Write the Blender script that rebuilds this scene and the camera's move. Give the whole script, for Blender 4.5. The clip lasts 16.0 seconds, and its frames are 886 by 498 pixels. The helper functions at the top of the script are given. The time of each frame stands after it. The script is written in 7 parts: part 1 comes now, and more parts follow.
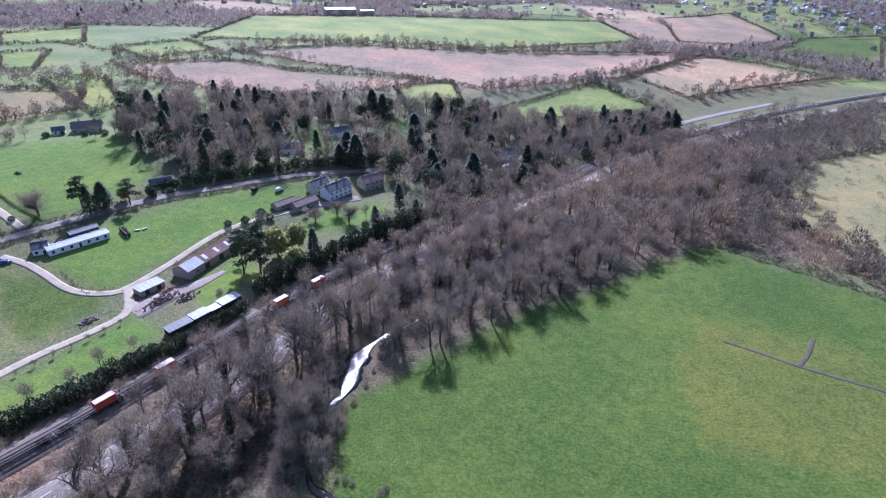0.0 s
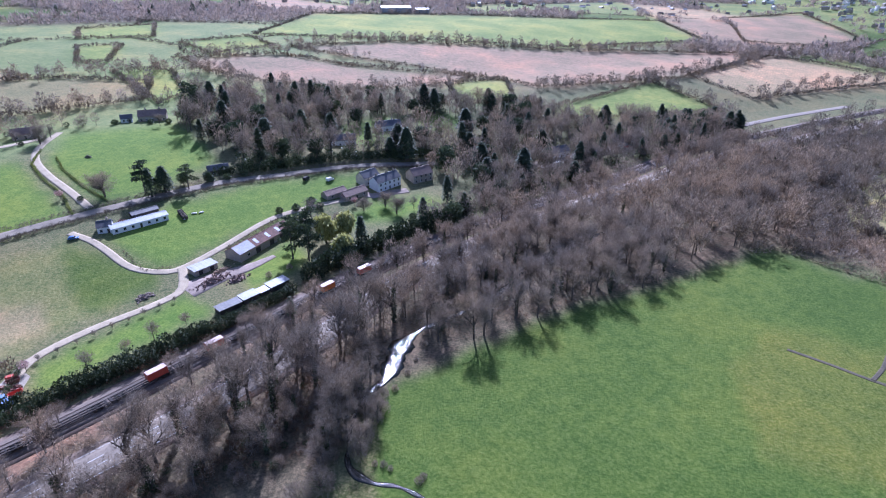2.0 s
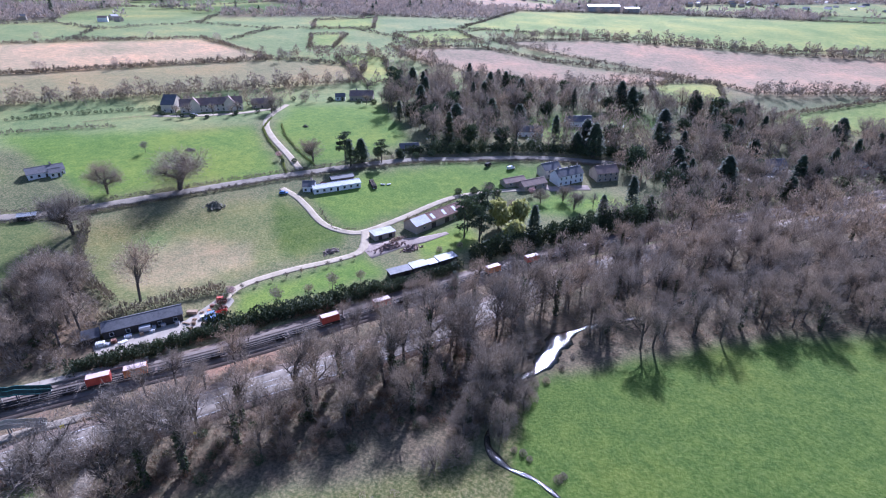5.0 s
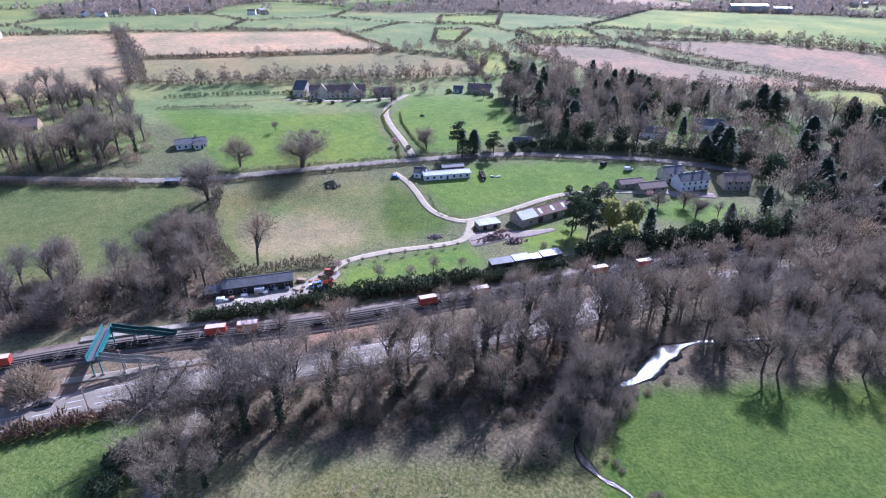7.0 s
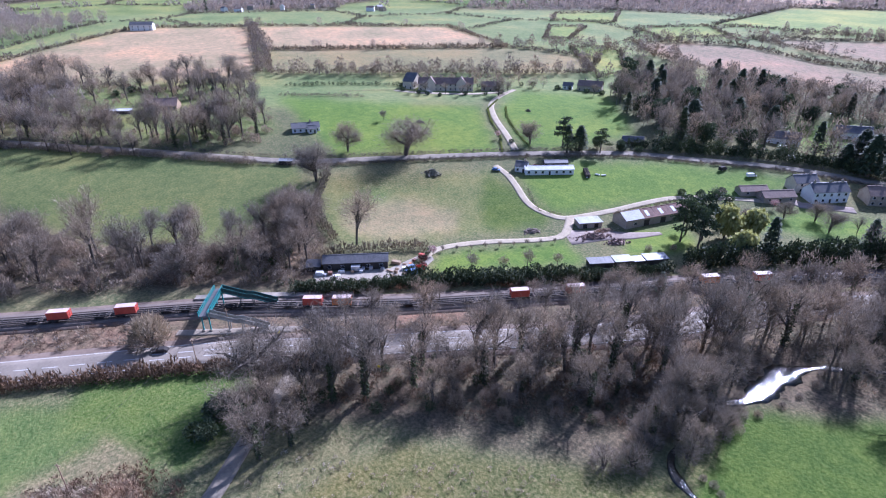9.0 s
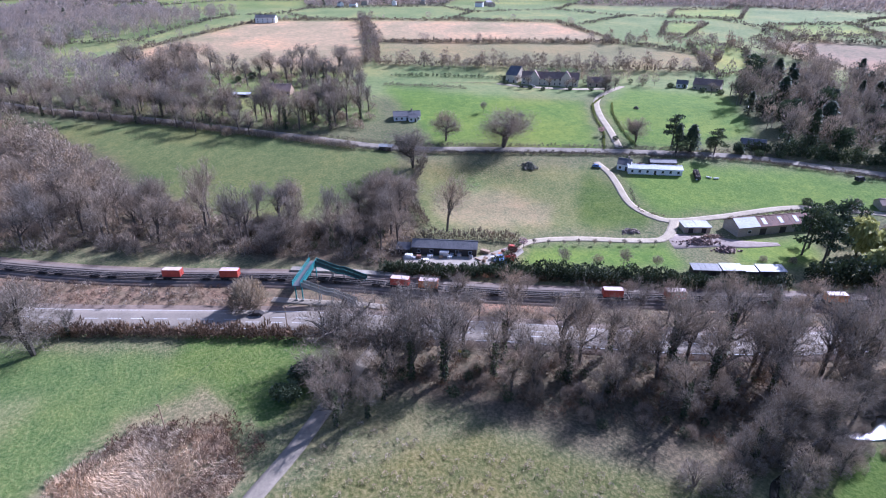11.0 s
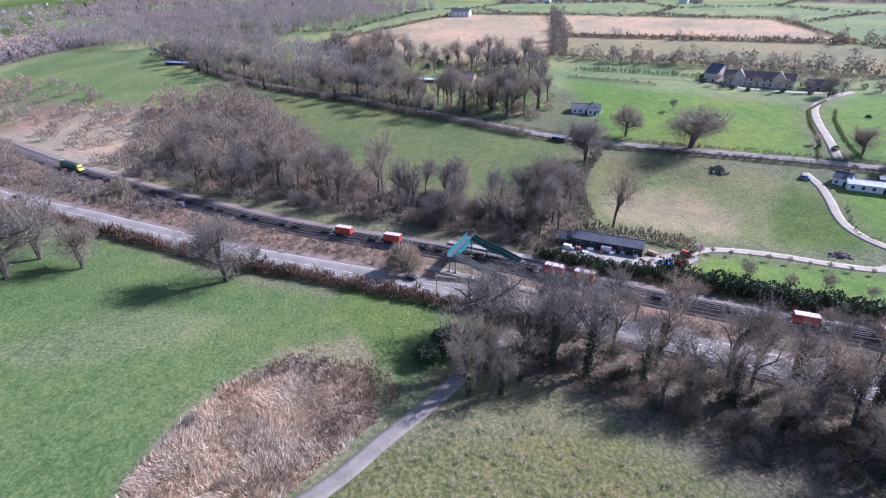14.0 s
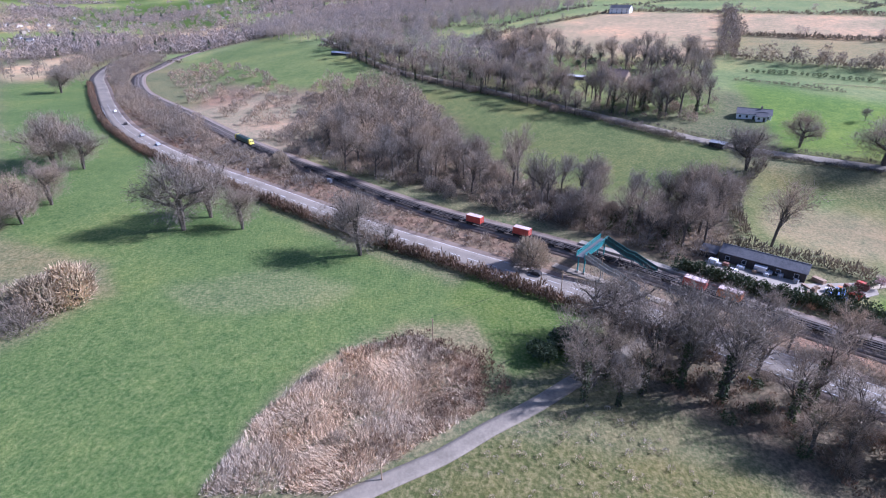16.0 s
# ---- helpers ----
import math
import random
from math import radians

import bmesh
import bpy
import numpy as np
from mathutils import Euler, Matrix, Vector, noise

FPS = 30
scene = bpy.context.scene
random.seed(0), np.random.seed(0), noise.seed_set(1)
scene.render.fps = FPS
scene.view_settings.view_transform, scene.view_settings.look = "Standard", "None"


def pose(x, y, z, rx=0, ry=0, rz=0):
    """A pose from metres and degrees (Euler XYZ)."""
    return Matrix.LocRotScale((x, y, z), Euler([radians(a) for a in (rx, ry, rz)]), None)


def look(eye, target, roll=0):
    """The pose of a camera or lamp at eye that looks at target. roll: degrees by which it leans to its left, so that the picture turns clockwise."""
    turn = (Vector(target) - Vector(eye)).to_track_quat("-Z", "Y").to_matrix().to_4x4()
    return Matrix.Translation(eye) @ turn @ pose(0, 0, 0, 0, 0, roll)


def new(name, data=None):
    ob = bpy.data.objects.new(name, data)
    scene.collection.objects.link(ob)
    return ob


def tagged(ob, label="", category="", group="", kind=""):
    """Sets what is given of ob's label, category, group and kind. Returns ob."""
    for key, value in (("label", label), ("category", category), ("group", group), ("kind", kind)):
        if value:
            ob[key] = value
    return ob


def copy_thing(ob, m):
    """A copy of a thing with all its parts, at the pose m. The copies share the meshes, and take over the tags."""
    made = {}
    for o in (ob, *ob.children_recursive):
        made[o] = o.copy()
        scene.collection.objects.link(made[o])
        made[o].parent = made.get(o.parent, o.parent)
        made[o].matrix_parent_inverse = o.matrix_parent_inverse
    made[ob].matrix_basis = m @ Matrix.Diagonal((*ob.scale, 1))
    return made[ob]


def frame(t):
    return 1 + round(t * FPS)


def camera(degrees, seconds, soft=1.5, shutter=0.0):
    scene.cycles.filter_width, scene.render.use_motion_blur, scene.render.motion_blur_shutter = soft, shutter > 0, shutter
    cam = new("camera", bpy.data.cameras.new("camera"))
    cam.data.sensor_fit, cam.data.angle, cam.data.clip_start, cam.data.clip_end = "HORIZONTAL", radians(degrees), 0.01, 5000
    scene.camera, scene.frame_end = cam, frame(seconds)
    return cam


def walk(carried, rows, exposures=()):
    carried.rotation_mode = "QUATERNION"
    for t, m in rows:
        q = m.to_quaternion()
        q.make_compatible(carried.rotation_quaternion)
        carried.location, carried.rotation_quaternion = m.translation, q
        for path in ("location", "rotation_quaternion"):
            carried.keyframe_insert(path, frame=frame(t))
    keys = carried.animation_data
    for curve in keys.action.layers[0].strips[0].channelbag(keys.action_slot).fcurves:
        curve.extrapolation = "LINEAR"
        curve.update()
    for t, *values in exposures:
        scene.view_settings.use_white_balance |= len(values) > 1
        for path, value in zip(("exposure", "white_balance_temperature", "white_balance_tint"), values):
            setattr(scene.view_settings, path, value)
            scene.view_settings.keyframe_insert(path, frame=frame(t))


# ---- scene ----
cam = camera(79.42, 16.0, soft=1.1)
ROWS = [
    (0.0, 0.04, 0.06, 114.82, 1.624, -26.285, 0.153),
    (0.5, -0.1, 0.21, 113.6, 2.595, -26.256, 0.165),
    (1.0, -0.25, 0.36, 112.4, 3.575, -26.238, 0.112),
    (1.5, -0.43, 0.54, 111.22, 4.944, -26.182, 0.039),
    (2.0, -0.64, 0.76, 110.02, 7.033, -26.158, -0.006),
    (2.5, -0.88, 1.05, 108.79, 10.16, -26.118, -0.024),
    (3.0, -1.13, 1.35, 107.54, 14.056, -26.098, -0.037),
    (3.5, -1.35, 1.62, 106.26, 17.63, -26.044, -0.04),
    (4.0, -1.55, 1.81, 104.98, 20.696, -25.976, -0.019),
    (6.5, -2.62, 2.5, 98.59, 36.178, -25.856, 0.147),
    (7.0, -2.83, 2.61, 97.38, 39.04, -25.854, 0.207),
    (7.5, -3.01, 2.7, 96.22, 41.772, -25.819, 0.193),
    (8.0, -3.22, 2.76, 95.07, 44.308, -25.782, 0.149),
    (8.5, -3.45, 2.81, 93.9, 47.143, -25.804, 0.1),
    (9.0, -3.7, 2.89, 92.73, 50.176, -25.823, 0.06),
    (11.5, -4.88, 3.57, 86.75, 63.367, -25.897, 0.019),
    (12.0, -5.05, 3.77, 85.54, 66.09, -25.902, 0.014),
    (12.5, -5.13, 3.95, 84.32, 69.133, -25.888, -0.012),
    (13.0, -5.12, 4.11, 83.09, 72.399, -25.823, -0.078),
    (13.5, -5.05, 4.23, 81.9, 75.779, -25.775, -0.08),
    (14.0, -5.07, 4.36, 80.78, 79.614, -25.755, -0.09),
    (14.5, -5.18, 4.47, 79.79, 84.508, -25.796, -0.081),
    (15.0, -5.31, 4.56, 79.0, 88.333, -25.897, -0.126),
    (15.5, -5.47, 4.61, 78.43, 92.25, -25.865, -0.159),
    (16.0, -5.59, 4.66, 78.01, 94.825, -25.864, -0.168),
]
walk(cam, [(t, pose(x, y, z, 90 + pitch, 0, yaw) @ pose(0, 0, 0, 0, 0, roll)) for t, x, y, z, yaw, pitch, roll in ROWS], exposures=[(0.0, 0.66, 4780, 31), (6.0, 0.77, 4820, 31), (11.0, 0.77, 4870, 31), (16.0, 0.7, 4880, 30)])

# ---- light ----
SUN_AZ, SUN_EL = 12.2, 36.0     # degrees to the left of +y, and above the horizon
world = bpy.data.worlds.new("sky")
scene.world = world
world.use_nodes = True
wn = world.node_tree
sky = wn.nodes.new("ShaderNodeTexSky")
sky.sky_type, sky.sun_disc = "NISHITA", False
sky.sun_elevation, sky.sun_rotation = radians(SUN_EL), radians(-SUN_AZ)
sky.air_density, sky.dust_density = 1.0, 1.5
back = wn.nodes["Background"]
back.inputs["Strength"].default_value = 0.085
wn.links.new(sky.outputs[0], back.inputs["Color"])
sun = new("sun", bpy.data.lights.new("sun", "SUN"))
sun.data.energy, sun.data.angle, sun.data.color = 5.0, radians(0.53), (1.0, 0.95, 0.87)
sv = Vector((-math.sin(radians(SUN_AZ)) * math.cos(radians(SUN_EL)), math.cos(radians(SUN_AZ)) * math.cos(radians(SUN_EL)), math.sin(radians(SUN_EL))))
sun.matrix_world = look(sv * 500, (0, 0, 0))


# ---- materials ----
def material(name, build):
    m = bpy.data.materials.new(name)
    m.use_nodes = True
    nt = m.node_tree
    build(nt, nt.nodes["Principled BSDF"])
    return m


def node(nt, kind, **inputs):
    n = nt.nodes.new(kind)
    for k, v in inputs.items():
        n.inputs[k.replace("_", " ")].default_value = v
    return n


def noise_out(nt, scale, detail=4.0, rough=0.6, vec=None):
    n = node(nt, "ShaderNodeTexNoise", Scale=scale, Detail=detail, Roughness=rough)
    if vec is None:
        geo = nt.nodes.new("ShaderNodeNewGeometry")
        vec = geo.outputs["Position"]
    nt.links.new(vec, n.inputs["Vector"])
    return n.outputs["Fac"]


def ramp(nt, fac, *stops):
    r = nt.nodes.new("ShaderNodeValToRGB")
    e = r.color_ramp.elements
    while len(e) < len(stops):
        e.new(0.5)
    for el, (p, c) in zip(e, stops):
        el.position, el.color = p, (*c, 1) if len(c) == 3 else c
    nt.links.new(fac, r.inputs["Fac"])
    return r.outputs["Color"]


def mixc(nt, a, b, fac, mode="MIX"):
    m = nt.nodes.new("ShaderNodeMix")
    m.data_type, m.blend_type = "RGBA", mode
    for sock, v in ((m.inputs["Factor"], fac), (m.inputs["A"], a), (m.inputs["B"], b)):
        if hasattr(v, "is_output"):
            nt.links.new(v, sock)
        else:
            sock.default_value = v if isinstance(v, float) else (*v, 1)
    return m.outputs["Result"]


def bump(nt, bsdf, height, strength, distance):
    b = node(nt, "ShaderNodeBump", Strength=strength, Distance=distance)
    nt.links.new(height, b.inputs["Height"])
    nt.links.new(b.outputs["Normal"], bsdf.inputs["Normal"])


def plain(name, dark, light, rough=0.8, fine=4.0, coarse=0.35, metal=0.0, relief=0.3, obrand=0.0):
    """A weathered surface: grain at one scale, stains at another."""
    def build(nt, b):
        f, c = noise_out(nt, fine), noise_out(nt, coarse, 3.0)
        grain = ramp(nt, f, (0.3, dark), (0.7, light))
        stain = ramp(nt, c, (0.3, tuple(0.72 * v for v in dark)), (0.7, light))
        col = mixc(nt, grain, stain, 0.45)
        if obrand:
            o = nt.nodes.new("ShaderNodeObjectInfo")
            col = mixc(nt, col, ramp(nt, o.outputs["Random"], (0.0, (1 - obrand,) * 3), (1.0, (1 + obrand, 1 + obrand * 0.8, 1 + obrand * 0.6))), 1.0, "MULTIPLY")
        nt.links.new(col, b.inputs["Base Color"])
        b.inputs["Roughness"].default_value, b.inputs["Metallic"].default_value = rough, metal
        if relief:
            bump(nt, b, f, relief, 0.05)
    return material(name, build)


def twiggy(name, a, b_, c, through_=0.0, rough=0.75):
    """Twigs or leaves: hue varies from piece to piece and from plant to plant."""
    def build(nt, b):
        geo, o = nt.nodes.new("ShaderNodeNewGeometry"), nt.nodes.new("ShaderNodeObjectInfo")
        col = ramp(nt, geo.outputs["Random Per Island"], (0.0, a), (0.5, b_), (1.0, c))
        col = mixc(nt, col, ramp(nt, o.outputs["Random"], (0.0, (0.76, 0.77, 0.78)), (0.5, (1.0, 0.98, 0.94)), (1.0, (1.18, 1.1, 0.98))), 1.0, "MULTIPLY")
        patch = ramp(nt, noise_out(nt, 0.045, 2.0), (0.35, (0.78, 0.8, 0.84)), (0.65, (1.18, 1.1, 1.0)))
        col = mixc(nt, col, patch, 1.0, "MULTIPLY")
        nt.links.new(col, b.inputs["Base Color"])
        b.inputs["Roughness"].default_value = rough
        if through_:
            b.inputs["Transmission Weight"].default_value = 0.0
            b.inputs["Subsurface Weight"].default_value = 0.0
            tr = nt.nodes.new("ShaderNodeBsdfTranslucent")
            nt.links.new(col, tr.inputs["Color"])
            ms = nt.nodes.new("ShaderNodeMixShader")
            ms.inputs[0].default_value = through_
            nt.links.new(b.outputs[0], ms.inputs[1])
            nt.links.new(tr.outputs[0], ms.inputs[2])
            nt.links.new(ms.outputs[0], nt.nodes["Material Output"].inputs["Surface"])
    return material(name, build)


def ground_build(nt, b):
    at = nt.nodes.new("ShaderNodeAttribute")
    at.attribute_name = "cover"
    ru = nt.nodes.new("ShaderNodeAttribute")
    ru.attribute_name = "tussock"
    ar = nt.nodes.new("ShaderNodeAttribute")
    ar.attribute_name = "tilled"
    fine, mid, big = noise_out(nt, 1.1, 6.0, 0.7), noise_out(nt, 0.22, 5.0, 0.65), noise_out(nt, 0.018, 4.0, 0.55)
    col = mixc(nt, at.outputs["Color"], ramp(nt, big, (0.3, (0.72, 0.82, 0.78)), (0.5, (1.0, 1.0, 1.0)), (0.7, (1.42, 1.18, 1.12))), 1.0, "MULTIPLY")
    col = mixc(nt, col, ramp(nt, mid, (0.3, (0.7, 0.8, 0.74)), (0.7, (1.26, 1.14, 1.12))), 1.0, "MULTIPLY")
    dry = mixc(nt, col, (0.36, 0.29, 0.17), ramp(nt, fine, (0.42, (0, 0, 0)), (0.66, (1, 1, 1))))
    tf = mixc(nt, (0, 0, 0), ru.outputs["Fac"], 0.75)
    col = mixc(nt, col, dry, tf)
    col = mixc(nt, col, ramp(nt, fine, (0.3, (0.6, 0.66, 0.6)), (0.7, (1.32, 1.24, 1.15))), 1.0, "MULTIPLY")
    # drill lines on the tilled land
    geo = nt.nodes.new("ShaderNodeNewGeometry")
    mp = nt.nodes.new("ShaderNodeMapping")
    mp.inputs["Rotation"].default_value = (0, 0, radians(24))
    nt.links.new(geo.outputs["Position"], mp.inputs["Vector"])
    wv = node(nt, "ShaderNodeTexWave", Scale=0.11, Distortion=4.0, Detail=3.0)
    wv.inputs["Detail Scale"].default_value = 0.3
    nt.links.new(mp.outputs[0], wv.inputs["Vector"])
    rows = ramp(nt, wv.outputs["Fac"], (0.2, (0.95, 0.95, 0.95)), (0.8, (1.04, 1.04, 1.04)))
    col = mixc(nt, col, mixc(nt, (1, 1, 1), rows, ar.outputs["Fac"]), 1.0, "MULTIPLY")
    nt.links.new(col, b.inputs["Base Color"])
    b.inputs["Roughness"].default_value = 0.95
    b.inputs["Specular IOR Level"].default_value = 0.15
    bump(nt, b, fine, 0.7, 0.5)


M_GROUND = material("ground_cover", ground_build)
M_BARK = plain("bark", (0.045, 0.038, 0.03), (0.16, 0.135, 0.105), 0.9, 6.0, 0.6, obrand=0.2)
M_TWIG = twiggy("twigs", (0.14, 0.114, 0.086), (0.275, 0.232, 0.178), (0.44, 0.38, 0.298), 0.25)
M_SCRUB = twiggy("scrub_twigs", (0.185, 0.15, 0.112), (0.325, 0.272, 0.208), (0.48, 0.41, 0.32), 0.25)
M_SALLOW = twiggy("sallow_twigs", (0.28, 0.225, 0.15), (0.44, 0.365, 0.25), (0.58, 0.49, 0.35), 0.3)
M_HEDGE = twiggy("hedge_twigs", (0.12, 0.102, 0.072), (0.2, 0.172, 0.125), (0.3, 0.26, 0.19), 0.2)
# distance haze put into the colour: paler, greyer twigs for far trees
M_HAZYTWIG = twiggy("hazy_far_twigs", (0.24, 0.202, 0.174), (0.36, 0.31, 0.27), (0.48, 0.42, 0.37), 0.35)
M_IVY = twiggy("ivy", (0.022, 0.036, 0.014), (0.045, 0.07, 0.024), (0.09, 0.12, 0.05), 0.12)
M_CONIFER = twiggy("conifer_needles", (0.032, 0.054, 0.026), (0.062, 0.094, 0.044), (0.11, 0.145, 0.07), 0.2)
M_LAUREL = twiggy("laurel_leaves", (0.03, 0.055, 0.022), (0.075, 0.115, 0.045), (0.18, 0.22, 0.12), 0.2, 0.4)
M_WILLOW = twiggy("willow_shoots", (0.30, 0.31, 0.09), (0.46, 0.47, 0.16), (0.6, 0.6, 0.26), 0.4)
M_BOXLEAF = twiggy("clipped_hedge_leaves", (0.13, 0.17, 0.04), (0.22, 0.27, 0.07), (0.32, 0.36, 0.11), 0.3)
M_REED = twiggy("dry_reed", (0.27, 0.218, 0.16), (0.5, 0.425, 0.325), (0.78, 0.7, 0.575), 0.2)
M_BRAMBLE = twiggy("bramble", (0.1, 0.062, 0.038), (0.19, 0.122, 0.074), (0.29, 0.2, 0.128), 0.15)
M_PINK = twiggy("blossom", (0.45, 0.27, 0.27), (0.6, 0.4, 0.4), (0.7, 0.55, 0.52), 0.2)
M_ASPHALT = plain("asphalt", (0.2, 0.166, 0.125), (0.3, 0.252, 0.194), 0.85, 1.5, 0.12)
M_LANE = plain("worn_lane", (0.2, 0.167, 0.122), (0.32, 0.27, 0.2), 0.9, 1.5, 0.2)
M_GRAVEL = plain("gravel_track", (0.37, 0.3, 0.195), (0.53, 0.44, 0.305), 0.95, 1.6, 0.2)
M_MUD = plain("bare_earth", (0.24, 0.18, 0.14), (0.42, 0.34, 0.28), 0.95, 0.8, 0.15)
M_CONCRETE = plain("yard_concrete", (0.3, 0.255, 0.195), (0.45, 0.39, 0.305), 0.9, 1.0, 0.2)
M_BALLAST = plain("ballast", (0.12, 0.094, 0.074), (0.22, 0.178, 0.142), 0.95, 4.0, 0.3)
M_CESS = plain("trackside_earth", (0.11, 0.08, 0.06), (0.23, 0.17, 0.125), 0.95, 1.2, 0.1)
M_SLEEPER = plain("sleeper_concrete", (0.12, 0.1, 0.085), (0.21, 0.18, 0.15), 0.9, 3.0, 0.5)
M_RAIL = plain("rail_steel", (0.10, 0.07, 0.055), (0.22, 0.17, 0.14), 0.5, 5.0, 0.5, 0.6)
M_WHITE = plain("white_render", (0.74, 0.73, 0.70), (0.87, 0.86, 0.84), 0.8, 2.0, 0.3)
M_CREAM = plain("cream_render", (0.55, 0.48, 0.36), (0.7, 0.63, 0.5), 0.8, 2.0, 0.3)
M_PAINT = plain("road_paint", (0.6, 0.6, 0.58), (0.8, 0.8, 0.78), 0.7, 5.0, 0.5)
M_STONE = plain("pale_stone", (0.30, 0.25, 0.19), (0.48, 0.41, 0.32), 0.9, 2.5, 0.3)
M_GREYROOF = plain("grey_sheet_roof", (0.25, 0.255, 0.255), (0.42, 0.425, 0.425), 0.55, 1.5, 0.25)
M_WHITEROOF = plain("white_sheet_roof", (0.46, 0.47, 0.49), (0.66, 0.67, 0.69), 0.5, 1.5, 0.25)
M_RUST = plain("rusty_sheet", (0.11, 0.045, 0.03), (0.24, 0.10, 0.065), 0.75, 1.2, 0.3)
M_SLATE = plain("slate", (0.07, 0.07, 0.075), (0.16, 0.155, 0.155), 0.6, 1.5, 0.3)
M_TILE = plain("clay_tile", (0.19, 0.125, 0.095), (0.35, 0.245, 0.19), 0.8, 2.0, 0.3)
M_DARKWOOD = plain("dark_boards", (0.03, 0.026, 0.022), (0.085, 0.07, 0.058), 0.85, 3.0, 0.4)
M_GLASS = plain("window_glass", (0.02, 0.025, 0.03), (0.04, 0.045, 0.05), 0.08, 1.0, 0.3, relief=0)
M_TEAL = plain("teal_paint", (0.025, 0.18, 0.175), (0.05, 0.3, 0.29), 0.5, 2.0, 0.4)
M_TEALDARK = plain("dark_teal_paint", (0.02, 0.12, 0.115), (0.04, 0.2, 0.19), 0.6, 2.0, 0.4)
M_MESHPANEL = plain("dark_mesh_panel", (0.025, 0.05, 0.045), (0.05, 0.09, 0.08), 0.8, 3.0, 0.5)
M_STEPS = plain("worn_treads", (0.20, 0.20, 0.17), (0.38, 0.37, 0.32), 0.85, 2.0, 0.4)
M_REDBOX = plain("red_paint", (0.42, 0.06, 0.035), (0.6, 0.10, 0.06), 0.5, 2.0, 0.4)
M_ORANGE = plain("orange_paint", (0.55, 0.15, 0.03), (0.75, 0.24, 0.06), 0.5, 2.0, 0.4)
M_BOXTOP = plain("faded_box_roof", (0.55, 0.38, 0.33), (0.75, 0.6, 0.55), 0.6, 2.0, 0.4)
M_BLACK = plain("black_steel", (0.022, 0.019, 0.017), (0.055, 0.047, 0.042), 0.92, 3.0, 0.5)
M_RUBBER = plain("tyre_rubber", (0.015, 0.015, 0.015), (0.03, 0.03, 0.03), 0.85, 5.0, 1.0, relief=0)
M_YELLOW = plain("yellow_paint", (0.62, 0.5, 0.02), (0.78, 0.64, 0.05), 0.45, 2.0, 0.5)
M_GREENLOCO = plain("green_paint", (0.02, 0.06, 0.035), (0.04, 0.10, 0.06), 0.4, 2.0, 0.5)
M_BLUE = plain("blue_paint", (0.04, 0.11, 0.28), (0.07, 0.18, 0.42), 0.35, 2.0, 0.6)
M_SILVER = plain("silver_paint", (0.45, 0.46, 0.48), (0.6, 0.61, 0.63), 0.3, 2.0, 0.6, 0.3)
M_TARP = plain("blue_tarpaulin", (0.10, 0.20, 0.42), (0.25, 0.36, 0.6), 0.6, 2.0, 0.6)
M_BRUSH = plain("cut_brushwood", (0.11, 0.10, 0.065), (0.24, 0.22, 0.15), 0.95, 3.0, 0.5)
M_RUBBLE = plain("broken_brick_rubble", (0.13, 0.085, 0.065), (0.36, 0.25, 0.2), 0.95, 2.2, 0.5)
M_TIMBER = plain("raw_timber", (0.30, 0.20, 0.12), (0.48, 0.34, 0.22), 0.85, 3.0, 0.5)


def water_build(nt, b):
    b.inputs["Base Color"].default_value = (0.018, 0.02, 0.014, 1)
    b.inputs["Roughness"].default_value = 0.09
    n = noise_out(nt, 0.9, 6.0, 0.75)
    bump(nt, b, n, 0.5, 0.13)


M_WATER = material("river_water", water_build)

# ---- terrain ----
RX, RY, EX, EY = -165.0, 45.0, 0.53, 0.848      # the railway's line: a point on it and its direction
PD = [-4000, -1500, -700, -350, -60, 40, 62, 85, 106, 121, 163, 210, 275, 390, 500, 850, 1500, 3000, 6000]
PZ = [330, 110, 22, 2, -1, 0, 1.0, 4.5, 8, 10, 16, 22, 26, 42, 54, 78, 105, 150, 260]
BS = [-4000, -900, -582, -437, -325, -150, 0, 300, 532, 885, 2000, 5000]
BD = [1500, 350, 140, 60, 30, 8, 0, -25, -80, -230, -700, -1800]


def ease(a, b, x):
    t = np.clip((x - a) / (b - a), 0, 1)
    return t * t * (3 - 2 * t)


def terrain(x, y):
    """Height of the land: a flat valley floor along the railway, hillsides on both sides."""
    x, y = np.asarray(x, float), np.asarray(y, float)
    s, d = (x - RX) * EX + (y - RY) * EY, -(x - RX) * EY + (y - RY) * EX
    z = np.interp(d - np.interp(s, BS, BD), PD, PZ)
    return z + 130 * ease(1200, 4000, s) + 130 * ease(1000, 4000, -s)


def tz(x, y):
    return float(terrain(x, y))


def inside(x, y, poly):
    hit = np.zeros(np.shape(x), bool)
    n = len(poly)
    for i in range(n):
        (x0, y0), (x1, y1) = poly[i], poly[(i + 1) % n]
        if y0 == y1:
            continue
        cross = ((y0 > y) != (y1 > y)) & (x < (x1 - x0) * (y - y0) / (y1 - y0) + x0)
        hit ^= cross
    return hit


def curve(pts, step=4.0):
    """A smooth line through a few points, as evenly spaced places."""
    p = np.array(pts, float)
    p = np.vstack([2 * p[0] - p[1], p, 2 * p[-1] - p[-2]])
    out = []
    for i in range(1, len(p) - 2):
        n = max(2, int(np.linalg.norm(p[i + 1] - p[i]) / step))
        for t in np.arange(n) / n:
            a, b, c, d = p[i - 1], p[i], p[i + 1], p[i + 2]
            out.append(0.5 * (2 * b + (c - a) * t + (2 * a - 5 * b + 4 * c - d) * t * t + (3 * b - a - 3 * c + d) * t ** 3))
    out.append(p[-2])
    return np.array(out)


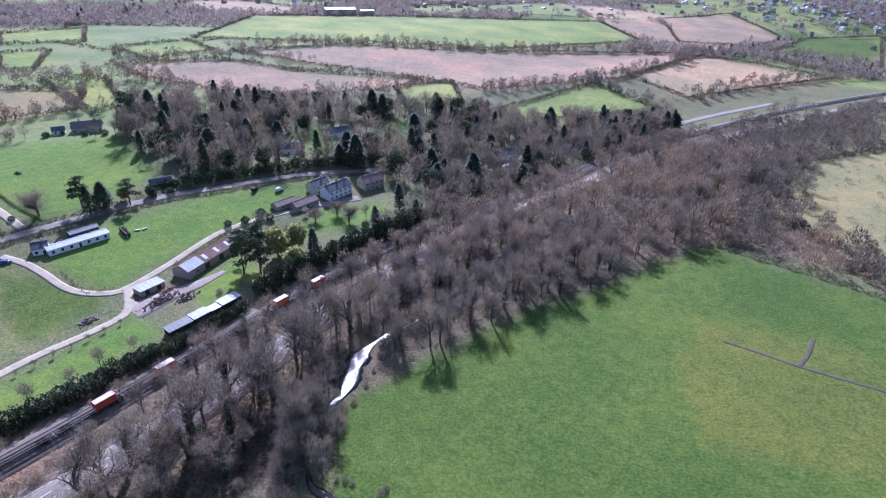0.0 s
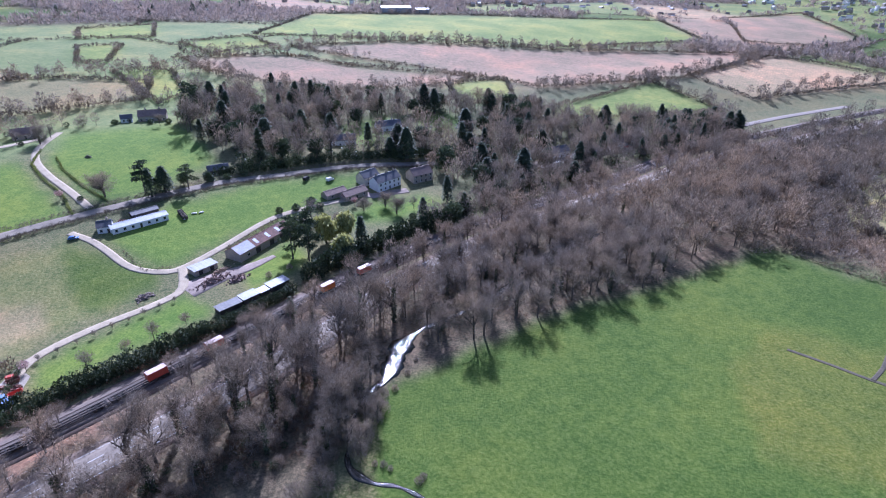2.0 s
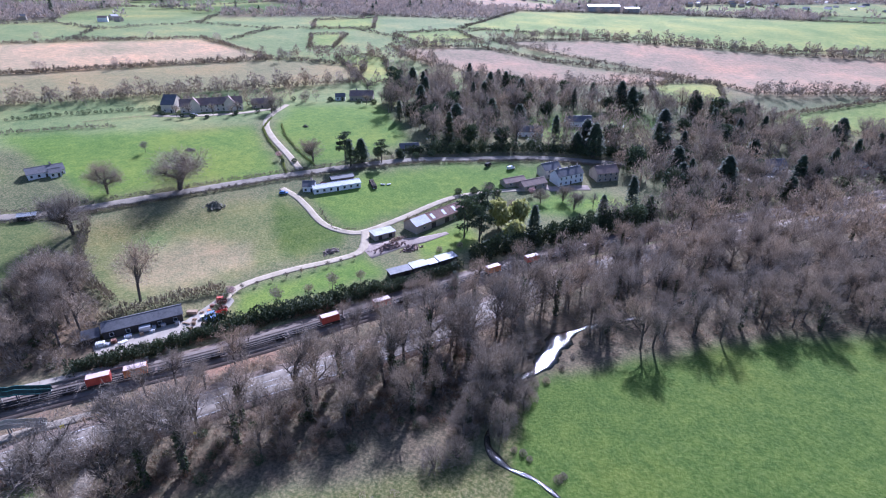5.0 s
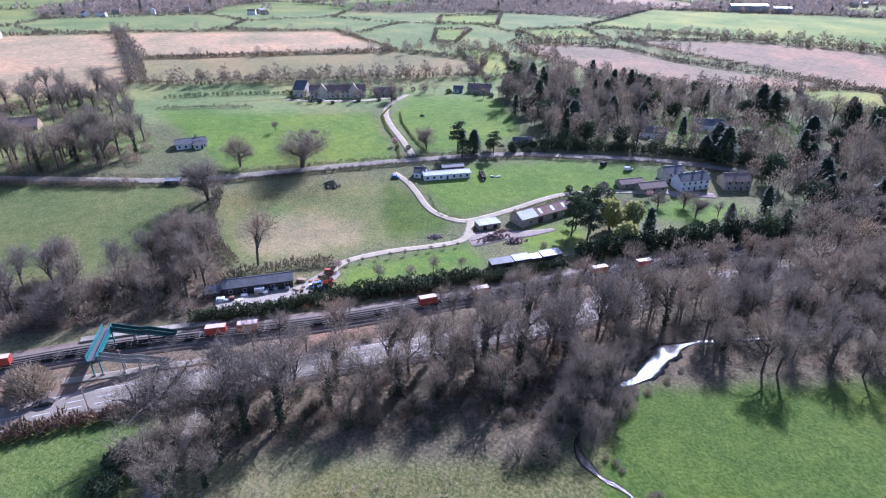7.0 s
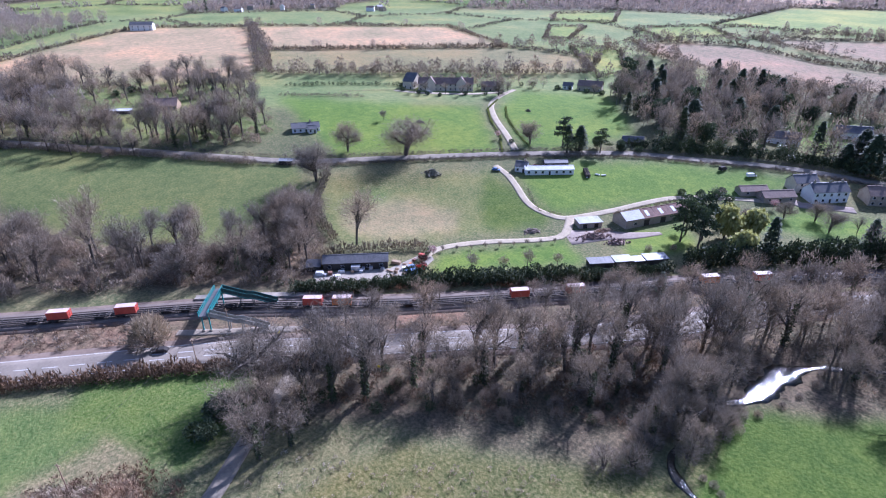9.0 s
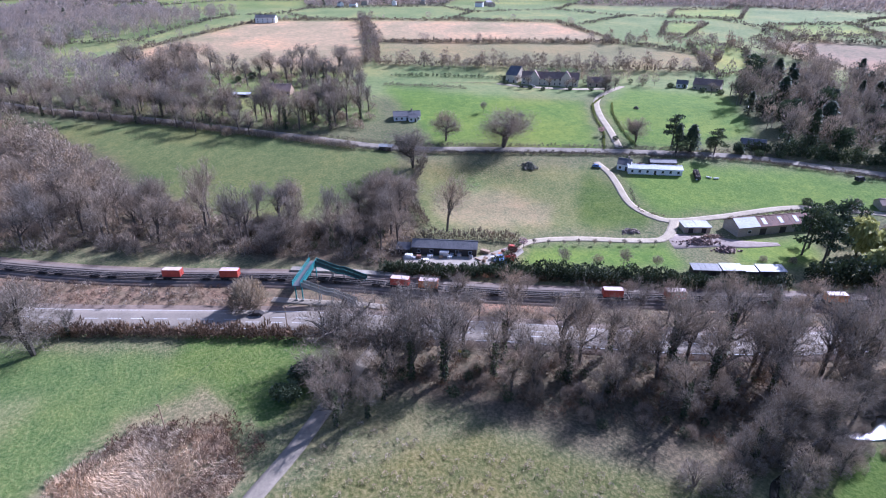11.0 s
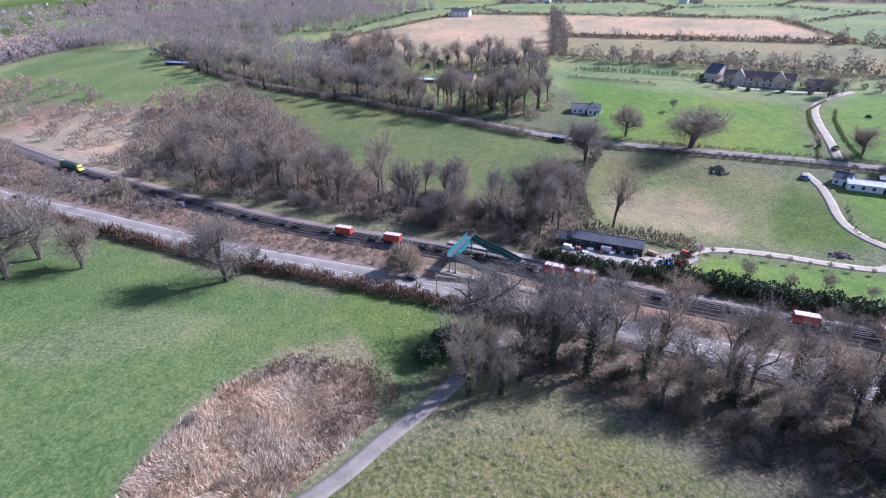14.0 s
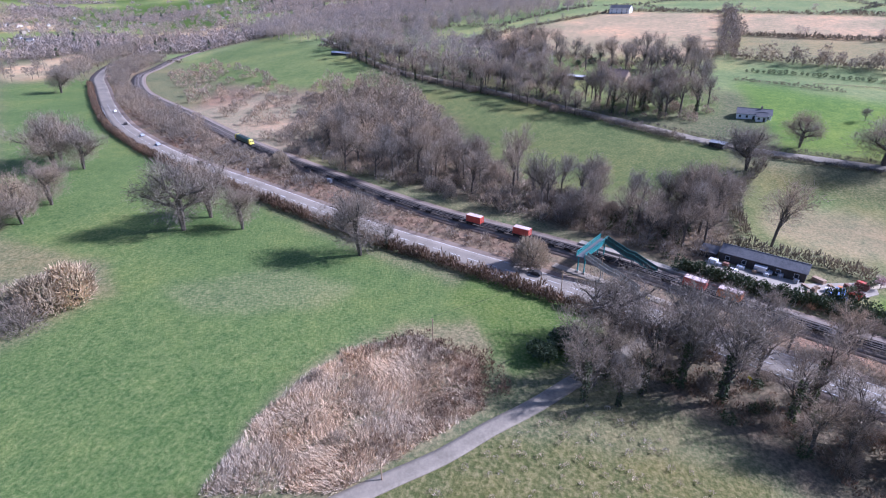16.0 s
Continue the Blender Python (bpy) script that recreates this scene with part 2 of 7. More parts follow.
def sides(line):
    """Unit normals to the left of a line."""
    g = np.gradient(line, axis=0)
    g /= np.linalg.norm(g, axis=1)[:, None]
    return np.stack([-g[:, 1], g[:, 0]], 1)


# ---- building blocks ----
def mesh_ob(name, verts, faces, mat, parent=None, label="", smooth=False):
    me = bpy.data.meshes.new(name)
    me.from_pydata([tuple(v) for v in verts], [], [tuple(f) for f in faces])
    for m in (mat if isinstance(mat, (list, tuple)) else [mat]):
        me.materials.append(m)
    if smooth:
        me.polygons.foreach_set("use_smooth", [True] * len(me.polygons))
    ob = new(name, me)
    if parent is not None:
        ob.parent = parent
    if label:
        ob["label"] = label
    return ob


def part(name, bm, mat, parent=None, label=""):
    me = bpy.data.meshes.new(name)
    bm.to_mesh(me)
    bm.free()
    for m in (mat if isinstance(mat, (list, tuple)) else [mat]):
        me.materials.append(m)
    ob = new(name, me)
    if parent is not None:
        ob.parent = parent
    if label:
        ob["label"] = label
    return ob


def thing(name, m, label, category, group="", kind=""):
    ob = new(name)
    ob.empty_display_size = 0.5
    ob.matrix_world = m
    return tagged(ob, label, category, group, kind)


def box(x0, x1, y0, y1, z0, z1, bm=None, bev=0.0):
    bm = bm or bmesh.new()
    r = bmesh.ops.create_cube(bm, size=1.0)
    bmesh.ops.scale(bm, vec=(x1 - x0, y1 - y0, z1 - z0), verts=r["verts"])
    bmesh.ops.translate(bm, vec=((x0 + x1) / 2, (y0 + y1) / 2, (z0 + z1) / 2), verts=r["verts"])
    if bev:
        bmesh.ops.bevel(bm, geom=list({e for v in r["verts"] for e in v.link_edges}), offset=bev, segments=1, affect="EDGES")
    return bm


def prism(profile, y0, y1, bm=None):
    """A profile of (x, z) drawn out along y."""
    bm = bm or bmesh.new()
    a = [bm.verts.new((x, y0, z)) for x, z in profile]
    b = [bm.verts.new((x, y1, z)) for x, z in profile]
    n = len(profile)
    bm.faces.new(a)
    bm.faces.new(b[::-1])
    for i in range(n):
        bm.faces.new((a[i], b[i], b[(i + 1) % n], a[(i + 1) % n]))
    bmesh.ops.recalc_face_normals(bm, faces=bm.faces)
    return bm


def tube(p0, p1, r0, r1=None, n=6, bm=None):
    bm = bm or bmesh.new()
    p0, p1 = Vector(p0), Vector(p1)
    d = p1 - p0
    r = bmesh.ops.create_cone(bm, cap_ends=True, segments=n, radius1=r0, radius2=r0 if r1 is None else r1, depth=d.length)
    m = Matrix.Translation((p0 + p1) / 2) @ d.to_track_quat("Z", "Y").to_matrix().to_4x4()
    bmesh.ops.transform(bm, matrix=m, verts=r["verts"])
    return bm


def ribbon(name, pts, width, mat, lift=0.08, offset=0.0, z=None, crown=0.0, step=4.0, label="", category=""):
    """A road, path or bed laid on the land along a smooth line."""
    line = curve(pts, step)
    nrm = sides(line)
    cols = 5
    verts, faces = [], []
    for i, (p, n) in enumerate(zip(line, nrm)):
        w = width(i / (len(line) - 1)) if callable(width) else width
        for k in range(cols):
            u = k / (cols - 1) * 2 - 1
            q = p + n * (offset + u * w / 2)
            h = (tz(*q) if z is None else z) + lift + crown * (1 - u * u)
            verts.append((q[0], q[1], h))
    for i in range(len(line) - 1):
        for k in range(cols - 1):
            a = i * cols + k
            faces.append((a, a + cols, a + cols + 1, a + 1))
    # a skirt down into the ground gives the bed its thickness
    for k, flip in ((0, False), (cols - 1, True)):
        base = len(verts)
        for i in range(len(line)):
            v = verts[i * cols + k]
            verts.append((v[0], v[1], v[2] - lift - 0.5))
        for i in range(len(line) - 1):
            a, b, c, d = i * cols + k, (i + 1) * cols + k, base + i + 1, base + i
            faces.append((a, d, c, b) if not flip else (a, b, c, d))
    ob = mesh_ob(name, verts, faces, mat)
    ob.data.polygons.foreach_set("use_smooth", [i < (len(line) - 1) * (cols - 1) for i in range(len(faces))])
    return tagged(ob, label, category, kind="structure")


# ---- the plan ----
RAIL = [(-860, -400), (-740, -405), (-602, -368), (-543, -350), (-453, -290), (-373, -209), (-300, -136), (-251, -80), (-204, -22), (-165, 41), (-126, 92), (-97, 137), (-73, 176), (-52, 206), (-18, 249), (60, 330), (186, 453), (505, 670), (1100, 960)]
ROAD = [(-930, -520), (-760, -476), (-640, -442), (-545, -395), (-471, -341), (-400, -287), (-330, -228), (-270, -162), (-225, -98), (-185, -41), (-164, -6), (-141, 33), (-121, 61), (-104, 86), (-83, 115), (-66, 143), (-43, 188), (-6, 238), (60, 308), (192, 430), (505, 645)]
UPLANE = [(-760, -230), (-600, -150), (-479, -80), (-377, 15), (-317, 72), (-267, 119), (-238, 161), (-204, 212), (-163, 265), (-136, 287), (-95, 318), (-40, 345)]
DRIVE = [(-203, 222), (-222, 234), (-247, 249), (-266, 264), (-280, 284), (-290, 312)]
LANE = [(-119, 46), (-106, 30), (-94, 17), (-86, 7), (-78, -2), (-69, -15), (-46, -46), (0, -100), (110, -240), (260, -420)]

# ---- ground ----
GRASS, LUSH, PALE, DULL = (0.086, 0.138, 0.023), (0.145, 0.228, 0.04), (0.26, 0.31, 0.085), (0.118, 0.126, 0.043)
ROUGH, TILL, STRAW, LITTER = (0.26, 0.235, 0.115), (0.36, 0.262, 0.182), (0.47, 0.345, 0.215), (0.14, 0.15, 0.075)
SOIL, REEDY, WOODFLOOR = (0.17, 0.11, 0.075), (0.32, 0.26, 0.185), (0.13, 0.105, 0.075)
# each cover: colour, how tussocky, how tilled, outline on the plan
FIELD, GARDEN = (0.104, 0.162, 0.047), (0.19, 0.225, 0.075)
BRACKEN = (0.215, 0.15, 0.11)
COVERS = [
    (BRACKEN, 0.35, 0, [(-640, -390), (-545, -356), (-455, -295), (-373, -213), (-300, -140), (-251, -84), (-204, -26), (-160, 42), (-120, 100), (-60, 195), (-30, 215), (-66, 143), (-104, 86), (-141, 33), (-164, -6), (-185, -41), (-225, -98), (-270, -162), (-330, -228), (-400, -287), (-471, -341), (-560, -420)]),
    (BRACKEN, 0.5, 0, [(-375, -214), (-480, -230), (-442, -140), (-389, -94), (-303, -94), (-258, -90)]),
    (WOODFLOOR, 0.4, 0, [(-125, 30), (-150, 20), (-60, 190), (160, 430), (300, 530), (240, 190), (125, 243), (60, 196), (-12, 144), (-35, 124), (-48, 80)]),
    (WOODFLOOR, 0.4, 0, [(-302, -120), (-425, -70), (-240, 104), (-190, 90), (-182, 60)]),
    (DULL, 0.5, 0, [(-35, 92), (-35, 124), (-12, 144), (25, 176), (60, 196), (124, 243), (175, 191), (400, 60), (400, -300), (-90, -300), (-66, -43), (-67, -22), (-85, 8), (-80, 53), (-49, 80)]),
    (GRASS, 0.12, 0, [(-30, 96), (-35, 124), (-12, 146), (25, 178), (60, 198), (124, 244), (177, 191), (400, 60), (400, -300), (0, -300), (-25, -60), (-20, 60)]),
    (WOODFLOOR, 0.35, 0, [(-120, 36), (-106, 32), (-92, 50), (-76, 66), (-58, 86), (-46, 96), (-41, 102), (-40, 124), (-60, 140), (-100, 86)]),
    (WOODFLOOR, 0.3, 0, [(-232, -30), (-196, 20), (-170, 50), (-146, 76), (-168, 80), (-184, 92), (-212, 104), (-225, 90), (-206, 62), (-236, 25), (-270, 2)]),
    ((0.25, 0.235, 0.105), 0.6, 0, [(173, 292), (250, 382), (337, 422), (520, 420), (600, 200), (193, 216)]),
    (PALE, 0.1, 0, [(-325, 686), (-331, 927), (-83, 1017), (256, 1075), (287, 910), (51, 764), (-128, 739), (-242, 703)]),
    (TILL, 0.1, 1, [(-257, 631), (-152, 712), (50, 751), (319, 846), (295, 765), (190, 653), (27, 558), (-44, 590), (-106, 602), (-173, 604)]),
    (TILL, 0.1, 1, [(-330, 528), (-252, 587), (-171, 572), (-44, 590), (-52, 546), (-139, 490), (-197, 480), (-282, 492)]),
    (PALE, 0.1, 0, [(24, 484), (150, 622), (204, 550), (44, 468)]),
    (PALE, 0.1, 0, [(-63, 544), (-7, 584), (4, 502), (-46, 476)]),
    (STRAW, 0.1, 1, [(201, 669), (351, 831), (510, 765), (369, 680), (250, 600)]),
    (TILL, 0.1, 1, [(403, 1176), (604, 1328), (597, 1065), (487, 963), (356, 939)]),
    (GRASS, 0.1, 0, [(479, 892), (642, 870), (836, 1160), (637, 1082)]),
    (PALE, 0.1, 0, [(-525, 640), (-474, 715), (-415, 619), (-475, 574)]),
    (PALE, 0.1, 0, [(-443, 532), (-414, 561), (-376, 482), (-398, 472)]),
    (PALE, 0.1, 0, [(-370, 596), (-324, 668), (-273, 624), (-316, 560)]),
    (PALE, 0.1, 0, [(-353, 456), (-314, 483), (-267, 423), (-270, 392)]),
    (STRAW, 0.05, 1, [(-594, -23), (-717, 153), (-652, 256), (-455, 181), (-447, 93), (-480, 85)]),
    (STRAW, 0.05, 1, [(-656, 262), (-517, 436), (-394, 410), (-524, 216)]),
    (ROUGH, 0.9, 0, [(-522, 218), (-383, 414), (-307, 441), (-286, 395), (-448, 188)]),
    (LUSH, 0.1, 0, [(-384, 162), (-316, 216), (-272, 258), (-205, 212), (-263, 141)]),
    (LUSH, 0.1, 0, [(-284, 312), (-232, 350), (-173, 295), (-190, 242), (-207, 231), (-259, 261)]),
    (LUSH, 0.1, 0, [(-167, 194), (-180, 198), (-170, 241), (-136, 280), (-86, 312), (-80, 300), (-115, 239), (-145, 185)]),
    ((0.185, 0.2, 0.072), 0.35, 0, [(-240, 124), (-191, 195), (-169, 188), (-144, 183), (-139, 172), (-159, 128), (-182, 96), (-209, 102)]),
    ((0.34, 0.275, 0.155), 0.6, 0, [(-212, 116), (-196, 140), (-172, 152), (-160, 140), (-172, 112), (-192, 104)]),
    ((0.155, 0.235, 0.065), 0.3, 0, [(-214, 128), (-206, 138), (-198, 134), (-206, 124)]),
    (DULL, 0.5, 0, [(-238, 126), (-222, 150), (-206, 172), (-198, 160), (-214, 138), (-226, 120)]),
    (GRASS, 0.2, 0, [(-193, 190), (-169, 188), (-144, 183), (-139, 172), (-150, 150), (-172, 165)]),
    (LUSH, 0.1, 0, [(-148, 121), (-124, 170), (-107, 160), (-137, 110)]),
    (LUSH, 0.1, 0, [(-112, 191), (-102, 224), (-86, 202), (-100, 176)]),
    (LUSH, 0.1, 0, [(-90, 240), (-70, 285), (-30, 290), (-55, 255)]),
    ((0.14, 0.17, 0.058), 0.2, 0, [(-425, -67), (-375, 25), (-312, 70), (-262, 118), (-240, 110), (-206, 68), (-236, 25), (-269, 8), (-341, -20)]),
    ((0.165, 0.215, 0.07), 0.25, 0, [(-664, -373), (-820, -316), (-514, -108), (-425, -67), (-419, -101), (-442, -173), (-540, -290)]),
    (WOODFLOOR, 0.3, 0, [(-232, -30), (-196, 20), (-170, 50), (-146, 76), (-168, 80), (-184, 92), (-212, 104), (-222, 92), (-204, 62), (-232, 24), (-264, 2)]),
    (LUSH, 0.15, 0, [(-125, 372), (-98, 352), (-76, 385), (-100, 420)]),
    (LUSH, 0.15, 0, [(-76, 408), (-45, 398), (-32, 430), (-60, 442)]),
    (GARDEN, 0.3, 0, [(-480, 0), (-520, 40), (-455, 160), (-311, 132), (-322, 88), (-400, 14)]),
    (FIELD, 0.25, 0, [(-102, -111), (-130, -101), (-530, -401), (-560, -470), (-286, -196), (-170, -46), (-128, 21), (-108, 8), (-116, -11), (-109, -30), (-92, -40), (-66, -43), (-50, -90)]),
    (FIELD, 0.25, 0, [(-486, -452), (-530, -385), (-290, -196), (-170, -46), (-130, -60), (-164, -166)]),
    ((0.33, 0.265, 0.185), 0.5, 0, [(-375, -214), (-442, -173), (-389, -94), (-303, -94), (-258, -112)]),
    (STRAW, 0.1, 1, [(-597, -550), (-753, -570), (-693, -502), (-526, -432), (-502, -466)]),
    ((0.19, 0.17, 0.095), 0.9, 0, [(-114, -26), (-122, -14), (-124, 2), (-114, 8), (-106, 4), (-118, -10)]),
    ((0.148, 0.185, 0.075), 0.4, 0, [(-140, -30), (-150, -60), (-132, -90), (-122, -70), (-128, -40)]),
    ((0.118, 0.148, 0.024), 0.2, 0, [(70, 110), (110, 100), (150, 120), (140, 160), (100, 175), (75, 150)]),
    # lush grass at the road corner, darkened for the shade of the lane trees
    ((0.082, 0.142, 0.032), 0.3, 0, [(-152, 16), (-128, 40), (-112, 32), (-103, 12), (-112, 9), (-126, 4), (-138, -6), (-160, 4)]),
    (REEDY, 0.9, 0, [(-66, -43), (-89, -39), (-109, -28), (-117, -11), (-107, 4), (-92, 6), (-69, -19)]),
]
rad = [6.0]
while rad[-1] < 4700:
    rad.append(rad[-1] * 1.019)
rad = np.array(rad)
NA = 720
ang = np.linspace(0, 2 * math.pi, NA, endpoint=False)
gx, gy = np.outer(rad, np.cos(ang)) - 2, np.outer(rad, np.sin(ang)) + 2
gz = terrain(gx, gy)
rr_ = np.hypot(gx, gy)
gz += np.clip((rr_ - 700) / 1500, 0, 1) * 9 * np.sin(gx / 170) * np.cos(gy / 210)
cover = np.empty(gx.shape + (4,), np.float32)
cover[...] = (*LITTER, 1)
tus, til = np.full(gx.shape, 0.5, np.float32), np.zeros(gx.shape, np.float32)
upland = (rr_ > 380) & ((-(gx - RX) * EY + (gy - RY) * EX) > 215)
cover[upland], tus[upland] = (0.215, 0.26, 0.105, 1), 0.15
cover[rr_ > 880] = (0.18, 0.23, 0.08, 1)
# the far country is a patchwork: each patch is grass, stubble, plough or wood, with a hedge round it
prng = np.random.default_rng(31)
sx_, sy_ = np.meshgrid(np.arange(-3000, 3001, 175.0), np.arange(-3000, 3001, 175.0))
SEEDS = np.stack([(sx_ + prng.uniform(-70, 70, sx_.shape)).ravel(), (sy_ + prng.uniform(-70, 70, sx_.shape)).ravel()], 1)
KIND = prng.choice(5, len(SEEDS), p=(0.30, 0.22, 0.08, 0.08, 0.32))      # pale grass, grass, stubble, plough, wood
FARCOL = np.array([(0.215, 0.255, 0.085), GRASS, STRAW, TILL, WOODFLOOR])


def patches(x, y):
    """For each place the patch it lies in, and how far it is from the patch's edge."""
    idx_, gap_ = np.empty(len(x), int), np.empty(len(x))
    for k in range(0, len(x), 8000):
        d = np.hypot(x[k:k + 8000, None] - SEEDS[None, :, 0], y[k:k + 8000, None] - SEEDS[None, :, 1])
        two = np.argpartition(d, 1, axis=1)[:, :2]
        dd = np.take_along_axis(d, two, 1)
        first = np.argmin(dd, 1)
        idx_[k:k + 8000] = two[np.arange(len(two)), first]
        gap_[k:k + 8000] = np.abs(dd[:, 0] - dd[:, 1])
    return idx_, gap_


brg = np.degrees(np.arctan2(-gx, gy))
far = (rr_ > 880) & (rr_ < 3200) & (brg > -55) & (brg < 150)
pi_, _ = patches(gx[far], gy[far])
cover[far, :3] = FARCOL[KIND[pi_]]
til[far] = np.isin(KIND[pi_], (2, 3))
tus[far] = 0.1
wob = np.clip(rr_ / 200, 0.4, 3)
wx, wy = gx + wob * np.sin(gy * 0.35), gy + wob * np.sin(gx * 0.31 + 1)
for col, tu, ti, poly in COVERS:
    m = inside(wx, wy, poly)
    cover[m], tus[m], til[m] = (*col, 1), tu, ti
# neighbouring covers run into one another
for _ in range(2):
    soft = (np.roll(cover, 1, 1) + np.roll(cover, -1, 1) + 2 * cover) / 4
    soft[1:-1] = (soft[:-2] + soft[2:] + 2 * soft[1:-1]) / 4
    cover[:] = soft
NR = len(rad)
idx = np.arange(NR * NA).reshape(NR, NA)
quads = np.stack([idx[:-1], idx[1:], np.roll(idx, -1, 1)[1:], np.roll(idx, -1, 1)[:-1]], -1).reshape(-1, 4)
me = bpy.data.meshes.new("ground")
vs = np.stack([gx, gy, gz], -1).reshape(-1, 3)
cv = len(vs)
vs = np.vstack([vs, [[-2, 2, tz(-2, 2)]]])
caps = np.stack([np.full(NA, cv), idx[0], np.roll(idx[0], -1)], -1)
me.vertices.add(len(vs))
me.vertices.foreach_set("co", vs.ravel())
nl = quads.size + caps.size
me.loops.add(nl)
me.loops.foreach_set("vertex_index", np.concatenate([quads.ravel(), caps.ravel()]).astype(np.int32))
me.polygons.add(len(quads) + len(caps))
me.polygons.foreach_set("loop_start", np.concatenate([np.arange(len(quads)) * 4, quads.size + np.arange(len(caps)) * 3]).astype(np.int32))
me.update(calc_edges=True)
me.polygons.foreach_set("use_smooth", np.ones(len(me.polygons), bool))
a = me.attributes.new("cover", "FLOAT_COLOR", "POINT")
a.data.foreach_set("color", np.append(cover.ravel(), [0.1, 0.15, 0.04, 1]).astype(np.float32))
for nm, val in (("tussock", tus), ("tilled", til)):
    a = me.attributes.new(nm, "FLOAT", "POINT")
    a.data.foreach_set("value", np.append(val.ravel(), [0]).astype(np.float32))
me.materials.append(M_GROUND)
tagged(new("ground", me), "rolling farmland with meadows, stubble and bare ploughed fields", "ground", kind="structure")

# ---- roads, tracks and water ----
ribbon("road_verge", ROAD, 15.5, M_CESS, 0.03, label="rough grassy verges beside the main road", category="verge")
ribbon("main_road", ROAD, 10.2, M_ASPHALT, 0.13, crown=0.06, label="worn grey two-lane main road with dashed centre line", category="road")
ribbon("upper_lane", UPLANE, 6.2, M_LANE, 0.14, label="narrow pale country lane between hedges", category="road")
ribbon("drive", DRIVE, 4.2, M_GRAVEL, 0.14, label="pale gravel drive between grass verges", category="track")
ribbon("foreground_lane", LANE, 4.0, M_LANE, 0.14, label="narrow worn lane leaving the main road", category="road")
ribbon("farm_track", [(-196, 199), (-184, 196), (-173, 191), (-160, 184), (-151, 182), (-141, 184), (-136, 190), (-129, 208), (-118, 240), (-100, 262), (-84, 276)], 3.6, M_GRAVEL, 0.14, label="pale stony farm track", category="track")
ribbon("lower_track", [(-137, 188), (-131, 179), (-128, 170), (-134, 158), (-145, 142), (-152, 124), (-147, 108)], 3.8, M_GRAVEL, 0.15, label="pale stony farm track", category="track")
ribbon("river", [(90, 285), (60, 262), (20, 225), (-2, 186), (-16, 170), (-28, 158), (-33, 148), (-34, 138), (-35, 130), (-40, 120), (-40, 108), (-37, 96), (-30, 91.5), (-23, 91), (-15, 88)], lambda u: 2.3 + 0.6 * math.sin(u * 90) + 0.4 * math.sin(u * 231) - 1.3 * float(ease(0.8, 0.84, u)) + 0.8 * float(ease(0.89, 0.93, u)) - 1.5 * float(ease(0.96, 1.0, u)) + (4.8 + 1.2 * math.sin(u * 160) + 0.9 * math.sin(u * 410)) * math.exp(-((u - 0.735) / 0.042) ** 6), M_WATER, 0.05, step=1.2, label="shallow river with glinting water", category="water")

rail_line = curve(RAIL, 5.0)
ribbon("railway_formation", RAIL, 13, M_CESS, 0.1, label="bare brown earth beside the railway", category="railway bed")
ribbon("ballast_bed", RAIL, 9.4, M_BALLAST, 0.28, crown=0.12, label="dark stone ballast under two tracks", category="ballast")

# ---- plants ----
def frame_of(d):
    d = d / np.linalg.norm(d)
    a = np.cross(d, (0.3, 0.9, 0.1) if abs(d[2]) > 0.9 else (0, 0, 1.0))
    a /= np.linalg.norm(a)
    return a, np.cross(d, a)


def limb(V, F, p0, p1, r0, r1, n=5):
    a, b = frame_of(p1 - p0)
    base = len(V)
    for p, r in ((p0, r0), (p1, r1)):
        for k in range(n):
            t = 2 * math.pi * k / n
            V.append(p + r * (math.cos(t) * a + math.sin(t) * b))
    for k in range(n):
        F.append((base + k, base + (k + 1) % n, base + n + (k + 1) % n, base + n + k))


def twig(V, F, p, d, w, rng):
    """A twig: one long thin blade that tapers to its tip, with a bend."""
    a, b = frame_of(d)
    t = rng.uniform(0, math.pi)
    s = (math.cos(t) * a + math.sin(t) * b) * w * 0.5
    base = len(V)
    V.extend((p - s, p + s, p + d))
    F.append((base, base + 1, base + 2))


def thatch(V, F, rng, centre, radii, n, w, l, low=-0.3):
    """Sprays of twigs lying over a lumpy dome, with a ragged edge."""
    lob = rng.normal(0, 1, (8, 3))
    lob[:, 2] = np.abs(lob[:, 2])
    lob /= np.linalg.norm(lob, axis=1)[:, None]
    c, rad_ = np.array(centre, float), np.array(radii, float)
    for _ in range(n):
        az, uz = rng.uniform(0, 2 * math.pi), rng.uniform(low, 1.0)
        h = math.sqrt(1 - uz * uz)
        u = np.array((math.cos(az) * h, math.sin(az) * h, uz))
        r = (0.68 + 0.34 * max(0.0, (lob @ u).max()) ** 5) * rng.uniform(0.7, 1.02)
        nrm = u / rad_
        nrm = nrm / np.linalg.norm(nrm) + rng.normal(0, 0.38, 3)
        d = np.array((0, 0, 0.8)) + u * 0.7 + rng.normal(0, 0.45, 3)
        d *= l * rng.uniform(0.6, 1.4) / np.linalg.norm(d)
        s = np.cross(d, nrm)
        s *= 0.5 * w * rng.uniform(0.6, 1.4) / (np.linalg.norm(s) + 1e-6)
        p = c + u * rad_ * r
        b0 = len(V)
        V.extend((p - s, p + s, p + d))
        F.append((b0, b0 + 1, b0 + 2))


def joined(pairs):
    V, F, o = [], [], 0
    for v, f in pairs:
        V.append(np.asarray(v, float))
        F.extend(tuple(i + o for i in q) for q in f)
        o += len(v)
    return np.vstack(V), F


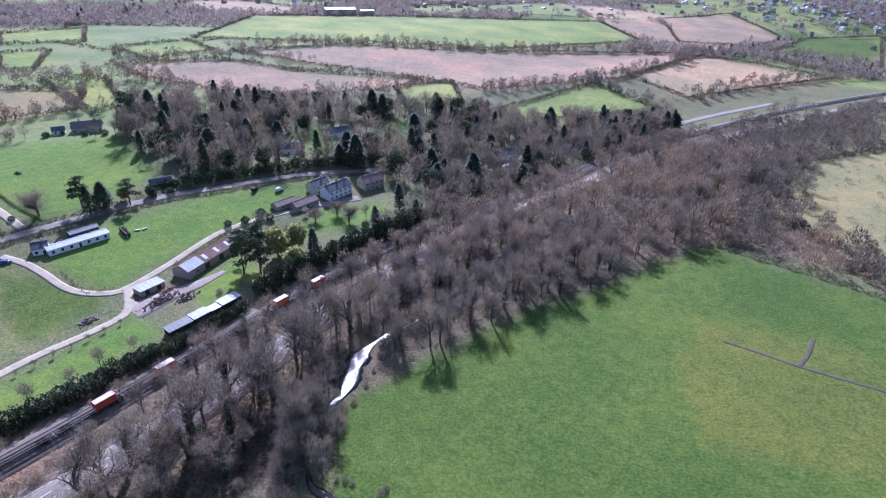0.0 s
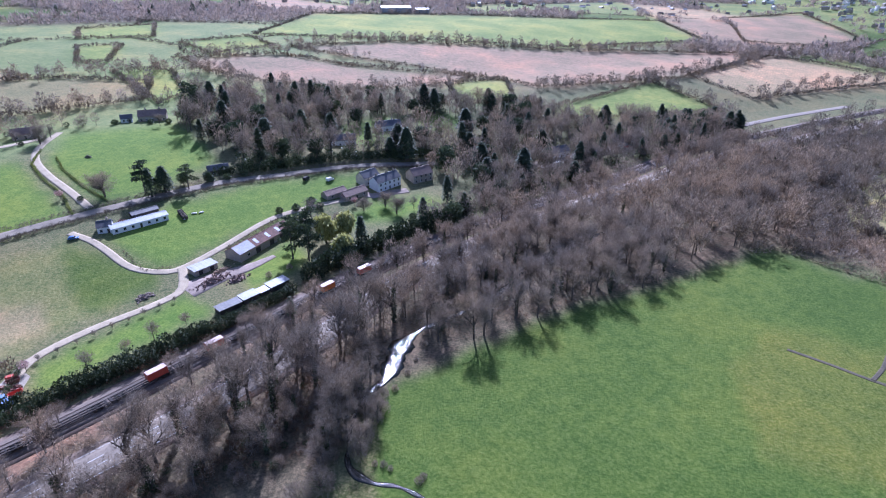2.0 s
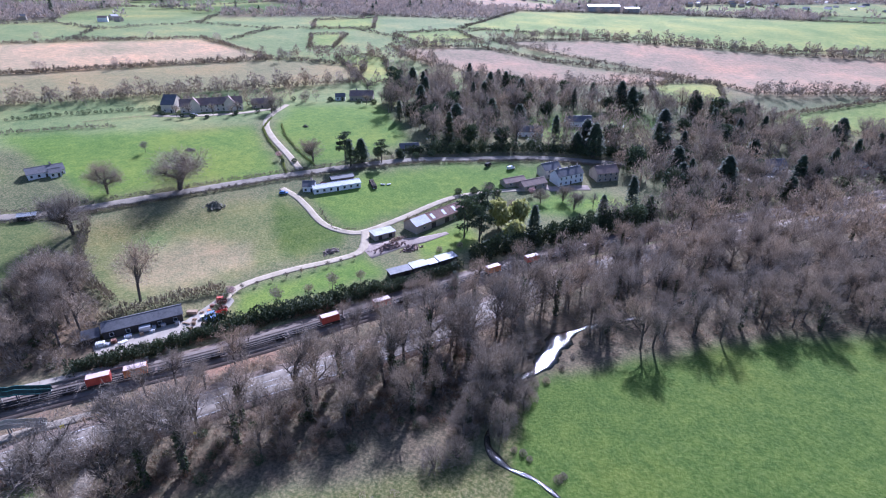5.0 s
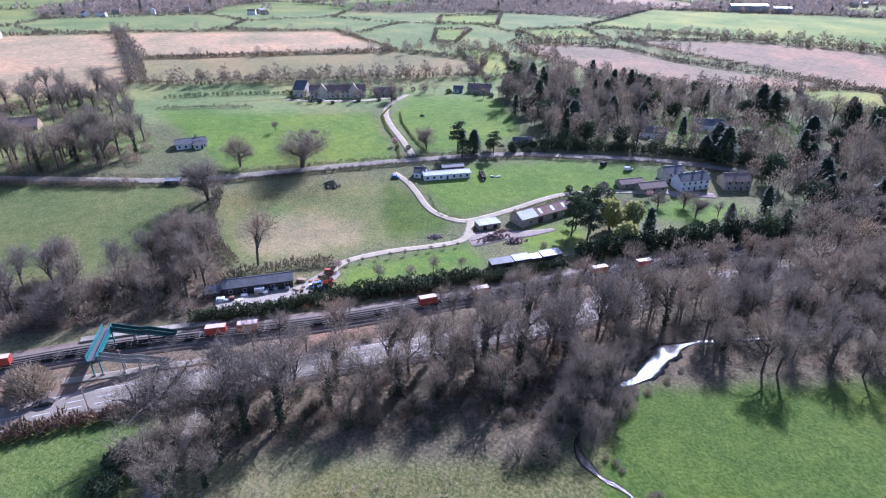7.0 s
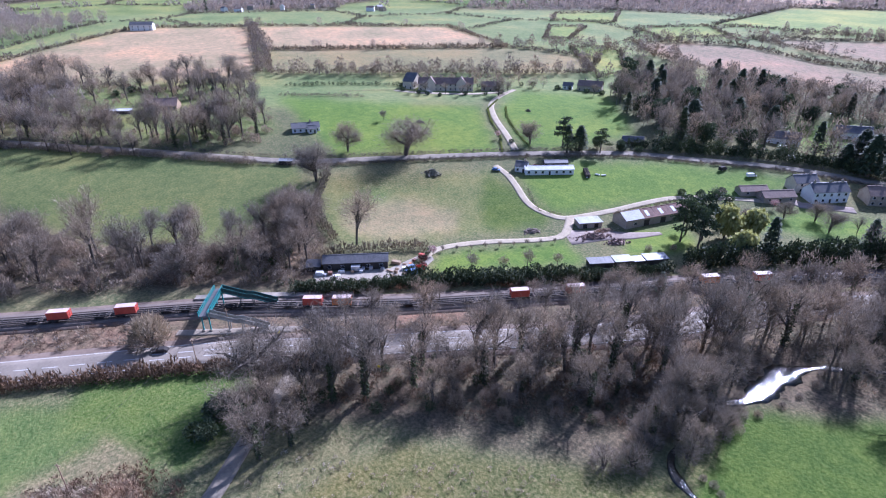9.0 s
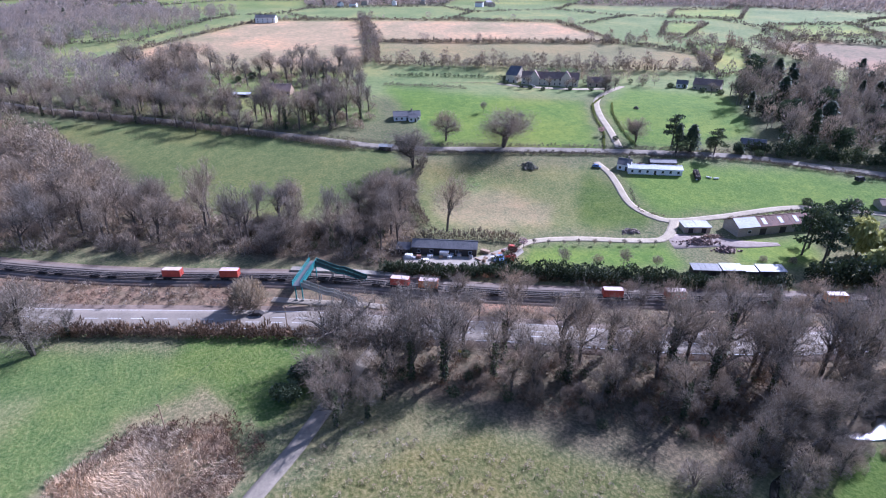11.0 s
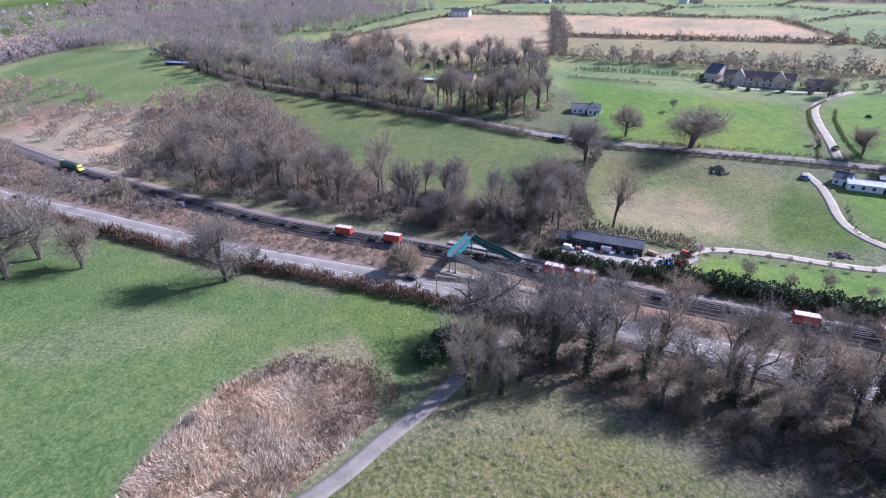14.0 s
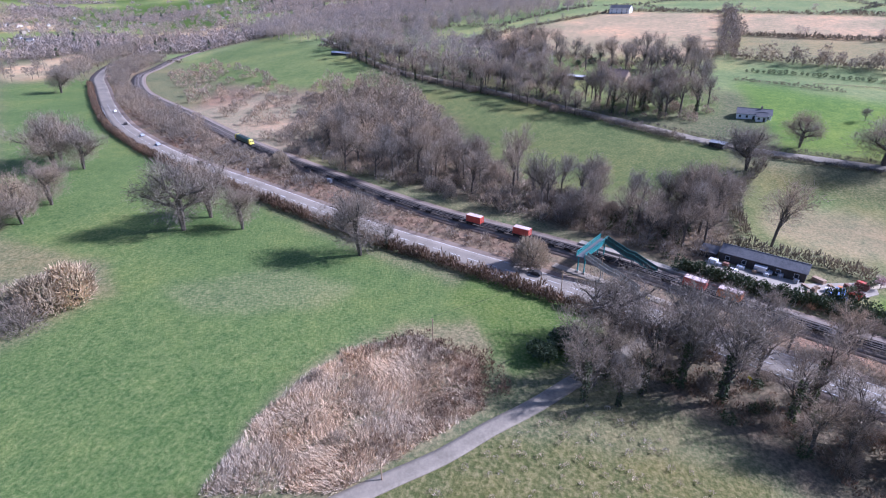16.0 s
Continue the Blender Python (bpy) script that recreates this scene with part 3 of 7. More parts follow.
def grow(rng, height, width, spread, twigs=1500, trunk_r=0.32, fork=0.3, up=0.55, twig_w=0.1, twig_l=1.7, mid=0.6, deep=0.37, sprays=0.6):
    """Trunk and limbs as one mesh, fine twigs as another; a bare broadleaved tree."""
    TV, TF, CV, CF = [], [], [], []
    tips = []

    def branch(p, d, length, r, level):
        segs = 3 if level < 2 else 2
        for i in range(segs):
            d = d + rng.normal(0, (0.035, 0.17, 0.24, 0.3)[level], 3) + np.array((0, 0, 0.06 * level))
            d /= np.linalg.norm(d)
            q = p + d * length / segs
            r2 = r * (0.78 if level else 0.85)
            limb(TV, TF, p, q, r, r2, 6 if level == 0 else (4 if level == 1 else 3)) if level < 3 else twig(CV, CF, p, (q - p) * 1.6, max(0.1, r * 2), rng)
            p, r = q, r2
            if level >= 1:
                tips.append((p, d, level))
            if level < 3 and (level > 0 or i > 0):
                for _ in range(2 if level < 2 else 1 + (rng.random() < 0.6)):
                    az = rng.uniform(0, 2 * math.pi)
                    out = np.array((math.cos(az), math.sin(az), 0)) * spread
                    nd = d * up + out * rng.uniform(0.5, 0.95) + np.array((0, 0, rng.uniform(0.0, 0.3)))
                    branch(p, nd / np.linalg.norm(nd), length * rng.uniform(0.5, 0.72), r * 0.68, level + 1)
        if level < 3:
            branch(p, d, length * 0.6, r * 0.8, level + 1)
        else:
            tips.append((p, d, 4))

    branch(np.array((0, 0, -0.3)), np.array((0, 0, 1.0)), height * fork + 1, trunk_r, 0)
    pts = np.array([t[0] for t in tips])
    top = pts[:, 2].max()
    k = height / top
    w = np.array([1.0 if t[2] > 2 else 0.6 for t in tips])
    pick = rng.choice(len(tips), twigs, p=w / w.sum())
    for j in pick:
        p, d, _ = tips[j]
        nd = d * 0.6 + rng.normal(0, 0.6, 3) + np.array((0, 0, 0.25))
        nd /= np.linalg.norm(nd)
        start = p + rng.normal(0, 0.3, 3)
        twig(CV, CF, start, nd * twig_l * rng.uniform(0.5, 1.5), twig_w * rng.uniform(0.6, 1.4), rng)
    kw = width / (2 * np.percentile(np.hypot(pts[:, 0], pts[:, 1]), 92))
    grow_ = lambda v: np.stack([v[:, 0] * (1 + (kw - 1) * np.clip(v[:, 2] / (0.3 * top), 0, 1)), v[:, 1] * (1 + (kw - 1) * np.clip(v[:, 2] / (0.3 * top), 0, 1)), v[:, 2] * k], 1)
    TV, CV = np.array(TV), np.array(CV)
    # twigs keep their own length: move each by its foot
    foot = np.repeat(CV.reshape(-1, 3, 3)[:, :2].mean(1), 3, 0)
    CV = grow_(foot) + CV - foot
    EV, EF = [], []
    # sprays of fine twigs at the ends of the boughs, with gaps between them
    each = 22
    for _ in range(max(2, int(twigs * sprays / each))):
        u = rng.normal(0, 1, 3)
        u /= np.linalg.norm(u)
        u[2] = u[2] * 0.9 + 0.1
        q = rng.uniform(0.5, 0.95) * (0.88 + 0.16 * math.sin(5 * math.atan2(u[1], u[0])) * math.sin(3 * u[2] + 1))
        c = np.array((0, 0, height * mid)) + u * np.array((width / 2, width / 2, height * deep)) * q
        for _ in range(each):
            p = c + rng.normal(0, 0.075 * width, 3) * (1, 1, 0.7)
            d = u * 0.7 + rng.normal(0, 0.5, 3) + np.array((0, 0, 0.3))
            twig(EV, EF, p, d / np.linalg.norm(d) * twig_l * rng.uniform(0.6, 1.4), twig_w * rng.uniform(0.6, 1.3), rng)
    CV, CF = joined([(CV, CF), (np.array(EV), EF)])
    return (grow_(TV), TF), (CV, CF)


def leaves(rng, centre, radii, n, size, hang=0.0, shell=0.55):
    """Leaf sprays spread through the outer part of an uneven mass."""
    V, F = [], []
    lob = rng.normal(0, 1, (5, 3))
    lob /= np.linalg.norm(lob, axis=1)[:, None]
    for _ in range(n):
        u = rng.normal(0, 1, 3)
        u /= np.linalg.norm(u)
        bulge = 0.72 + 0.34 * max(0, max(lob @ u)) ** 3
        p = np.array(centre) + u * np.array(radii) * bulge * rng.uniform(shell, 1.0)
        d = u * 0.6 + rng.normal(0, 0.5, 3) + np.array((0, 0, -hang))
        d = d / np.linalg.norm(d) * size * rng.uniform(0.6, 1.4)
        a, b = frame_of(d)
        t = rng.uniform(0, math.pi)
        s = (math.cos(t) * a + math.sin(t) * b) * size * rng.uniform(0.25, 0.45)
        base = len(V)
        V.extend((p, p + d * 0.5 + s, p + d, p + d * 0.5 - s))
        F.append((base, base + 1, base + 2, base + 3))
    return V, F


def conifer(rng, height, width, n=1300, size=0.9):
    V, F = [], []
    limb(V, F, np.array((0, 0, -0.3)), np.array((0, 0, height * 0.95)), width * 0.06 + 0.08, 0.04, 6)
    CV, CF = [], []
    for _ in range(n):
        h = rng.uniform(0.06, 1.0) ** 0.8
        r = width / 2 * (1 - h) ** 0.6 * rng.uniform(0.45, 1.05) * (0.86 + 0.2 * math.sin(h * 40)) + 0.1
        az = rng.uniform(0, 2 * math.pi)
        u = np.array((math.cos(az), math.sin(az), 0))
        p = u * r + np.array((0, 0, h * height))
        d = (u + np.array((0, 0, rng.uniform(-0.6, 0.1))) + rng.normal(0, 0.25, 3)) * size * rng.uniform(0.6, 1.3)
        s = np.cross(d, (0, 0, 1.0))
        s = s / (np.linalg.norm(s) + 1e-6) * size * rng.uniform(0.2, 0.42) + rng.normal(0, 0.08, 3)
        base = len(CV)
        CV.extend((p - d * 0.3, p + s, p + d * 0.8, p - s))
        CF.append((base, base + 1, base + 2, base + 3))
    return (np.array(V), F), (np.array(CV), CF)


def cedar(rng, height, width, n=1500):
    """A flat-layered cedar or pine: bare lower stem, plates of needles above."""
    V, F = [], []
    limb(V, F, np.array((0, 0, -0.3)), np.array((0.3, 0, height * 0.92)), 0.5, 0.1, 6)
    packs = []
    for i in range(9):
        h = height * (0.42 + 0.57 * i / 8)
        az = i * 2.4 + rng.uniform(-0.4, 0.4)
        r = width / 2 * (0.75 - 0.45 * i / 8) * rng.uniform(0.7, 1.1)
        c = np.array((math.cos(az) * r, math.sin(az) * r, h))
        limb(V, F, np.array((0.2, 0, h - 1.2)), c, 0.16, 0.05, 4)
        packs.append(leaves(rng, c, (width * 0.24, width * 0.24, height * 0.055), n // 9, 1.0, 0.0, 0.2))
    return (np.array(V), F), joined(packs)


def shrub(rng, height, width, twigs=420, w=0.08):
    V, F = [], []
    for _ in range(twigs):
        az, q = rng.uniform(0, 2 * math.pi), math.sqrt(rng.uniform(0, 1))
        h0 = rng.uniform(0.0, 0.75) * height * (1 - 0.55 * q * q)
        p = np.array((math.cos(az) * q * width / 2, math.sin(az) * q * width / 2, h0))
        d = np.array((math.cos(az) * q * 0.5, math.sin(az) * q * 0.5, 0.9)) + rng.normal(0, 0.4, 3)
        d = d / np.linalg.norm(d) * height * rng.uniform(0.15, 0.34)
        twig(V, F, p, d, w * rng.uniform(0.6, 1.4), rng)
    return np.array(V), F


def dome(rng, height, width, twigs=1700, w=0.06):
    """A bush of many stems with fine twigs in an uneven dome down to the ground."""
    SV, SF, V, F = [], [], [], []
    lob = rng.normal(0, 1, (7, 3))
    lob[:, 2] = abs(lob[:, 2])
    lob /= np.linalg.norm(lob, axis=1)[:, None]
    for k in range(9):
        az = k * 2.4 + rng.uniform(-0.4, 0.4)
        q = np.array((math.cos(az) * width * 0.22, math.sin(az) * width * 0.22, height * rng.uniform(0.5, 0.75)))
        m = q * (0.4, 0.4, 0.55) + rng.normal(0, 0.15, 3)
        limb(SV, SF, np.array((math.cos(az) * 0.25, math.sin(az) * 0.25, -0.2)), m, 0.1, 0.07, 4)
        limb(SV, SF, m, q, 0.07, 0.03, 3)
    for _ in range(twigs):
        u = rng.normal(0, 1, 3)
        u /= np.linalg.norm(u)
        u[2] = abs(u[2])
        r = (0.62 + 0.36 * max(0, max(lob @ u)) ** 3) * rng.uniform(0.1, 1.0) ** 0.4
        p = u * np.array((width / 2, width / 2, height)) * r
        d = u * 0.7 + rng.normal(0, 0.5, 3) + np.array((0, 0, 0.35))
        twig(V, F, p, d / np.linalg.norm(d) * rng.uniform(0.5, 1.25), w * rng.uniform(0.6, 1.4), rng)
    return (np.array(SV), SF), (np.array(V), F)


rng = np.random.default_rng(7)
ARCH = {}


def arch(key, name, trunk, crown, crown_mat, label, category, ivy=None):
    """Keeps one plant's meshes under a key, to be set out many times."""
    tr = bpy.data.meshes.new("trunk")
    tr.from_pydata(trunk[0].tolist(), [], trunk[1])
    tr.materials.append(M_BARK)
    cr = bpy.data.meshes.new("crown")
    cr.from_pydata(np.asarray(crown[0]).tolist(), [], crown[1])
    cr.materials.append(crown_mat)
    iv = None
    if ivy is not None:
        iv = bpy.data.meshes.new("ivy")
        iv.from_pydata(np.asarray(ivy[0]).tolist(), [], ivy[1])
        iv.materials.append(M_IVY)
    ARCH[key] = (name, tr, cr, iv, label, category)


def plant(key, x, y, scale=1.0, turn=None, group="", label="", lift=0.0, tall=1.0):
    name, tr, cr, iv, lab, cat = ARCH[key]
    m = pose(x, y, tz(x, y) + lift, 0, 0, rng.uniform(0, 360) if turn is None else turn)
    ob = thing(name, m, label or lab, cat, group)
    ob.scale = (scale, scale, scale * tall)
    for nm, me_ in (("trunk", tr), ("crown", cr), ("ivy", iv)):
        if me_ is not None:
            o = new(nm, me_)
            o.parent = ob
    return ob


for i in range(4):
    t, c = grow(rng, 17, 11.5, 0.85, 1250, 0.34, 0.27, 0.72, 0.08, 1.6, 0.57, 0.42, 0.5)
    arch(f"wood{i}", "bare_tree", t, c, M_TWIG, "tall bare winter tree with grey-brown twigs", "tree")
for i in range(2):
    t, c = grow(rng, 17, 11, 0.8, 1100, 0.38, 0.3, 0.76, 0.08, 1.6, 0.58, 0.4, 0.45)
    iv = joined([leaves(rng, (0, 0, 1.2 + 1.5 * k), (0.95 - 0.05 * k, 0.95 - 0.05 * k, 1.4), 70, 0.6, 0.3, 0.5) for k in range(7)])
    arch(f"ivy{i}", "ivy_clad_tree", t, c, M_TWIG, "bare tree with its trunk wrapped in dark ivy", "tree", iv)
for i in range(3):
    t, c = grow(rng, 20, 20, 1.15, 4200, 0.55, 0.15, 0.45, 0.1, 1.7, 0.48, 0.47, 1.0)
    arch(f"oak{i}", "oak_tree", t, c, M_TWIG, "broad spreading bare oak tree standing in grass", "tree")
for i in range(2):
    t, c = conifer(rng, 16, 8.0, 1500, 1.0)
    arch(f"fir{i}", "conifer", t, c, M_CONIFER, "tall dark green conifer", "conifer")
t, c = conifer(rng, 15, 12.5, 1900, 1.3)
arch("yew", "conifer", t, c, M_CONIFER, "broad dark evergreen tree", "conifer")
t, c = cedar(rng, 18, 15)
arch("cedar", "cedar_tree", t, c, M_CONIFER, "dark flat-layered cedar tree", "cedar")
V, F = [], []
thatch(V, F, rng, (0, 0, 1.0), (3.5, 3.5, 4.6), 2300, 0.17, 0.85, -0.2)
arch("sallow", "sallow_bush", dome(rng, 5.0, 6.5, 20)[0], (np.array(V), F), M_SALLOW, "broad rounded pale tan bare sallow bush", "shrub")
for i in range(2):
    t, c = dome(rng, 5.0, 6.8)
    arch(f"scrub{i}", "bare_shrub", t, c, M_SCRUB, "dense bare brown thorn shrub", "shrub")
V, F = [], []
limb(V, F, np.array((0, 0, -0.2)), np.array((0, 0, 2.0)), 0.2, 0.1, 5)
arch("laurel", "laurel_bush", (np.array(V), F), leaves(rng, (0, 0, 1.9), (2.6, 2.6, 2.1), 520, 0.7), M_LAUREL, "glossy evergreen laurel bush", "shrub")
t, _ = grow(rng, 9, 5, 0.9, 10, 0.3, 0.3)
arch("holm", "evergreen_tree", t, joined([leaves(rng, (0, 0, 6.5), (5.2, 5.2, 5.5), 800, 1.1), leaves(rng, (2.2, 1.0, 9.0), (3.2, 3.2, 3.6), 300, 1.0), leaves(rng, (-2.0, -1.5, 8.0), (3.4, 3.4, 4.0), 300, 1.0)]), M_CONIFER, "broad rounded dark evergreen tree", "evergreen")
t, _ = grow(rng, 7, 5, 0.9, 10, 0.3, 0.3)
arch("willow", "willow_tree", t, leaves(rng, (0, 0, 5.6), (4.3, 4.3, 4.3), 1500, 1.3, 1.4, 0.35), M_WILLOW, "yellow-green weeping willow in early leaf", "willow")
t, c = grow(rng, 5, 4, 1.0, 500, 0.12, 0.3, 0.5, 0.05, 0.7)
arch("young", "young_tree", t, c, M_TWIG, "small bare young tree", "tree")
arch("cherry", "cherry_tree", t, leaves(rng, (0, 0, 3.2), (2.3, 2.3, 1.9), 500, 0.35, 0, 0.3), M_PINK, "small cherry tree in pale pink blossom", "tree")


# ---- far woods, hedges and scrub, joined ----
def low_tree(rng, twigs=330, w=0.3, l=1.4):
    """A whole bare tree of unit-like size (16 m high, 11 m wide) for woods that are seen from afar."""
    V, F = [], []
    limb(V, F, np.array((0, 0, -0.5)), np.array((0, 0, 8.5)), 0.3, 0.15, 3)
    for k in range(9):
        az = k * 2.4
        h = 4 + 0.8 * k
        limb(V, F, np.array((0, 0, h - 1)), np.array((math.cos(az) * 3.6, math.sin(az) * 3.6, h + 3.2)), 0.14, 0.05, 3)
    thatch(V, F, rng, (0, 0, 7.6), (5.8, 5.8, 7.6), twigs, w, l, -0.55)
    return np.array(V), F


def as_tris(vf):
    v, f = vf
    t = []
    for q in f:
        t.append(q[:3])
        if len(q) == 4:
            t.append((q[0], q[2], q[3]))
    return np.asarray(v, float), np.array(t, np.int32)


LOW = [as_tris(low_tree(rng, 300, 0.34, 1.35)) for _ in range(5)]
TINY = [as_tris(low_tree(rng, 100, 0.85, 1.7)) for _ in range(4)]


def clump(rng, height, width, n, w, l):
    """A bush or a far crown: a lumpy dome of sprays down to the ground."""
    V, F = [], []
    thatch(V, F, rng, (0, 0, height * 0.1), (width / 2, width / 2, height * 0.85), n, w, l, -0.1)
    return np.array(V), F


FAR = [as_tris(clump(rng, 10.0, 16.0, 46, 1.9, 3.0)) for _ in range(5)]
FARHEDGE = [as_tris(clump(rng, 2.6, 3.8, 18, 0.75, 1.1)) for _ in range(3)]
MINI = [as_tris(clump(rng, 4.5, 6.0, 64, 0.42, 1.2)) for _ in range(4)]
BUSH = [as_tris(clump(rng, 4.8, 6.4, 190, 0.26, 1.15)) for _ in range(4)]
HEDGE = [as_tris(clump(rng, 2.4, 2.8, 60, 0.24, 0.7)) for _ in range(4)]
GREENHEDGE = [as_tris(leaves(rng, (0, 0, 1.4), (1.6, 1.6, 1.5), 210, 0.42)) for _ in range(4)]
DARKLOW = [as_tris(conifer(rng, 16, 8, 60, 3.4)[1]) for _ in range(2)]


def mass(name, spots, kinds, mat, label, category, kind="stuff", parent=None):
    """Many plants joined into one mesh. Spots: x, y, scale, height factor."""
    VV, TT, o = [], [], 0
    for x, y, s, h in spots:
        v, t = kinds[int(rng.integers(len(kinds)))]
        a = rng.uniform(0, 2 * math.pi)
        c, n = math.cos(a) * s, math.sin(a) * s
        VV.append(np.stack([v[:, 0] * c - v[:, 1] * n + x, v[:, 0] * n + v[:, 1] * c + y, v[:, 2] * s * h + tz(x, y)], 1))
        TT.append(t + o)
        o += len(v)
    if not VV:
        return
    V, T = np.vstack(VV).astype(np.float32), np.vstack(TT).astype(np.int32)
    me_ = bpy.data.meshes.new(name)
    me_.vertices.add(len(V))
    me_.vertices.foreach_set("co", V.ravel())
    me_.loops.add(T.size)
    me_.loops.foreach_set("vertex_index", T.ravel())
    me_.polygons.add(len(T))
    me_.polygons.foreach_set("loop_start", (np.arange(len(T)) * 3).astype(np.int32))
    me_.update(calc_edges=True)
    me_.materials.append(mat)
    ob = new(name, me_)
    if parent is not None:
        ob.parent = parent
    else:
        tagged(ob, label, category, kind=kind)
    return ob


def spots_in(poly, gap, clear=(), thin=0.0):
    """Jittered places inside an outline, away from the lines to be kept clear."""
    xs, ys = np.array([p[0] for p in poly]), np.array([p[1] for p in poly])
    gx_, gy_ = np.meshgrid(np.arange(xs.min(), xs.max(), gap), np.arange(ys.min(), ys.max(), gap))
    x = gx_.ravel() + rng.uniform(-0.45, 0.45, gx_.size) * gap
    y = gy_.ravel() + rng.uniform(-0.45, 0.45, gx_.size) * gap
    ok = inside(x, y, poly) & (rng.random(x.size) >= thin)
    for l, g in clear:
        ok &= np.array([np.min(np.hypot(l[:, 0] - a, l[:, 1] - b)) >= g if k else False for a, b, k in zip(x, y, ok)])
    return np.stack([x[ok], y[ok]], 1)


def wood(poly, gap, keys, smin, smax, group, clear=(), thin=0.0):
    for x, y in spots_in(poly, gap, clear, thin):
        plant(keys[int(rng.integers(len(keys)))], x, y, rng.uniform(smin, smax), group=group, tall=rng.uniform(0.88, 1.15))


def sized(xy, smin, smax):
    return [(x, y, rng.uniform(smin, smax), rng.uniform(0.85, 1.2)) for x, y in xy]


def hedge(pts, kinds=None, mat=None, size=1.0, gap=1.7, label="clipped bare field hedge", tall=1.0, jitter=0.4, close=False):
    if close:
        pts = list(pts) + [pts[0]]
    p = np.array(pts, float)
    out = []
    for a, b in zip(p[:-1], p[1:]):
        n = max(2, int(np.linalg.norm(b - a) / gap))
        for u in np.arange(n) / n:
            q = a + (b - a) * u + rng.normal(0, jitter, 2)
            out.append((q[0], q[1], size * rng.uniform(0.75, 1.25), tall * rng.uniform(0.8, 1.25)))
    return mass("hedge", out, kinds or HEDGE, mat or M_HEDGE, label, "hedge", kind="")


def offset(line, d):
    return line + sides(line) * d


road_line, lane_line, uplane_line = curve(ROAD), curve(LANE), curve(UPLANE)
RIVER = [(60, 262), (20, 225), (-2, 186), (-16, 170), (-28, 158), (-34, 138), (-40, 120), (-40, 108), (-37, 96), (-30, 91.5), (-15, 88)]
river_line = curve(RIVER)
CLEAR = [(road_line, 6.8), (lane_line, 4.0), (rail_line, 6.5), (river_line, 3.2)]
WOOD = ["wood0", "wood1", "wood2", "wood3", "ivy0", "ivy1"]
POOL = np.array([(-32, 143), (-33, 136), (-31, 150), (-30, 140), (-29, 130), (-26, 138), (-25, 130)])
VERGE = [(road_line, 6.5), (rail_line, 6.3)]

# riverside belt between the road and the meadow
wood([(-112, 43), (-119, 51), (-88, 97), (-55, 145), (-44, 175), (-36, 168), (-45, 140), (-76, 91), (-103, 46)], 8.0, ["wood0", "wood1", "wood2", "wood3", "ivy0", "ivy1", "ivy0"], 1.0, 1.28, "riverside trees", CLEAR + [(POOL, 7)])
wood([(-103, 46), (-76, 91), (-45, 140), (-41, 140), (-42, 120), (-46, 104), (-58, 95), (-82, 66)], 9.5, WOOD, 0.6, 0.95, "riverside trees", CLEAR + [(POOL, 7)], 0.2)
wood([(-30, 158), (-14, 150), (6, 163), (26, 180), (61, 199), (80, 216), (60, 240), (20, 262), (-28, 212), (-44, 178)], 8.2, WOOD, 0.75, 1.05, "riverside trees", CLEAR + [(POOL, 7)])
wood([(-112, 43), (-119, 51), (-88, 97), (-55, 145), (-42, 120), (-46, 98), (-60, 88), (-84, 62)], 7.0, ["scrub0", "scrub1"], 0.5, 0.85, "undergrowth", CLEAR)
wood([(-40, 122), (-36, 128), (-31, 118), (-36, 104), (-46, 92), (-50, 99)], 6, ["scrub0", "wood1"], 0.6, 0.95, "riverside trees", [(river_line, 2.5)])
wood([(-47, 92), (-44, 124), (-37, 128), (-35, 116), (-36, 106), (-34, 97), (-38, 93)], 5.0, ["wood0", "wood3", "scrub0", "scrub1", "scrub0"], 0.55, 0.8, "riverside trees", [(river_line, 1.6)])
wood([(-33, 95), (-14, 93), (-14, 95), (-30, 98)], 4.0, ["scrub0", "scrub1"], 0.25, 0.5, "bushes along the stream", [(river_line, 2.0)])
mass("undergrowth", sized(spots_in([(-118, 38), (-108, 34), (-96, 50), (-78, 68), (-60, 90), (-46, 98), (-40, 122), (-58, 138), (-98, 84)], 3.0, [(road_line, 6.5), (lane_line, 3.2), (river_line, 2)], 0.2), 0.25, 0.6), MINI, M_BRAMBLE, "dark bramble and dead bracken under the riverside trees", "undergrowth")
mass("ivy_undergrowth", sized(spots_in([(-118, 38), (-106, 30), (-94, 50), (-74, 70), (-56, 90), (-46, 98), (-62, 130), (-98, 84)], 7.0, [(road_line, 6.5), (lane_line, 3.2)], 0.35), 0.5, 1.1), GREENHEDGE, M_IVY, "dark ivy undergrowth under the riverside trees", "undergrowth")
mass("thorn_scrub", sized(spots_in([(-196, 24), (-176, 52), (-158, 68), (-168, 78), (-184, 90), (-206, 98), (-214, 84), (-206, 62), (-226, 30)], 5.0, [(rail_line, 8)], 0.1), 0.5, 1.0), BUSH, M_SCRUB, "dense bare brown thorn scrub beside the railway", "scrub")
mass("ivy_undergrowth", sized(spots_in([(-190, 36), (-172, 56), (-162, 66), (-172, 74), (-190, 80), (-204, 60)], 6.0, [(rail_line, 8)], 0.4), 0.6, 1.1), GREENHEDGE, M_IVY, "dark ivy undergrowth beside the railway", "undergrowth")
wood([(-190, 50), (-174, 60), (-170, 74), (-186, 88), (-204, 94), (-204, 70)], 9, ["wood0", "wood2", "ivy0"], 0.7, 1.0, "trees beside the footbridge", [(rail_line, 9)])
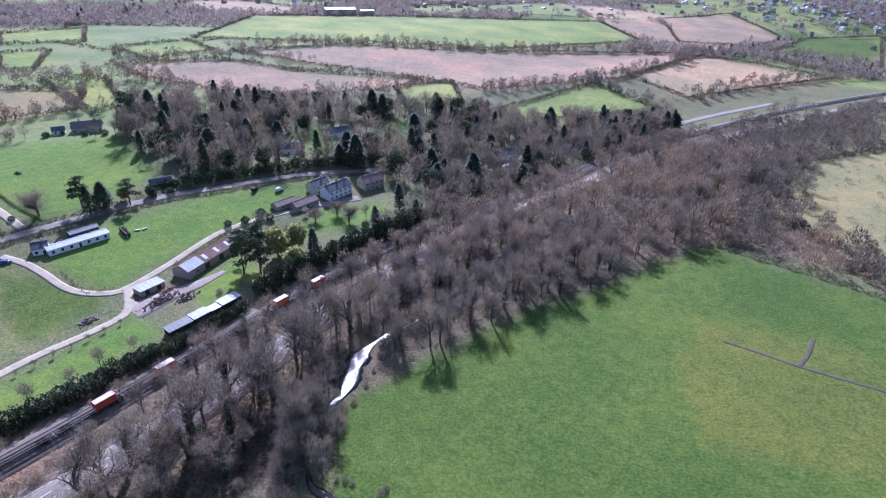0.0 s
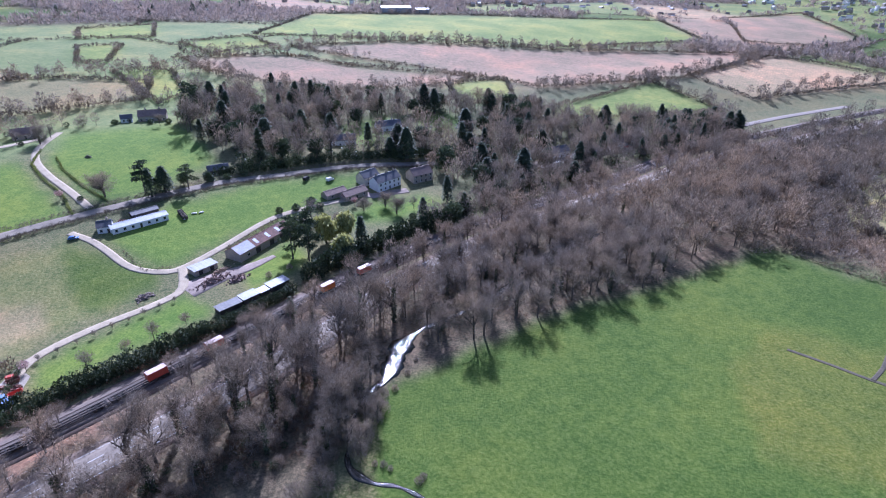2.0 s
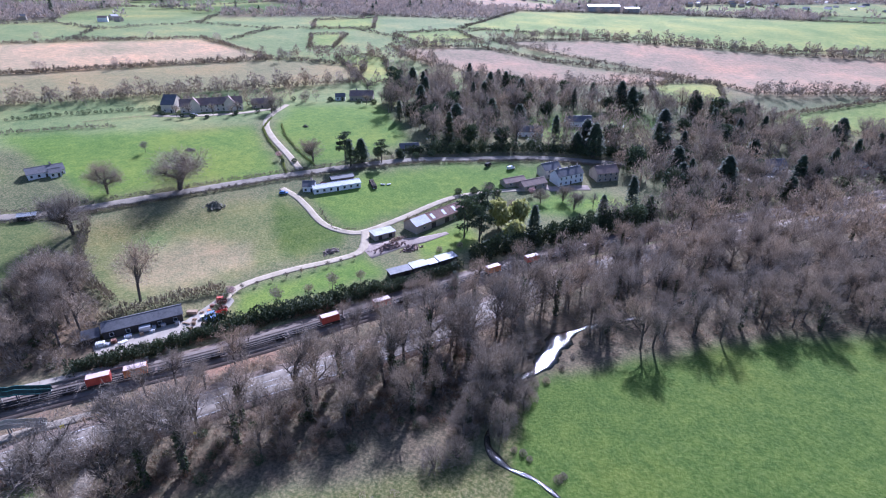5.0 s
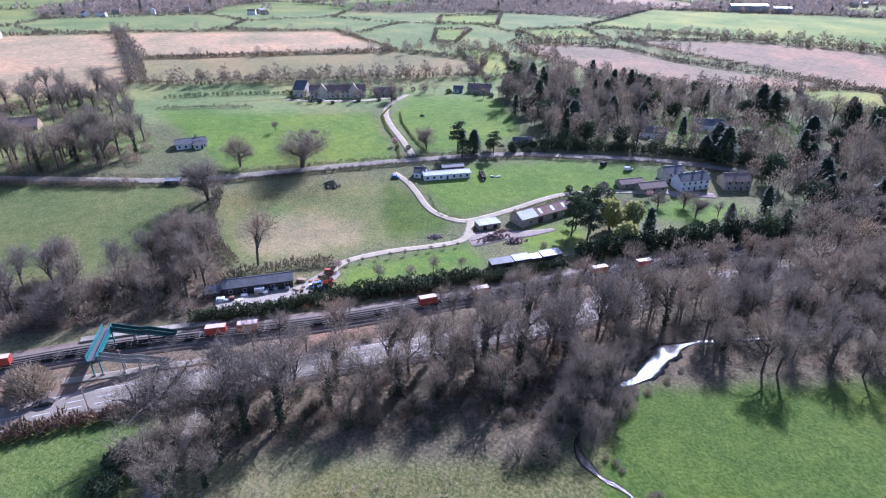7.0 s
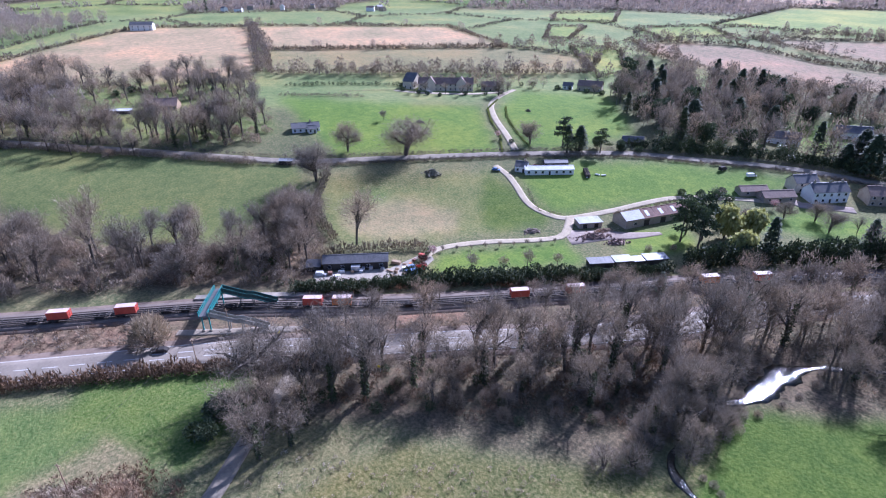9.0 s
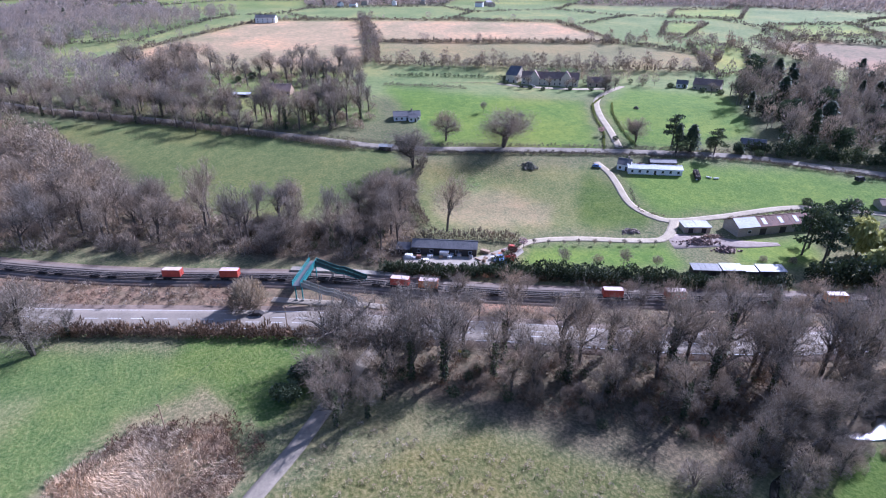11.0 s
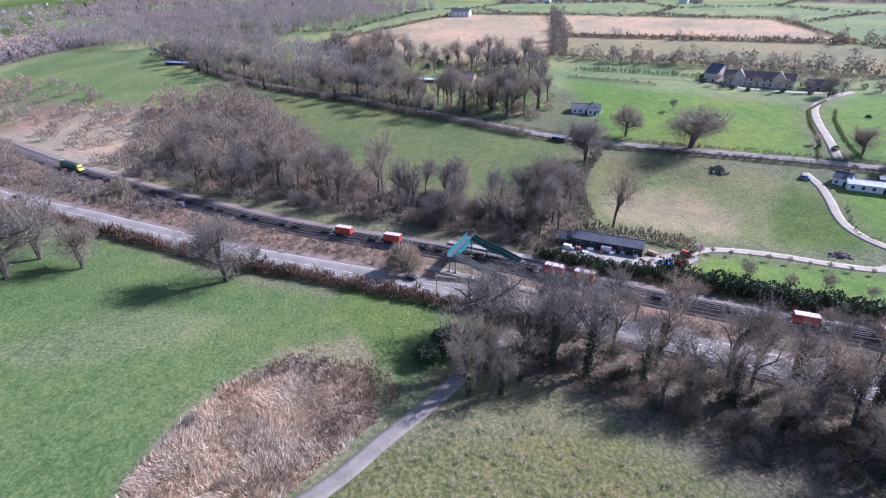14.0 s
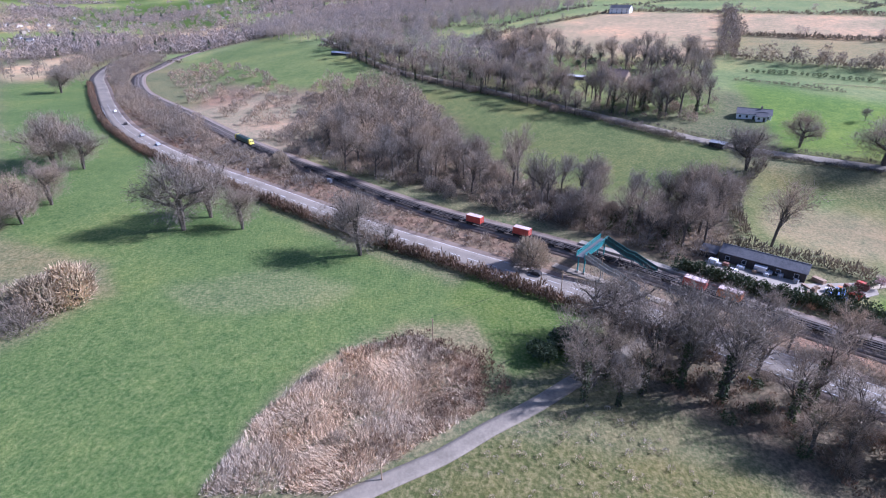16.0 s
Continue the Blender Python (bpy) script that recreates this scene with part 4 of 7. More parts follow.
mass("undergrowth", sized(spots_in([(-46, 172), (-32, 160), (-14, 153), (6, 166), (26, 182), (61, 201), (80, 217), (60, 240), (20, 262), (-28, 212)], 4.4, [(road_line, 6.5), (river_line, 2.4)], 0.12), 0.35, 0.75), MINI, M_SCRUB, "bare brown undergrowth beneath the riverside trees", "undergrowth")
mass("undergrowth", sized(spots_in([(-100, 84), (-58, 140), (-44, 172), (-36, 160), (-42, 138), (-48, 108), (-62, 98), (-84, 72)], 4.0, [(road_line, 6.5), (river_line, 2.4), (POOL, 5)], 0.15), 0.3, 0.65), MINI, M_SCRUB, "bare brown undergrowth beneath the riverside trees", "undergrowth")
RA, RB = (int(np.argmin(np.hypot(road_line[:, 0] - a_, road_line[:, 1] - b_))) for a_, b_ in ((-76, 126), (30, 278)))
for off_, lo_, hi_ in ((-9.5, 0.7, 1.0), (-13.5, 0.75, 1.05), (8.5, 0.45, 0.7)):
    sp = [(x + rng.normal(0, 0.8), y + rng.normal(0, 0.8), rng.uniform(lo_, hi_), rng.uniform(0.9, 1.2)) for x, y in offset(road_line, off_)[RA:RB:2] if rng.random() < 0.75]
    mass("roadside_trees", sp, LOW, M_TWIG, "close row of bare trees along the main road", "woodland")
for x, y, s_ in ((-38.5, 150, 0.5), (-39, 143, 0.6), (-39.5, 136, 0.5), (-28.5, 134, 0.35), (-27, 141, 0.3), (-25.5, 149, 0.45), (-26, 156, 0.6), (-36.5, 128, 0.6), (-31, 126, 0.4)):
    plant(("scrub0", "scrub1")[int(rng.integers(2))], x, y, s_, group="bushes round the pool")
# wood along the railway
wood([(20, 262), (60, 240), (80, 216), (109, 238), (150, 262), (169, 311), (220, 365), (159, 425), (60, 322), (13, 282), (-20, 238)], 15, ["wood0", "wood1", "ivy0", "scrub0", "scrub1"], 0.8, 1.1, "wood beside the railway", CLEAR)
mass("woodland", sized(spots_in([(0, 262), (60, 240), (80, 216), (109, 238), (150, 262), (169, 311), (220, 365), (159, 425), (60, 322), (13, 282), (-20, 238)], 9.5, CLEAR, 0.1), 0.85, 1.2), LOW, M_TWIG, "bare winter woodland beside the railway", "woodland")
mass("scrub_wood", sized(spots_in([(109, 238), (167, 246), (178, 200), (240, 190), (200, 290), (260, 382), (337, 430), (452, 593), (420, 585), (300, 525), (159, 425), (150, 262)], 9.5, CLEAR, 0.15), 0.8, 1.5), BUSH, M_TWIG, "dense bare brown thorn scrub", "scrub")
mass("scrub_wood", sized(spots_in([(109, 238), (167, 246), (178, 200), (240, 190), (200, 290), (260, 382), (337, 430), (452, 593), (420, 585), (300, 525), (159, 425), (150, 262)], 15, CLEAR, 0.25), 1.4, 2.2), BUSH, M_HEDGE, "tall dark rounded thorn bushes", "scrub")
mass("scrub_wood", sized(spots_in([(337, 430), (520, 420), (900, 700), (1100, 930), (560, 655), (452, 593)], 12, CLEAR, 0.15), 0.8, 1.5), BUSH, M_SCRUB, "dense bare brown thorn scrub", "scrub")
mass("woodland", sized(spots_in([(109, 238), (167, 246), (200, 290), (260, 382), (337, 430), (452, 593), (300, 545), (159, 425)], 12, CLEAR, 0.2), 0.7, 1.05), LOW, M_TWIG, "bare winter woodland", "woodland")
mass("scrub_wood", sized(spots_in([(126, 250), (182, 196), (250, 150), (262, 170), (205, 214), (180, 262), (168, 250), (150, 256)], 7.5, (), 0.1), 0.9, 1.6), BUSH, M_SCRUB, "dense bare brown thorn scrub beyond the meadow", "scrub")
mass("scrub_wood", sized(spots_in([(178, 290), (250, 378), (337, 418), (500, 400), (560, 220), (210, 225)], 15, (), 0.35), 0.25, 0.8), MINI, M_SCRUB, "scattered low thorn bushes on rough pasture", "scrub")
# between railway and road
wood([(-143, 50), (-126, 86), (-97, 131), (-73, 170), (-52, 200), (-18, 243), (-8, 236), (-43, 192), (-66, 146), (-83, 118), (-104, 89), (-121, 64), (-134, 46)], 8.2, ["wood0", "wood2", "wood3", "ivy0", "scrub0"], 0.55, 0.85, "trees between road and railway", [(road_line, 5.8), (rail_line, 5.6), (np.array([(-148, 41), (-145, 46), (-140, 52)]), 6)])
mass("scrub_strip", sized(spots_in([(-150, 34), (-120, 84), (-92, 128), (-62, 180), (-20, 240), (60, 325), (192, 446), (192, 436), (60, 312), (-8, 242), (-66, 155), (-118, 72), (-140, 40)], 3.6, [(road_line, 6.3), (rail_line, 6.0), (np.array([(-148, 41), (-145, 46), (-140, 52), (-152, 34)]), 6)], 0.1), 0.35, 0.62), MINI, M_SCRUB, "low bare scrub beside the railway", "scrub")
EASTBANK = [(-42, 250), (-22, 276), (-14, 300), (20, 330), (90, 395), (190, 492), (200, 482), (60, 348), (-10, 268), (-36, 240)]
mass("woodland", sized(spots_in(EASTBANK, 6.5, [(rail_line, 6.5)], 0.1), 0.6, 1.0), LOW, M_TWIG, "bare winter woodland above the railway", "woodland")
mass("evergreen_understorey", sized(spots_in(EASTBANK, 8, [(rail_line, 6.5)], 0.3), 1.2, 2.4), GREENHEDGE, M_IVY, "dark glossy evergreen undergrowth", "undergrowth")
wood(EASTBANK, 17, ["fir0", "yew", "holm", "holm"], 0.7, 1.0, "evergreens above the railway", [(rail_line, 8)])
mass("woodland", sized(spots_in([(-52, 204), (-18, 249), (60, 330), (186, 453), (192, 440), (60, 312), (-6, 240), (-43, 190)], 5.5, [(road_line, 6.0), (rail_line, 5.5)], 0.05), 0.7, 1.0), LOW, M_TWIG, "bare winter trees between road and railway", "woodland")
# mixed wood on the slope round the houses
SLOPE = [(-223, 339), (-250, 420), (-188, 450), (-93, 455), (20, 490), (50, 462), (184, 515), (205, 480), (90, 390), (15, 318), (-30, 305), (-84, 335), (-124, 315), (-163, 295)]
HOMES = np.array([(-68, 296), (-60, 310), (-45, 318), (-75, 305), (50, 392), (70, 405), (35, 375), (-255, 352), (-120, 345), (-110, 360), (-80, 400), (-95, 385), (-30, 420), (-20, 440), (-100, 372), (-98, 386), (-100, 402), (-112, 376), (-88, 378), (-60, 412), (-48, 415), (-56, 428), (-70, 420)])
wood(SLOPE, 15.5, ["fir0", "holm", "holm", "yew", "wood0", "wood2", "laurel"], 0.9, 1.35, "mixed wood on the slope", [(uplane_line, 6), (rail_line, 12), (HOMES, 14)], 0.1)
mass("woodland", sized(spots_in(SLOPE, 10.5, [(uplane_line, 6), (rail_line, 10), (HOMES, 11)], 0.1), 0.75, 1.25), LOW, M_TWIG, "bare winter woodland", "woodland")
mass("evergreen_understorey", sized(spots_in(SLOPE, 14, [(uplane_line, 5), (rail_line, 10), (HOMES, 9)], 0.3), 1.0, 2.2), GREENHEDGE, M_LAUREL, "dark glossy evergreen undergrowth", "undergrowth")
# trees round the upper houses
UPPER = [(-501, -21), (-551, 27), (-490, 85), (-455, 165), (-311, 130), (-322, 92), (-400, 19)]
wood(UPPER, 17, ["oak1", "wood0", "wood1", "wood2", "wood3", "wood1", "scrub0", "laurel"], 0.85, 1.3, "trees round the upper houses", [(uplane_line, 7), (np.array([(-396, 76), (-384, 84), (-392, 90), (-300, 143), (-375, 70), (-368, 84), (-360, 95), (-405, 60)]), 17)], 0.05)
wood([(-352, 72), (-345, 92), (-318, 128), (-306, 122), (-298, 112), (-330, 66)], 10.0, WOOD, 1.0, 1.35, "grove beside the lane", [(uplane_line, 6), (np.array([(-300, 143), (-297, 135)]), 10)])
wood([(-455, 92), (-450, 170), (-400, 170), (-390, 120), (-410, 95)], 20, WOOD, 0.9, 1.2, "trees round the upper houses", ())
mass("upper_scrub", sized(spots_in(UPPER, 9, [(uplane_line, 6), (np.array([(-396, 76), (-384, 84), (-392, 90), (-300, 143), (-375, 70), (-368, 84), (-360, 95), (-405, 60)]), 15)], 0.3), 0.6, 1.2), BUSH, M_SCRUB, "bare garden shrubs round the upper houses", "scrub")
mass("lane_thicket", sized(spots_in([(-352, 72), (-345, 92), (-318, 128), (-306, 122), (-298, 112), (-330, 66)], 7, [(uplane_line, 6)], 0.2), 0.7, 1.2), BUSH, M_SCRUB, "bare thicket under the grove beside the lane", "scrub")
mass("lane_belt", sized(spots_in([(-640, -176), (-479, -72), (-377, 24), (-352, 50), (-362, 62), (-400, 26), (-490, -56), (-650, -158)], 8, [(uplane_line, 5)], 0.1), 0.7, 1.1), LOW, M_SCRUB, "belt of bare trees above the country lane", "woodland")
# scrub west of the footbridge
WEST = [(-302, -120), (-412, -126), (-425, -72), (-341, -20), (-276, -4), (-236, 25), (-206, 62), (-240, 104), (-214, 106), (-190, 84), (-182, 60), (-196, 20), (-214, -8), (-232, -38), (-262, -84)]
wood([(-262, -84), (-330, -84), (-300, -40), (-270, -8), (-236, 22), (-206, 60), (-186, 70), (-182, 60), (-196, 20), (-214, -8), (-232, -38)], 9.0, ["scrub0", "scrub1", "scrub0", "wood1", "wood3"], 0.9, 1.35, "scrub wood west of the footbridge", [(rail_line, 8)])
mass("thorn_scrub", sized(spots_in(WEST, 6.2, [(rail_line, 7)], 0.12), 0.6, 1.35), BUSH, M_SCRUB, "dense bare brown thorn scrub", "scrub")
mass("woodland", sized(spots_in([(-318, -100), (-412, -126), (-425, -72), (-341, -30), (-290, -20), (-268, -50)], 10.5, [(rail_line, 12)], 0.15), 0.7, 1.15), LOW, M_TWIG, "bare winter woodland", "woodland")
mass("thorn_scrub", sized(spots_in([(-430, -160), (-455, -110), (-400, -75), (-370, -130)], 9, (), 0.3), 0.6, 1.1), BUSH, M_SCRUB, "dense bare brown thorn scrub", "scrub")
mass("thorn_scrub", sized(spots_in([(-560, -330), (-640, -330), (-470, -170), (-330, -110), (-300, -120), (-380, -200), (-460, -270)], 11, [(rail_line, 9)], 0.45), 0.8, 1.7), BUSH, M_SCRUB, "dense bare brown thorn scrub", "scrub")
mass("bracken_strip", sized(spots_in([(-500, -345), (-455, -300), (-376, -220), (-303, -146), (-255, -90), (-205, -26), (-172, 26), (-160, 16), (-190, -38), (-236, -102), (-276, -160), (-400, -280)], 2.6, [(road_line, 6.4), (rail_line, 6.2)], 0.1), 0.2, 0.36), MINI, M_BRAMBLE, "red-brown bracken and bramble beside the railway", "bramble")
mass("scrub_strip", sized(spots_in([(-600, -440), (-640, -390), (-545, -362), (-455, -300), (-376, -220), (-303, -146), (-255, -90), (-205, -26), (-172, 26), (-160, 16), (-190, -38), (-236, -102), (-276, -160), (-400, -280), (-480, -335)], 4.2, [(road_line, 6.8), (rail_line, 6.6)], 0.15), 0.32, 0.6), MINI, M_SCRUB, "low bare scrub beside the railway", "scrub")
mass("scrub_strip", sized(spots_in([(-310, -160), (-303, -148), (-255, -92), (-230, -64), (-226, -76), (-250, -112), (-290, -170)], 4.5, [(road_line, 7), (rail_line, 7)], 0.1), 0.6, 1.0), BUSH, M_SCRUB, "tall bare scrub between road and railway", "scrub")
mass("woodland", sized(spots_in([(-700, -470), (-690, -400), (-545, -362), (-455, -300), (-376, -222), (-303, -150), (-290, -170), (-400, -278), (-480, -333), (-600, -430)], 5.6, [(road_line, 7), (rail_line, 7.5)], 0.1), 0.4, 0.68), LOW, M_TWIG, "bare winter trees between road and railway", "woodland")
mass("woodland", sized(spots_in([(-984, -441), (-1136, -182), (-895, 13), (-767, 141), (-700, 60), (-640, -60), (-508, 15), (-415, 60), (-400, 25), (-582, -140), (-676, -204), (-760, -290)], 11, [(uplane_line, 5)], 0.2), 0.75, 1.2), LOW, M_HAZYTWIG, "bare winter woodland", "woodland")
mass("woodland", sized(spots_in([(-1600, -1500), (-1700, -300), (-1000, -200), (-984, -441), (-860, -395), (-740, -470), (-760, -560), (-900, -620), (-1000, -900), (-1100, -1400)], 22, (), 0.35), 0.8, 1.3), TINY, M_HAZYTWIG, "distant bare woodland", "woodland")
mass("woodland", sized(spots_in([(-700, -480), (-530, -420), (-480, -470), (-520, -520), (-640, -600), (-800, -680), (-820, -560)], 17, [(road_line, 8)], 0.55), 0.6, 1.0), LOW, M_TWIG, "bare winter trees by the road", "woodland")

mass("woodland", sized(spots_in([(-497, -378), (-540, -405), (-640, -452), (-760, -486), (-930, -530), (-930, -560), (-740, -512), (-620, -476), (-530, -428), (-490, -396)], 7.5, [(road_line, 6.5)], 0.05), 0.6, 0.95), LOW, M_TWIG, "bare winter trees hiding the bend of the road", "woodland")
# the far country: hedged fields, woods and belts of trees
gxx, gyy = np.meshgrid(np.arange(-2900, 2900, 15.5), np.arange(-2900, 2900, 15.5))
fx, fy = (gxx + rng.uniform(-7, 7, gxx.shape)).ravel(), (gyy + rng.uniform(-7, 7, gxx.shape)).ravel()
dist_ = np.hypot(fx, fy)
bear = np.degrees(np.arctan2(-fx, fy))
field = np.zeros(fx.shape, bool)
for _, _, _, poly in COVERS:
    field |= inside(fx, fy, poly)
sd = -(fx - RX) * EY + (fy - RY) * EX
pi_, gap_ = patches(fx, fy)
grown = (KIND[pi_] == 4) | (gap_ < 8) | (rng.random(fx.shape) < 0.006)
keep = (dist_ > 880) & (dist_ < 2850) & (bear > -48) & (bear < 142) & ~field & grown
near_, deep_ = keep & (dist_ < 1900), keep & (dist_ >= 1900) & (rng.random(fx.shape) < 0.5)
mass("far_woods", sized(np.stack([fx[near_], fy[near_]], 1), 0.7, 1.15) + sized(np.stack([fx[deep_], fy[deep_]], 1), 1.0, 1.6), FAR, M_HAZYTWIG, "distant bare woods between far fields", "woodland")
evg = near_ & (rng.random(fx.shape) < 0.05)
mass("far_evergreens", sized(np.stack([fx[evg], fy[evg]], 1) + 9, 0.6, 1.1), DARKLOW, M_CONIFER, "distant dark evergreens", "woodland")
# unbroken hedges between the far fields
gxx, gyy = np.meshgrid(np.arange(-1950, 1950, 4.4), np.arange(-1950, 1950, 4.4))
hx, hy = (gxx + rng.uniform(-1.5, 1.5, gxx.shape)).ravel(), (gyy + rng.uniform(-1.5, 1.5, gxx.shape)).ravel()
hd, hb = np.hypot(hx, hy), np.degrees(np.arctan2(-hx, hy))
near_ = (hd > 560) & (hd < 1900) & (hb > -48) & (hb < 142) & ((-(hx - RX) * EY + (hy - RY) * EX) > 150)
hx, hy = hx[near_], hy[near_]
_, gap_ = patches(hx, hy)
field = np.zeros(hx.shape, bool)
for _, _, _, poly in COVERS:
    field |= inside(hx, hy, poly)
ok_ = (gap_ < 5) & ~field
mass("far_hedges", sized(np.stack([hx[ok_], hy[ok_]], 1), 0.8, 1.5), FARHEDGE, M_HEDGE, "dark hedges between distant fields", "hedge")
for i, (_, _, _, poly) in enumerate(COVERS):
    c = np.mean(poly, 0)
    if np.hypot(*c) > 400 and not (i < 8 or 35 <= i <= 49):
        hedge(poly, FARHEDGE, None, 1.3, 2.4, close=True, label="bare hedge round a distant field")
        line = np.array(poly + [poly[0]], float)
        sp = []
        for a_, b_ in zip(line[:-1], line[1:]):
            for _ in range(int(np.linalg.norm(b_ - a_) / 55)):
                q = a_ + (b_ - a_) * rng.random() + rng.normal(0, 2, 2)
                sp.append((q[0], q[1], rng.uniform(0.3, 0.75), rng.uniform(0.8, 1.1)))
        mass("hedgerow_trees", sp, LOW if np.hypot(*c) < 700 else TINY, M_HAZYTWIG, "bare trees along a field hedge", "woodland")
# thick belts in the middle distance
for pts, wdt in (([(-657, 258), (-524, 216), (-452, 183)], 9), ([(-257, 636), (-152, 716), (50, 757), (290, 850)], 9), ([(-282, 488), (-197, 472), (-139, 482), (-52, 540)], 14), ([(-320, 540), (-252, 592), (-171, 606)], 16), ([(204, 552), (150, 628), (190, 660), (300, 770)], 12), ([(27, 552), (150, 628)], 6),
                 ([(-395, 405), (-320, 470), (-260, 492)], 12), ([(-448, 186), (-370, 285), (-300, 380)], 6), ([(300, 760), (360, 840), (520, 780)], 12), ([(-270, 395), (-288, 395), (-306, 440)], 8), ([(330, 860), (480, 900), (640, 870)], 14), ([(250, 600), (370, 690), (520, 770), (700, 860)], 14)):
    l = curve(pts, 7.0)
    sp = [(p[0] + rng.normal(0, wdt / 2), p[1] + rng.normal(0, wdt / 2), rng.uniform(0.4, 0.9), rng.uniform(0.8, 1.15)) for p in l for _ in range(2)]
    mass("tree_belt", sp, TINY, M_TWIG, "belt of bare trees between fields", "woodland")

# near hedges
HA, HB = (int(np.argmin(np.hypot(road_line[:, 0] - a_, road_line[:, 1] - b_))) for a_, b_ in ((-500, -365), (-117, 67)))
hedge(offset(road_line, -7.6)[HA:HB], None, M_BRAMBLE, 1.25, 0.9, "dark bare hedge along the main road", 1.2)
hedge(offset(road_line, -8.8)[HA:HB], None, M_BRAMBLE, 1.1, 1.1, "dark bare hedge along the main road", 1.1)
hedge(offset(uplane_line, 4.6)[20:], size=0.7, gap=1.5, label="clipped hedge along the country lane")
hedge(offset(uplane_line, -5.2)[20:], None, M_HEDGE, 0.95, 1.0, "thick dark hedge along the country lane", 0.8)
hedge([(-141, 101), (-132, 108), (-121, 124), (-108, 142), (-100, 153)], GREENHEDGE, M_IVY, 1.25, 1.4, "tall dark evergreen hedge above the railway", 1.3)
hedge([(-160, 68), (-152, 76), (-146, 86), (-139, 99)], GREENHEDGE, M_IVY, 1.0, 1.4, "dark evergreen hedge in front of the yard", 1.0)
hedge([(-158, 65), (-150, 73), (-143, 84), (-137, 97), (-130, 105), (-119, 121), (-106, 139), (-98, 150), (-90, 164), (-82, 178)], GREENHEDGE, M_IVY, 1.2, 1.0, "tall dark evergreen hedge above the railway", 1.25, 0.7)
mass("bank_scrub", sized(spots_in([(-156, 62), (-140, 86), (-118, 116), (-96, 148), (-76, 180), (-82, 186), (-101, 154), (-123, 122), (-142, 98), (-158, 70)], 2.4, [(rail_line, 6.4)], 0.1), 0.3, 0.6), MINI, M_BRAMBLE, "dark bramble on the railway bank", "bramble")
hedge([(-142, 101), (-148, 112), (-153, 121)], GREENHEDGE, M_LAUREL, 0.6, 1.2, "low laurel hedge beside the yard", 0.9)
hedge([(-178, 84), (-170, 99), (-161, 113), (-154, 121)], size=1.3, gap=1.5, label="bare hedge behind the yard shed", tall=1.25)
hedge([(-81, 188), (-73, 198), (-59, 218), (-40, 242), (-20, 264)], GREENHEDGE, M_IVY, 2.1, 1.5, "dark overgrown hedge above the railway", 1.3, 0.9)
hedge([(124, 245), (150, 219), (178, 189), (240, 150)], size=0.8, gap=1.5, label="low bare hedge at the meadow edge")
hedge([(-240, 124), (-222, 108), (-209, 102), (-196, 98), (-182, 96)], size=1.5, gap=2.0, label="overgrown bare hedge between fields", tall=1.3)
for pts in ([(-206, 214), (-222, 229), (-246, 244), (-262, 257), (-275, 279)], [(-200, 231), (-220, 241), (-243, 256), (-258, 270)]):
    hedge(pts, GREENHEDGE, M_BOXLEAF, 0.42, 0.7, "low clipped yellow-green hedge beside the drive", 0.9, 0.15)
hedge([(-345, 262), (-370, 236), (-395, 205), (-410, 180)], GREENHEDGE, M_IVY, 0.9, 3.2, "row of evergreen shrubs across the park", 1.0)
hedge([(-384, 165), (-366, 186), (-340, 212)], size=1.0, gap=2.2, label="bare hedge at the park edge")
hedge([(-167, 193), (-150, 182), (-141, 188)], size=0.3, gap=0.9, label="low clipped hedge round the lawn")
hedge([(-126, 206), (-121, 222), (-114, 242)], size=0.6, gap=1.2, label="low bare hedge behind the barn")

# belt along the country lane
for off_, gap_ in ((8.0, 9.0), (-8.5, 9.0), (14.0, 11.0)):
    l = offset(curve([(-620, -160), (-479, -80), (-377, 15), (-330, 60)], gap_), off_)
    for x, y in l:
        plant(("wood0", "wood1", "wood2", "scrub1", "scrub0", "ivy0")[int(rng.integers(6))], x + rng.normal(0, 2), y + rng.normal(0, 2), rng.uniform(0.7, 1.05), group="trees along the country lane")
hedge(offset(curve([(-620, -160), (-479, -80), (-377, 15), (-317, 72), (-280, 106)], 5), -6), BUSH, M_SCRUB, 0.75, 2.2, "tall overgrown bare hedge along the country lane")
for k in range(4):
    row = curve([(-748 + 9 * k, -152 - 9 * k), (-722 + 9 * k, -96 - 9 * k), (-695 + 9 * k, -40 - 9 * k)], 5.5)
    mass("poplar_row", [(x, y, 0.55, 1.6) for x, y in row], TINY, M_TWIG, "row of slim upright bare poplars", "woodland")
for x, y, s in ((-318, 250, 0.7), (-310, 255, 0.6), (-326, 248, 0.6), (-301, 272, 0.7), (-292, 284, 0.6), (-270, 338, 0.9), (-249, 346, 0.8), (-238, 350, 0.9), (-340, 244, 0.8), (-350, 250, 0.9), (-288, 296, 0.8)):
    plant("laurel", x, y, s, group="evergreen bushes")
# trees round the manor
mass("manor_trees", sized(spots_in([(-360, 262), (-345, 285), (-312, 318), (-285, 345), (-275, 335), (-300, 300), (-345, 262)], 9, (), 0.15), 0.5, 0.85), LOW, M_TWIG, "bare trees behind the manor", "woodland")
mass("manor_trees", sized(spots_in([(-420, 232), (-395, 262), (-350, 320), (-310, 372), (-300, 362), (-345, 300), (-400, 225)], 9, (), 0.25), 0.5, 0.9), LOW, M_TWIG, "bare trees behind the manor", "woodland")
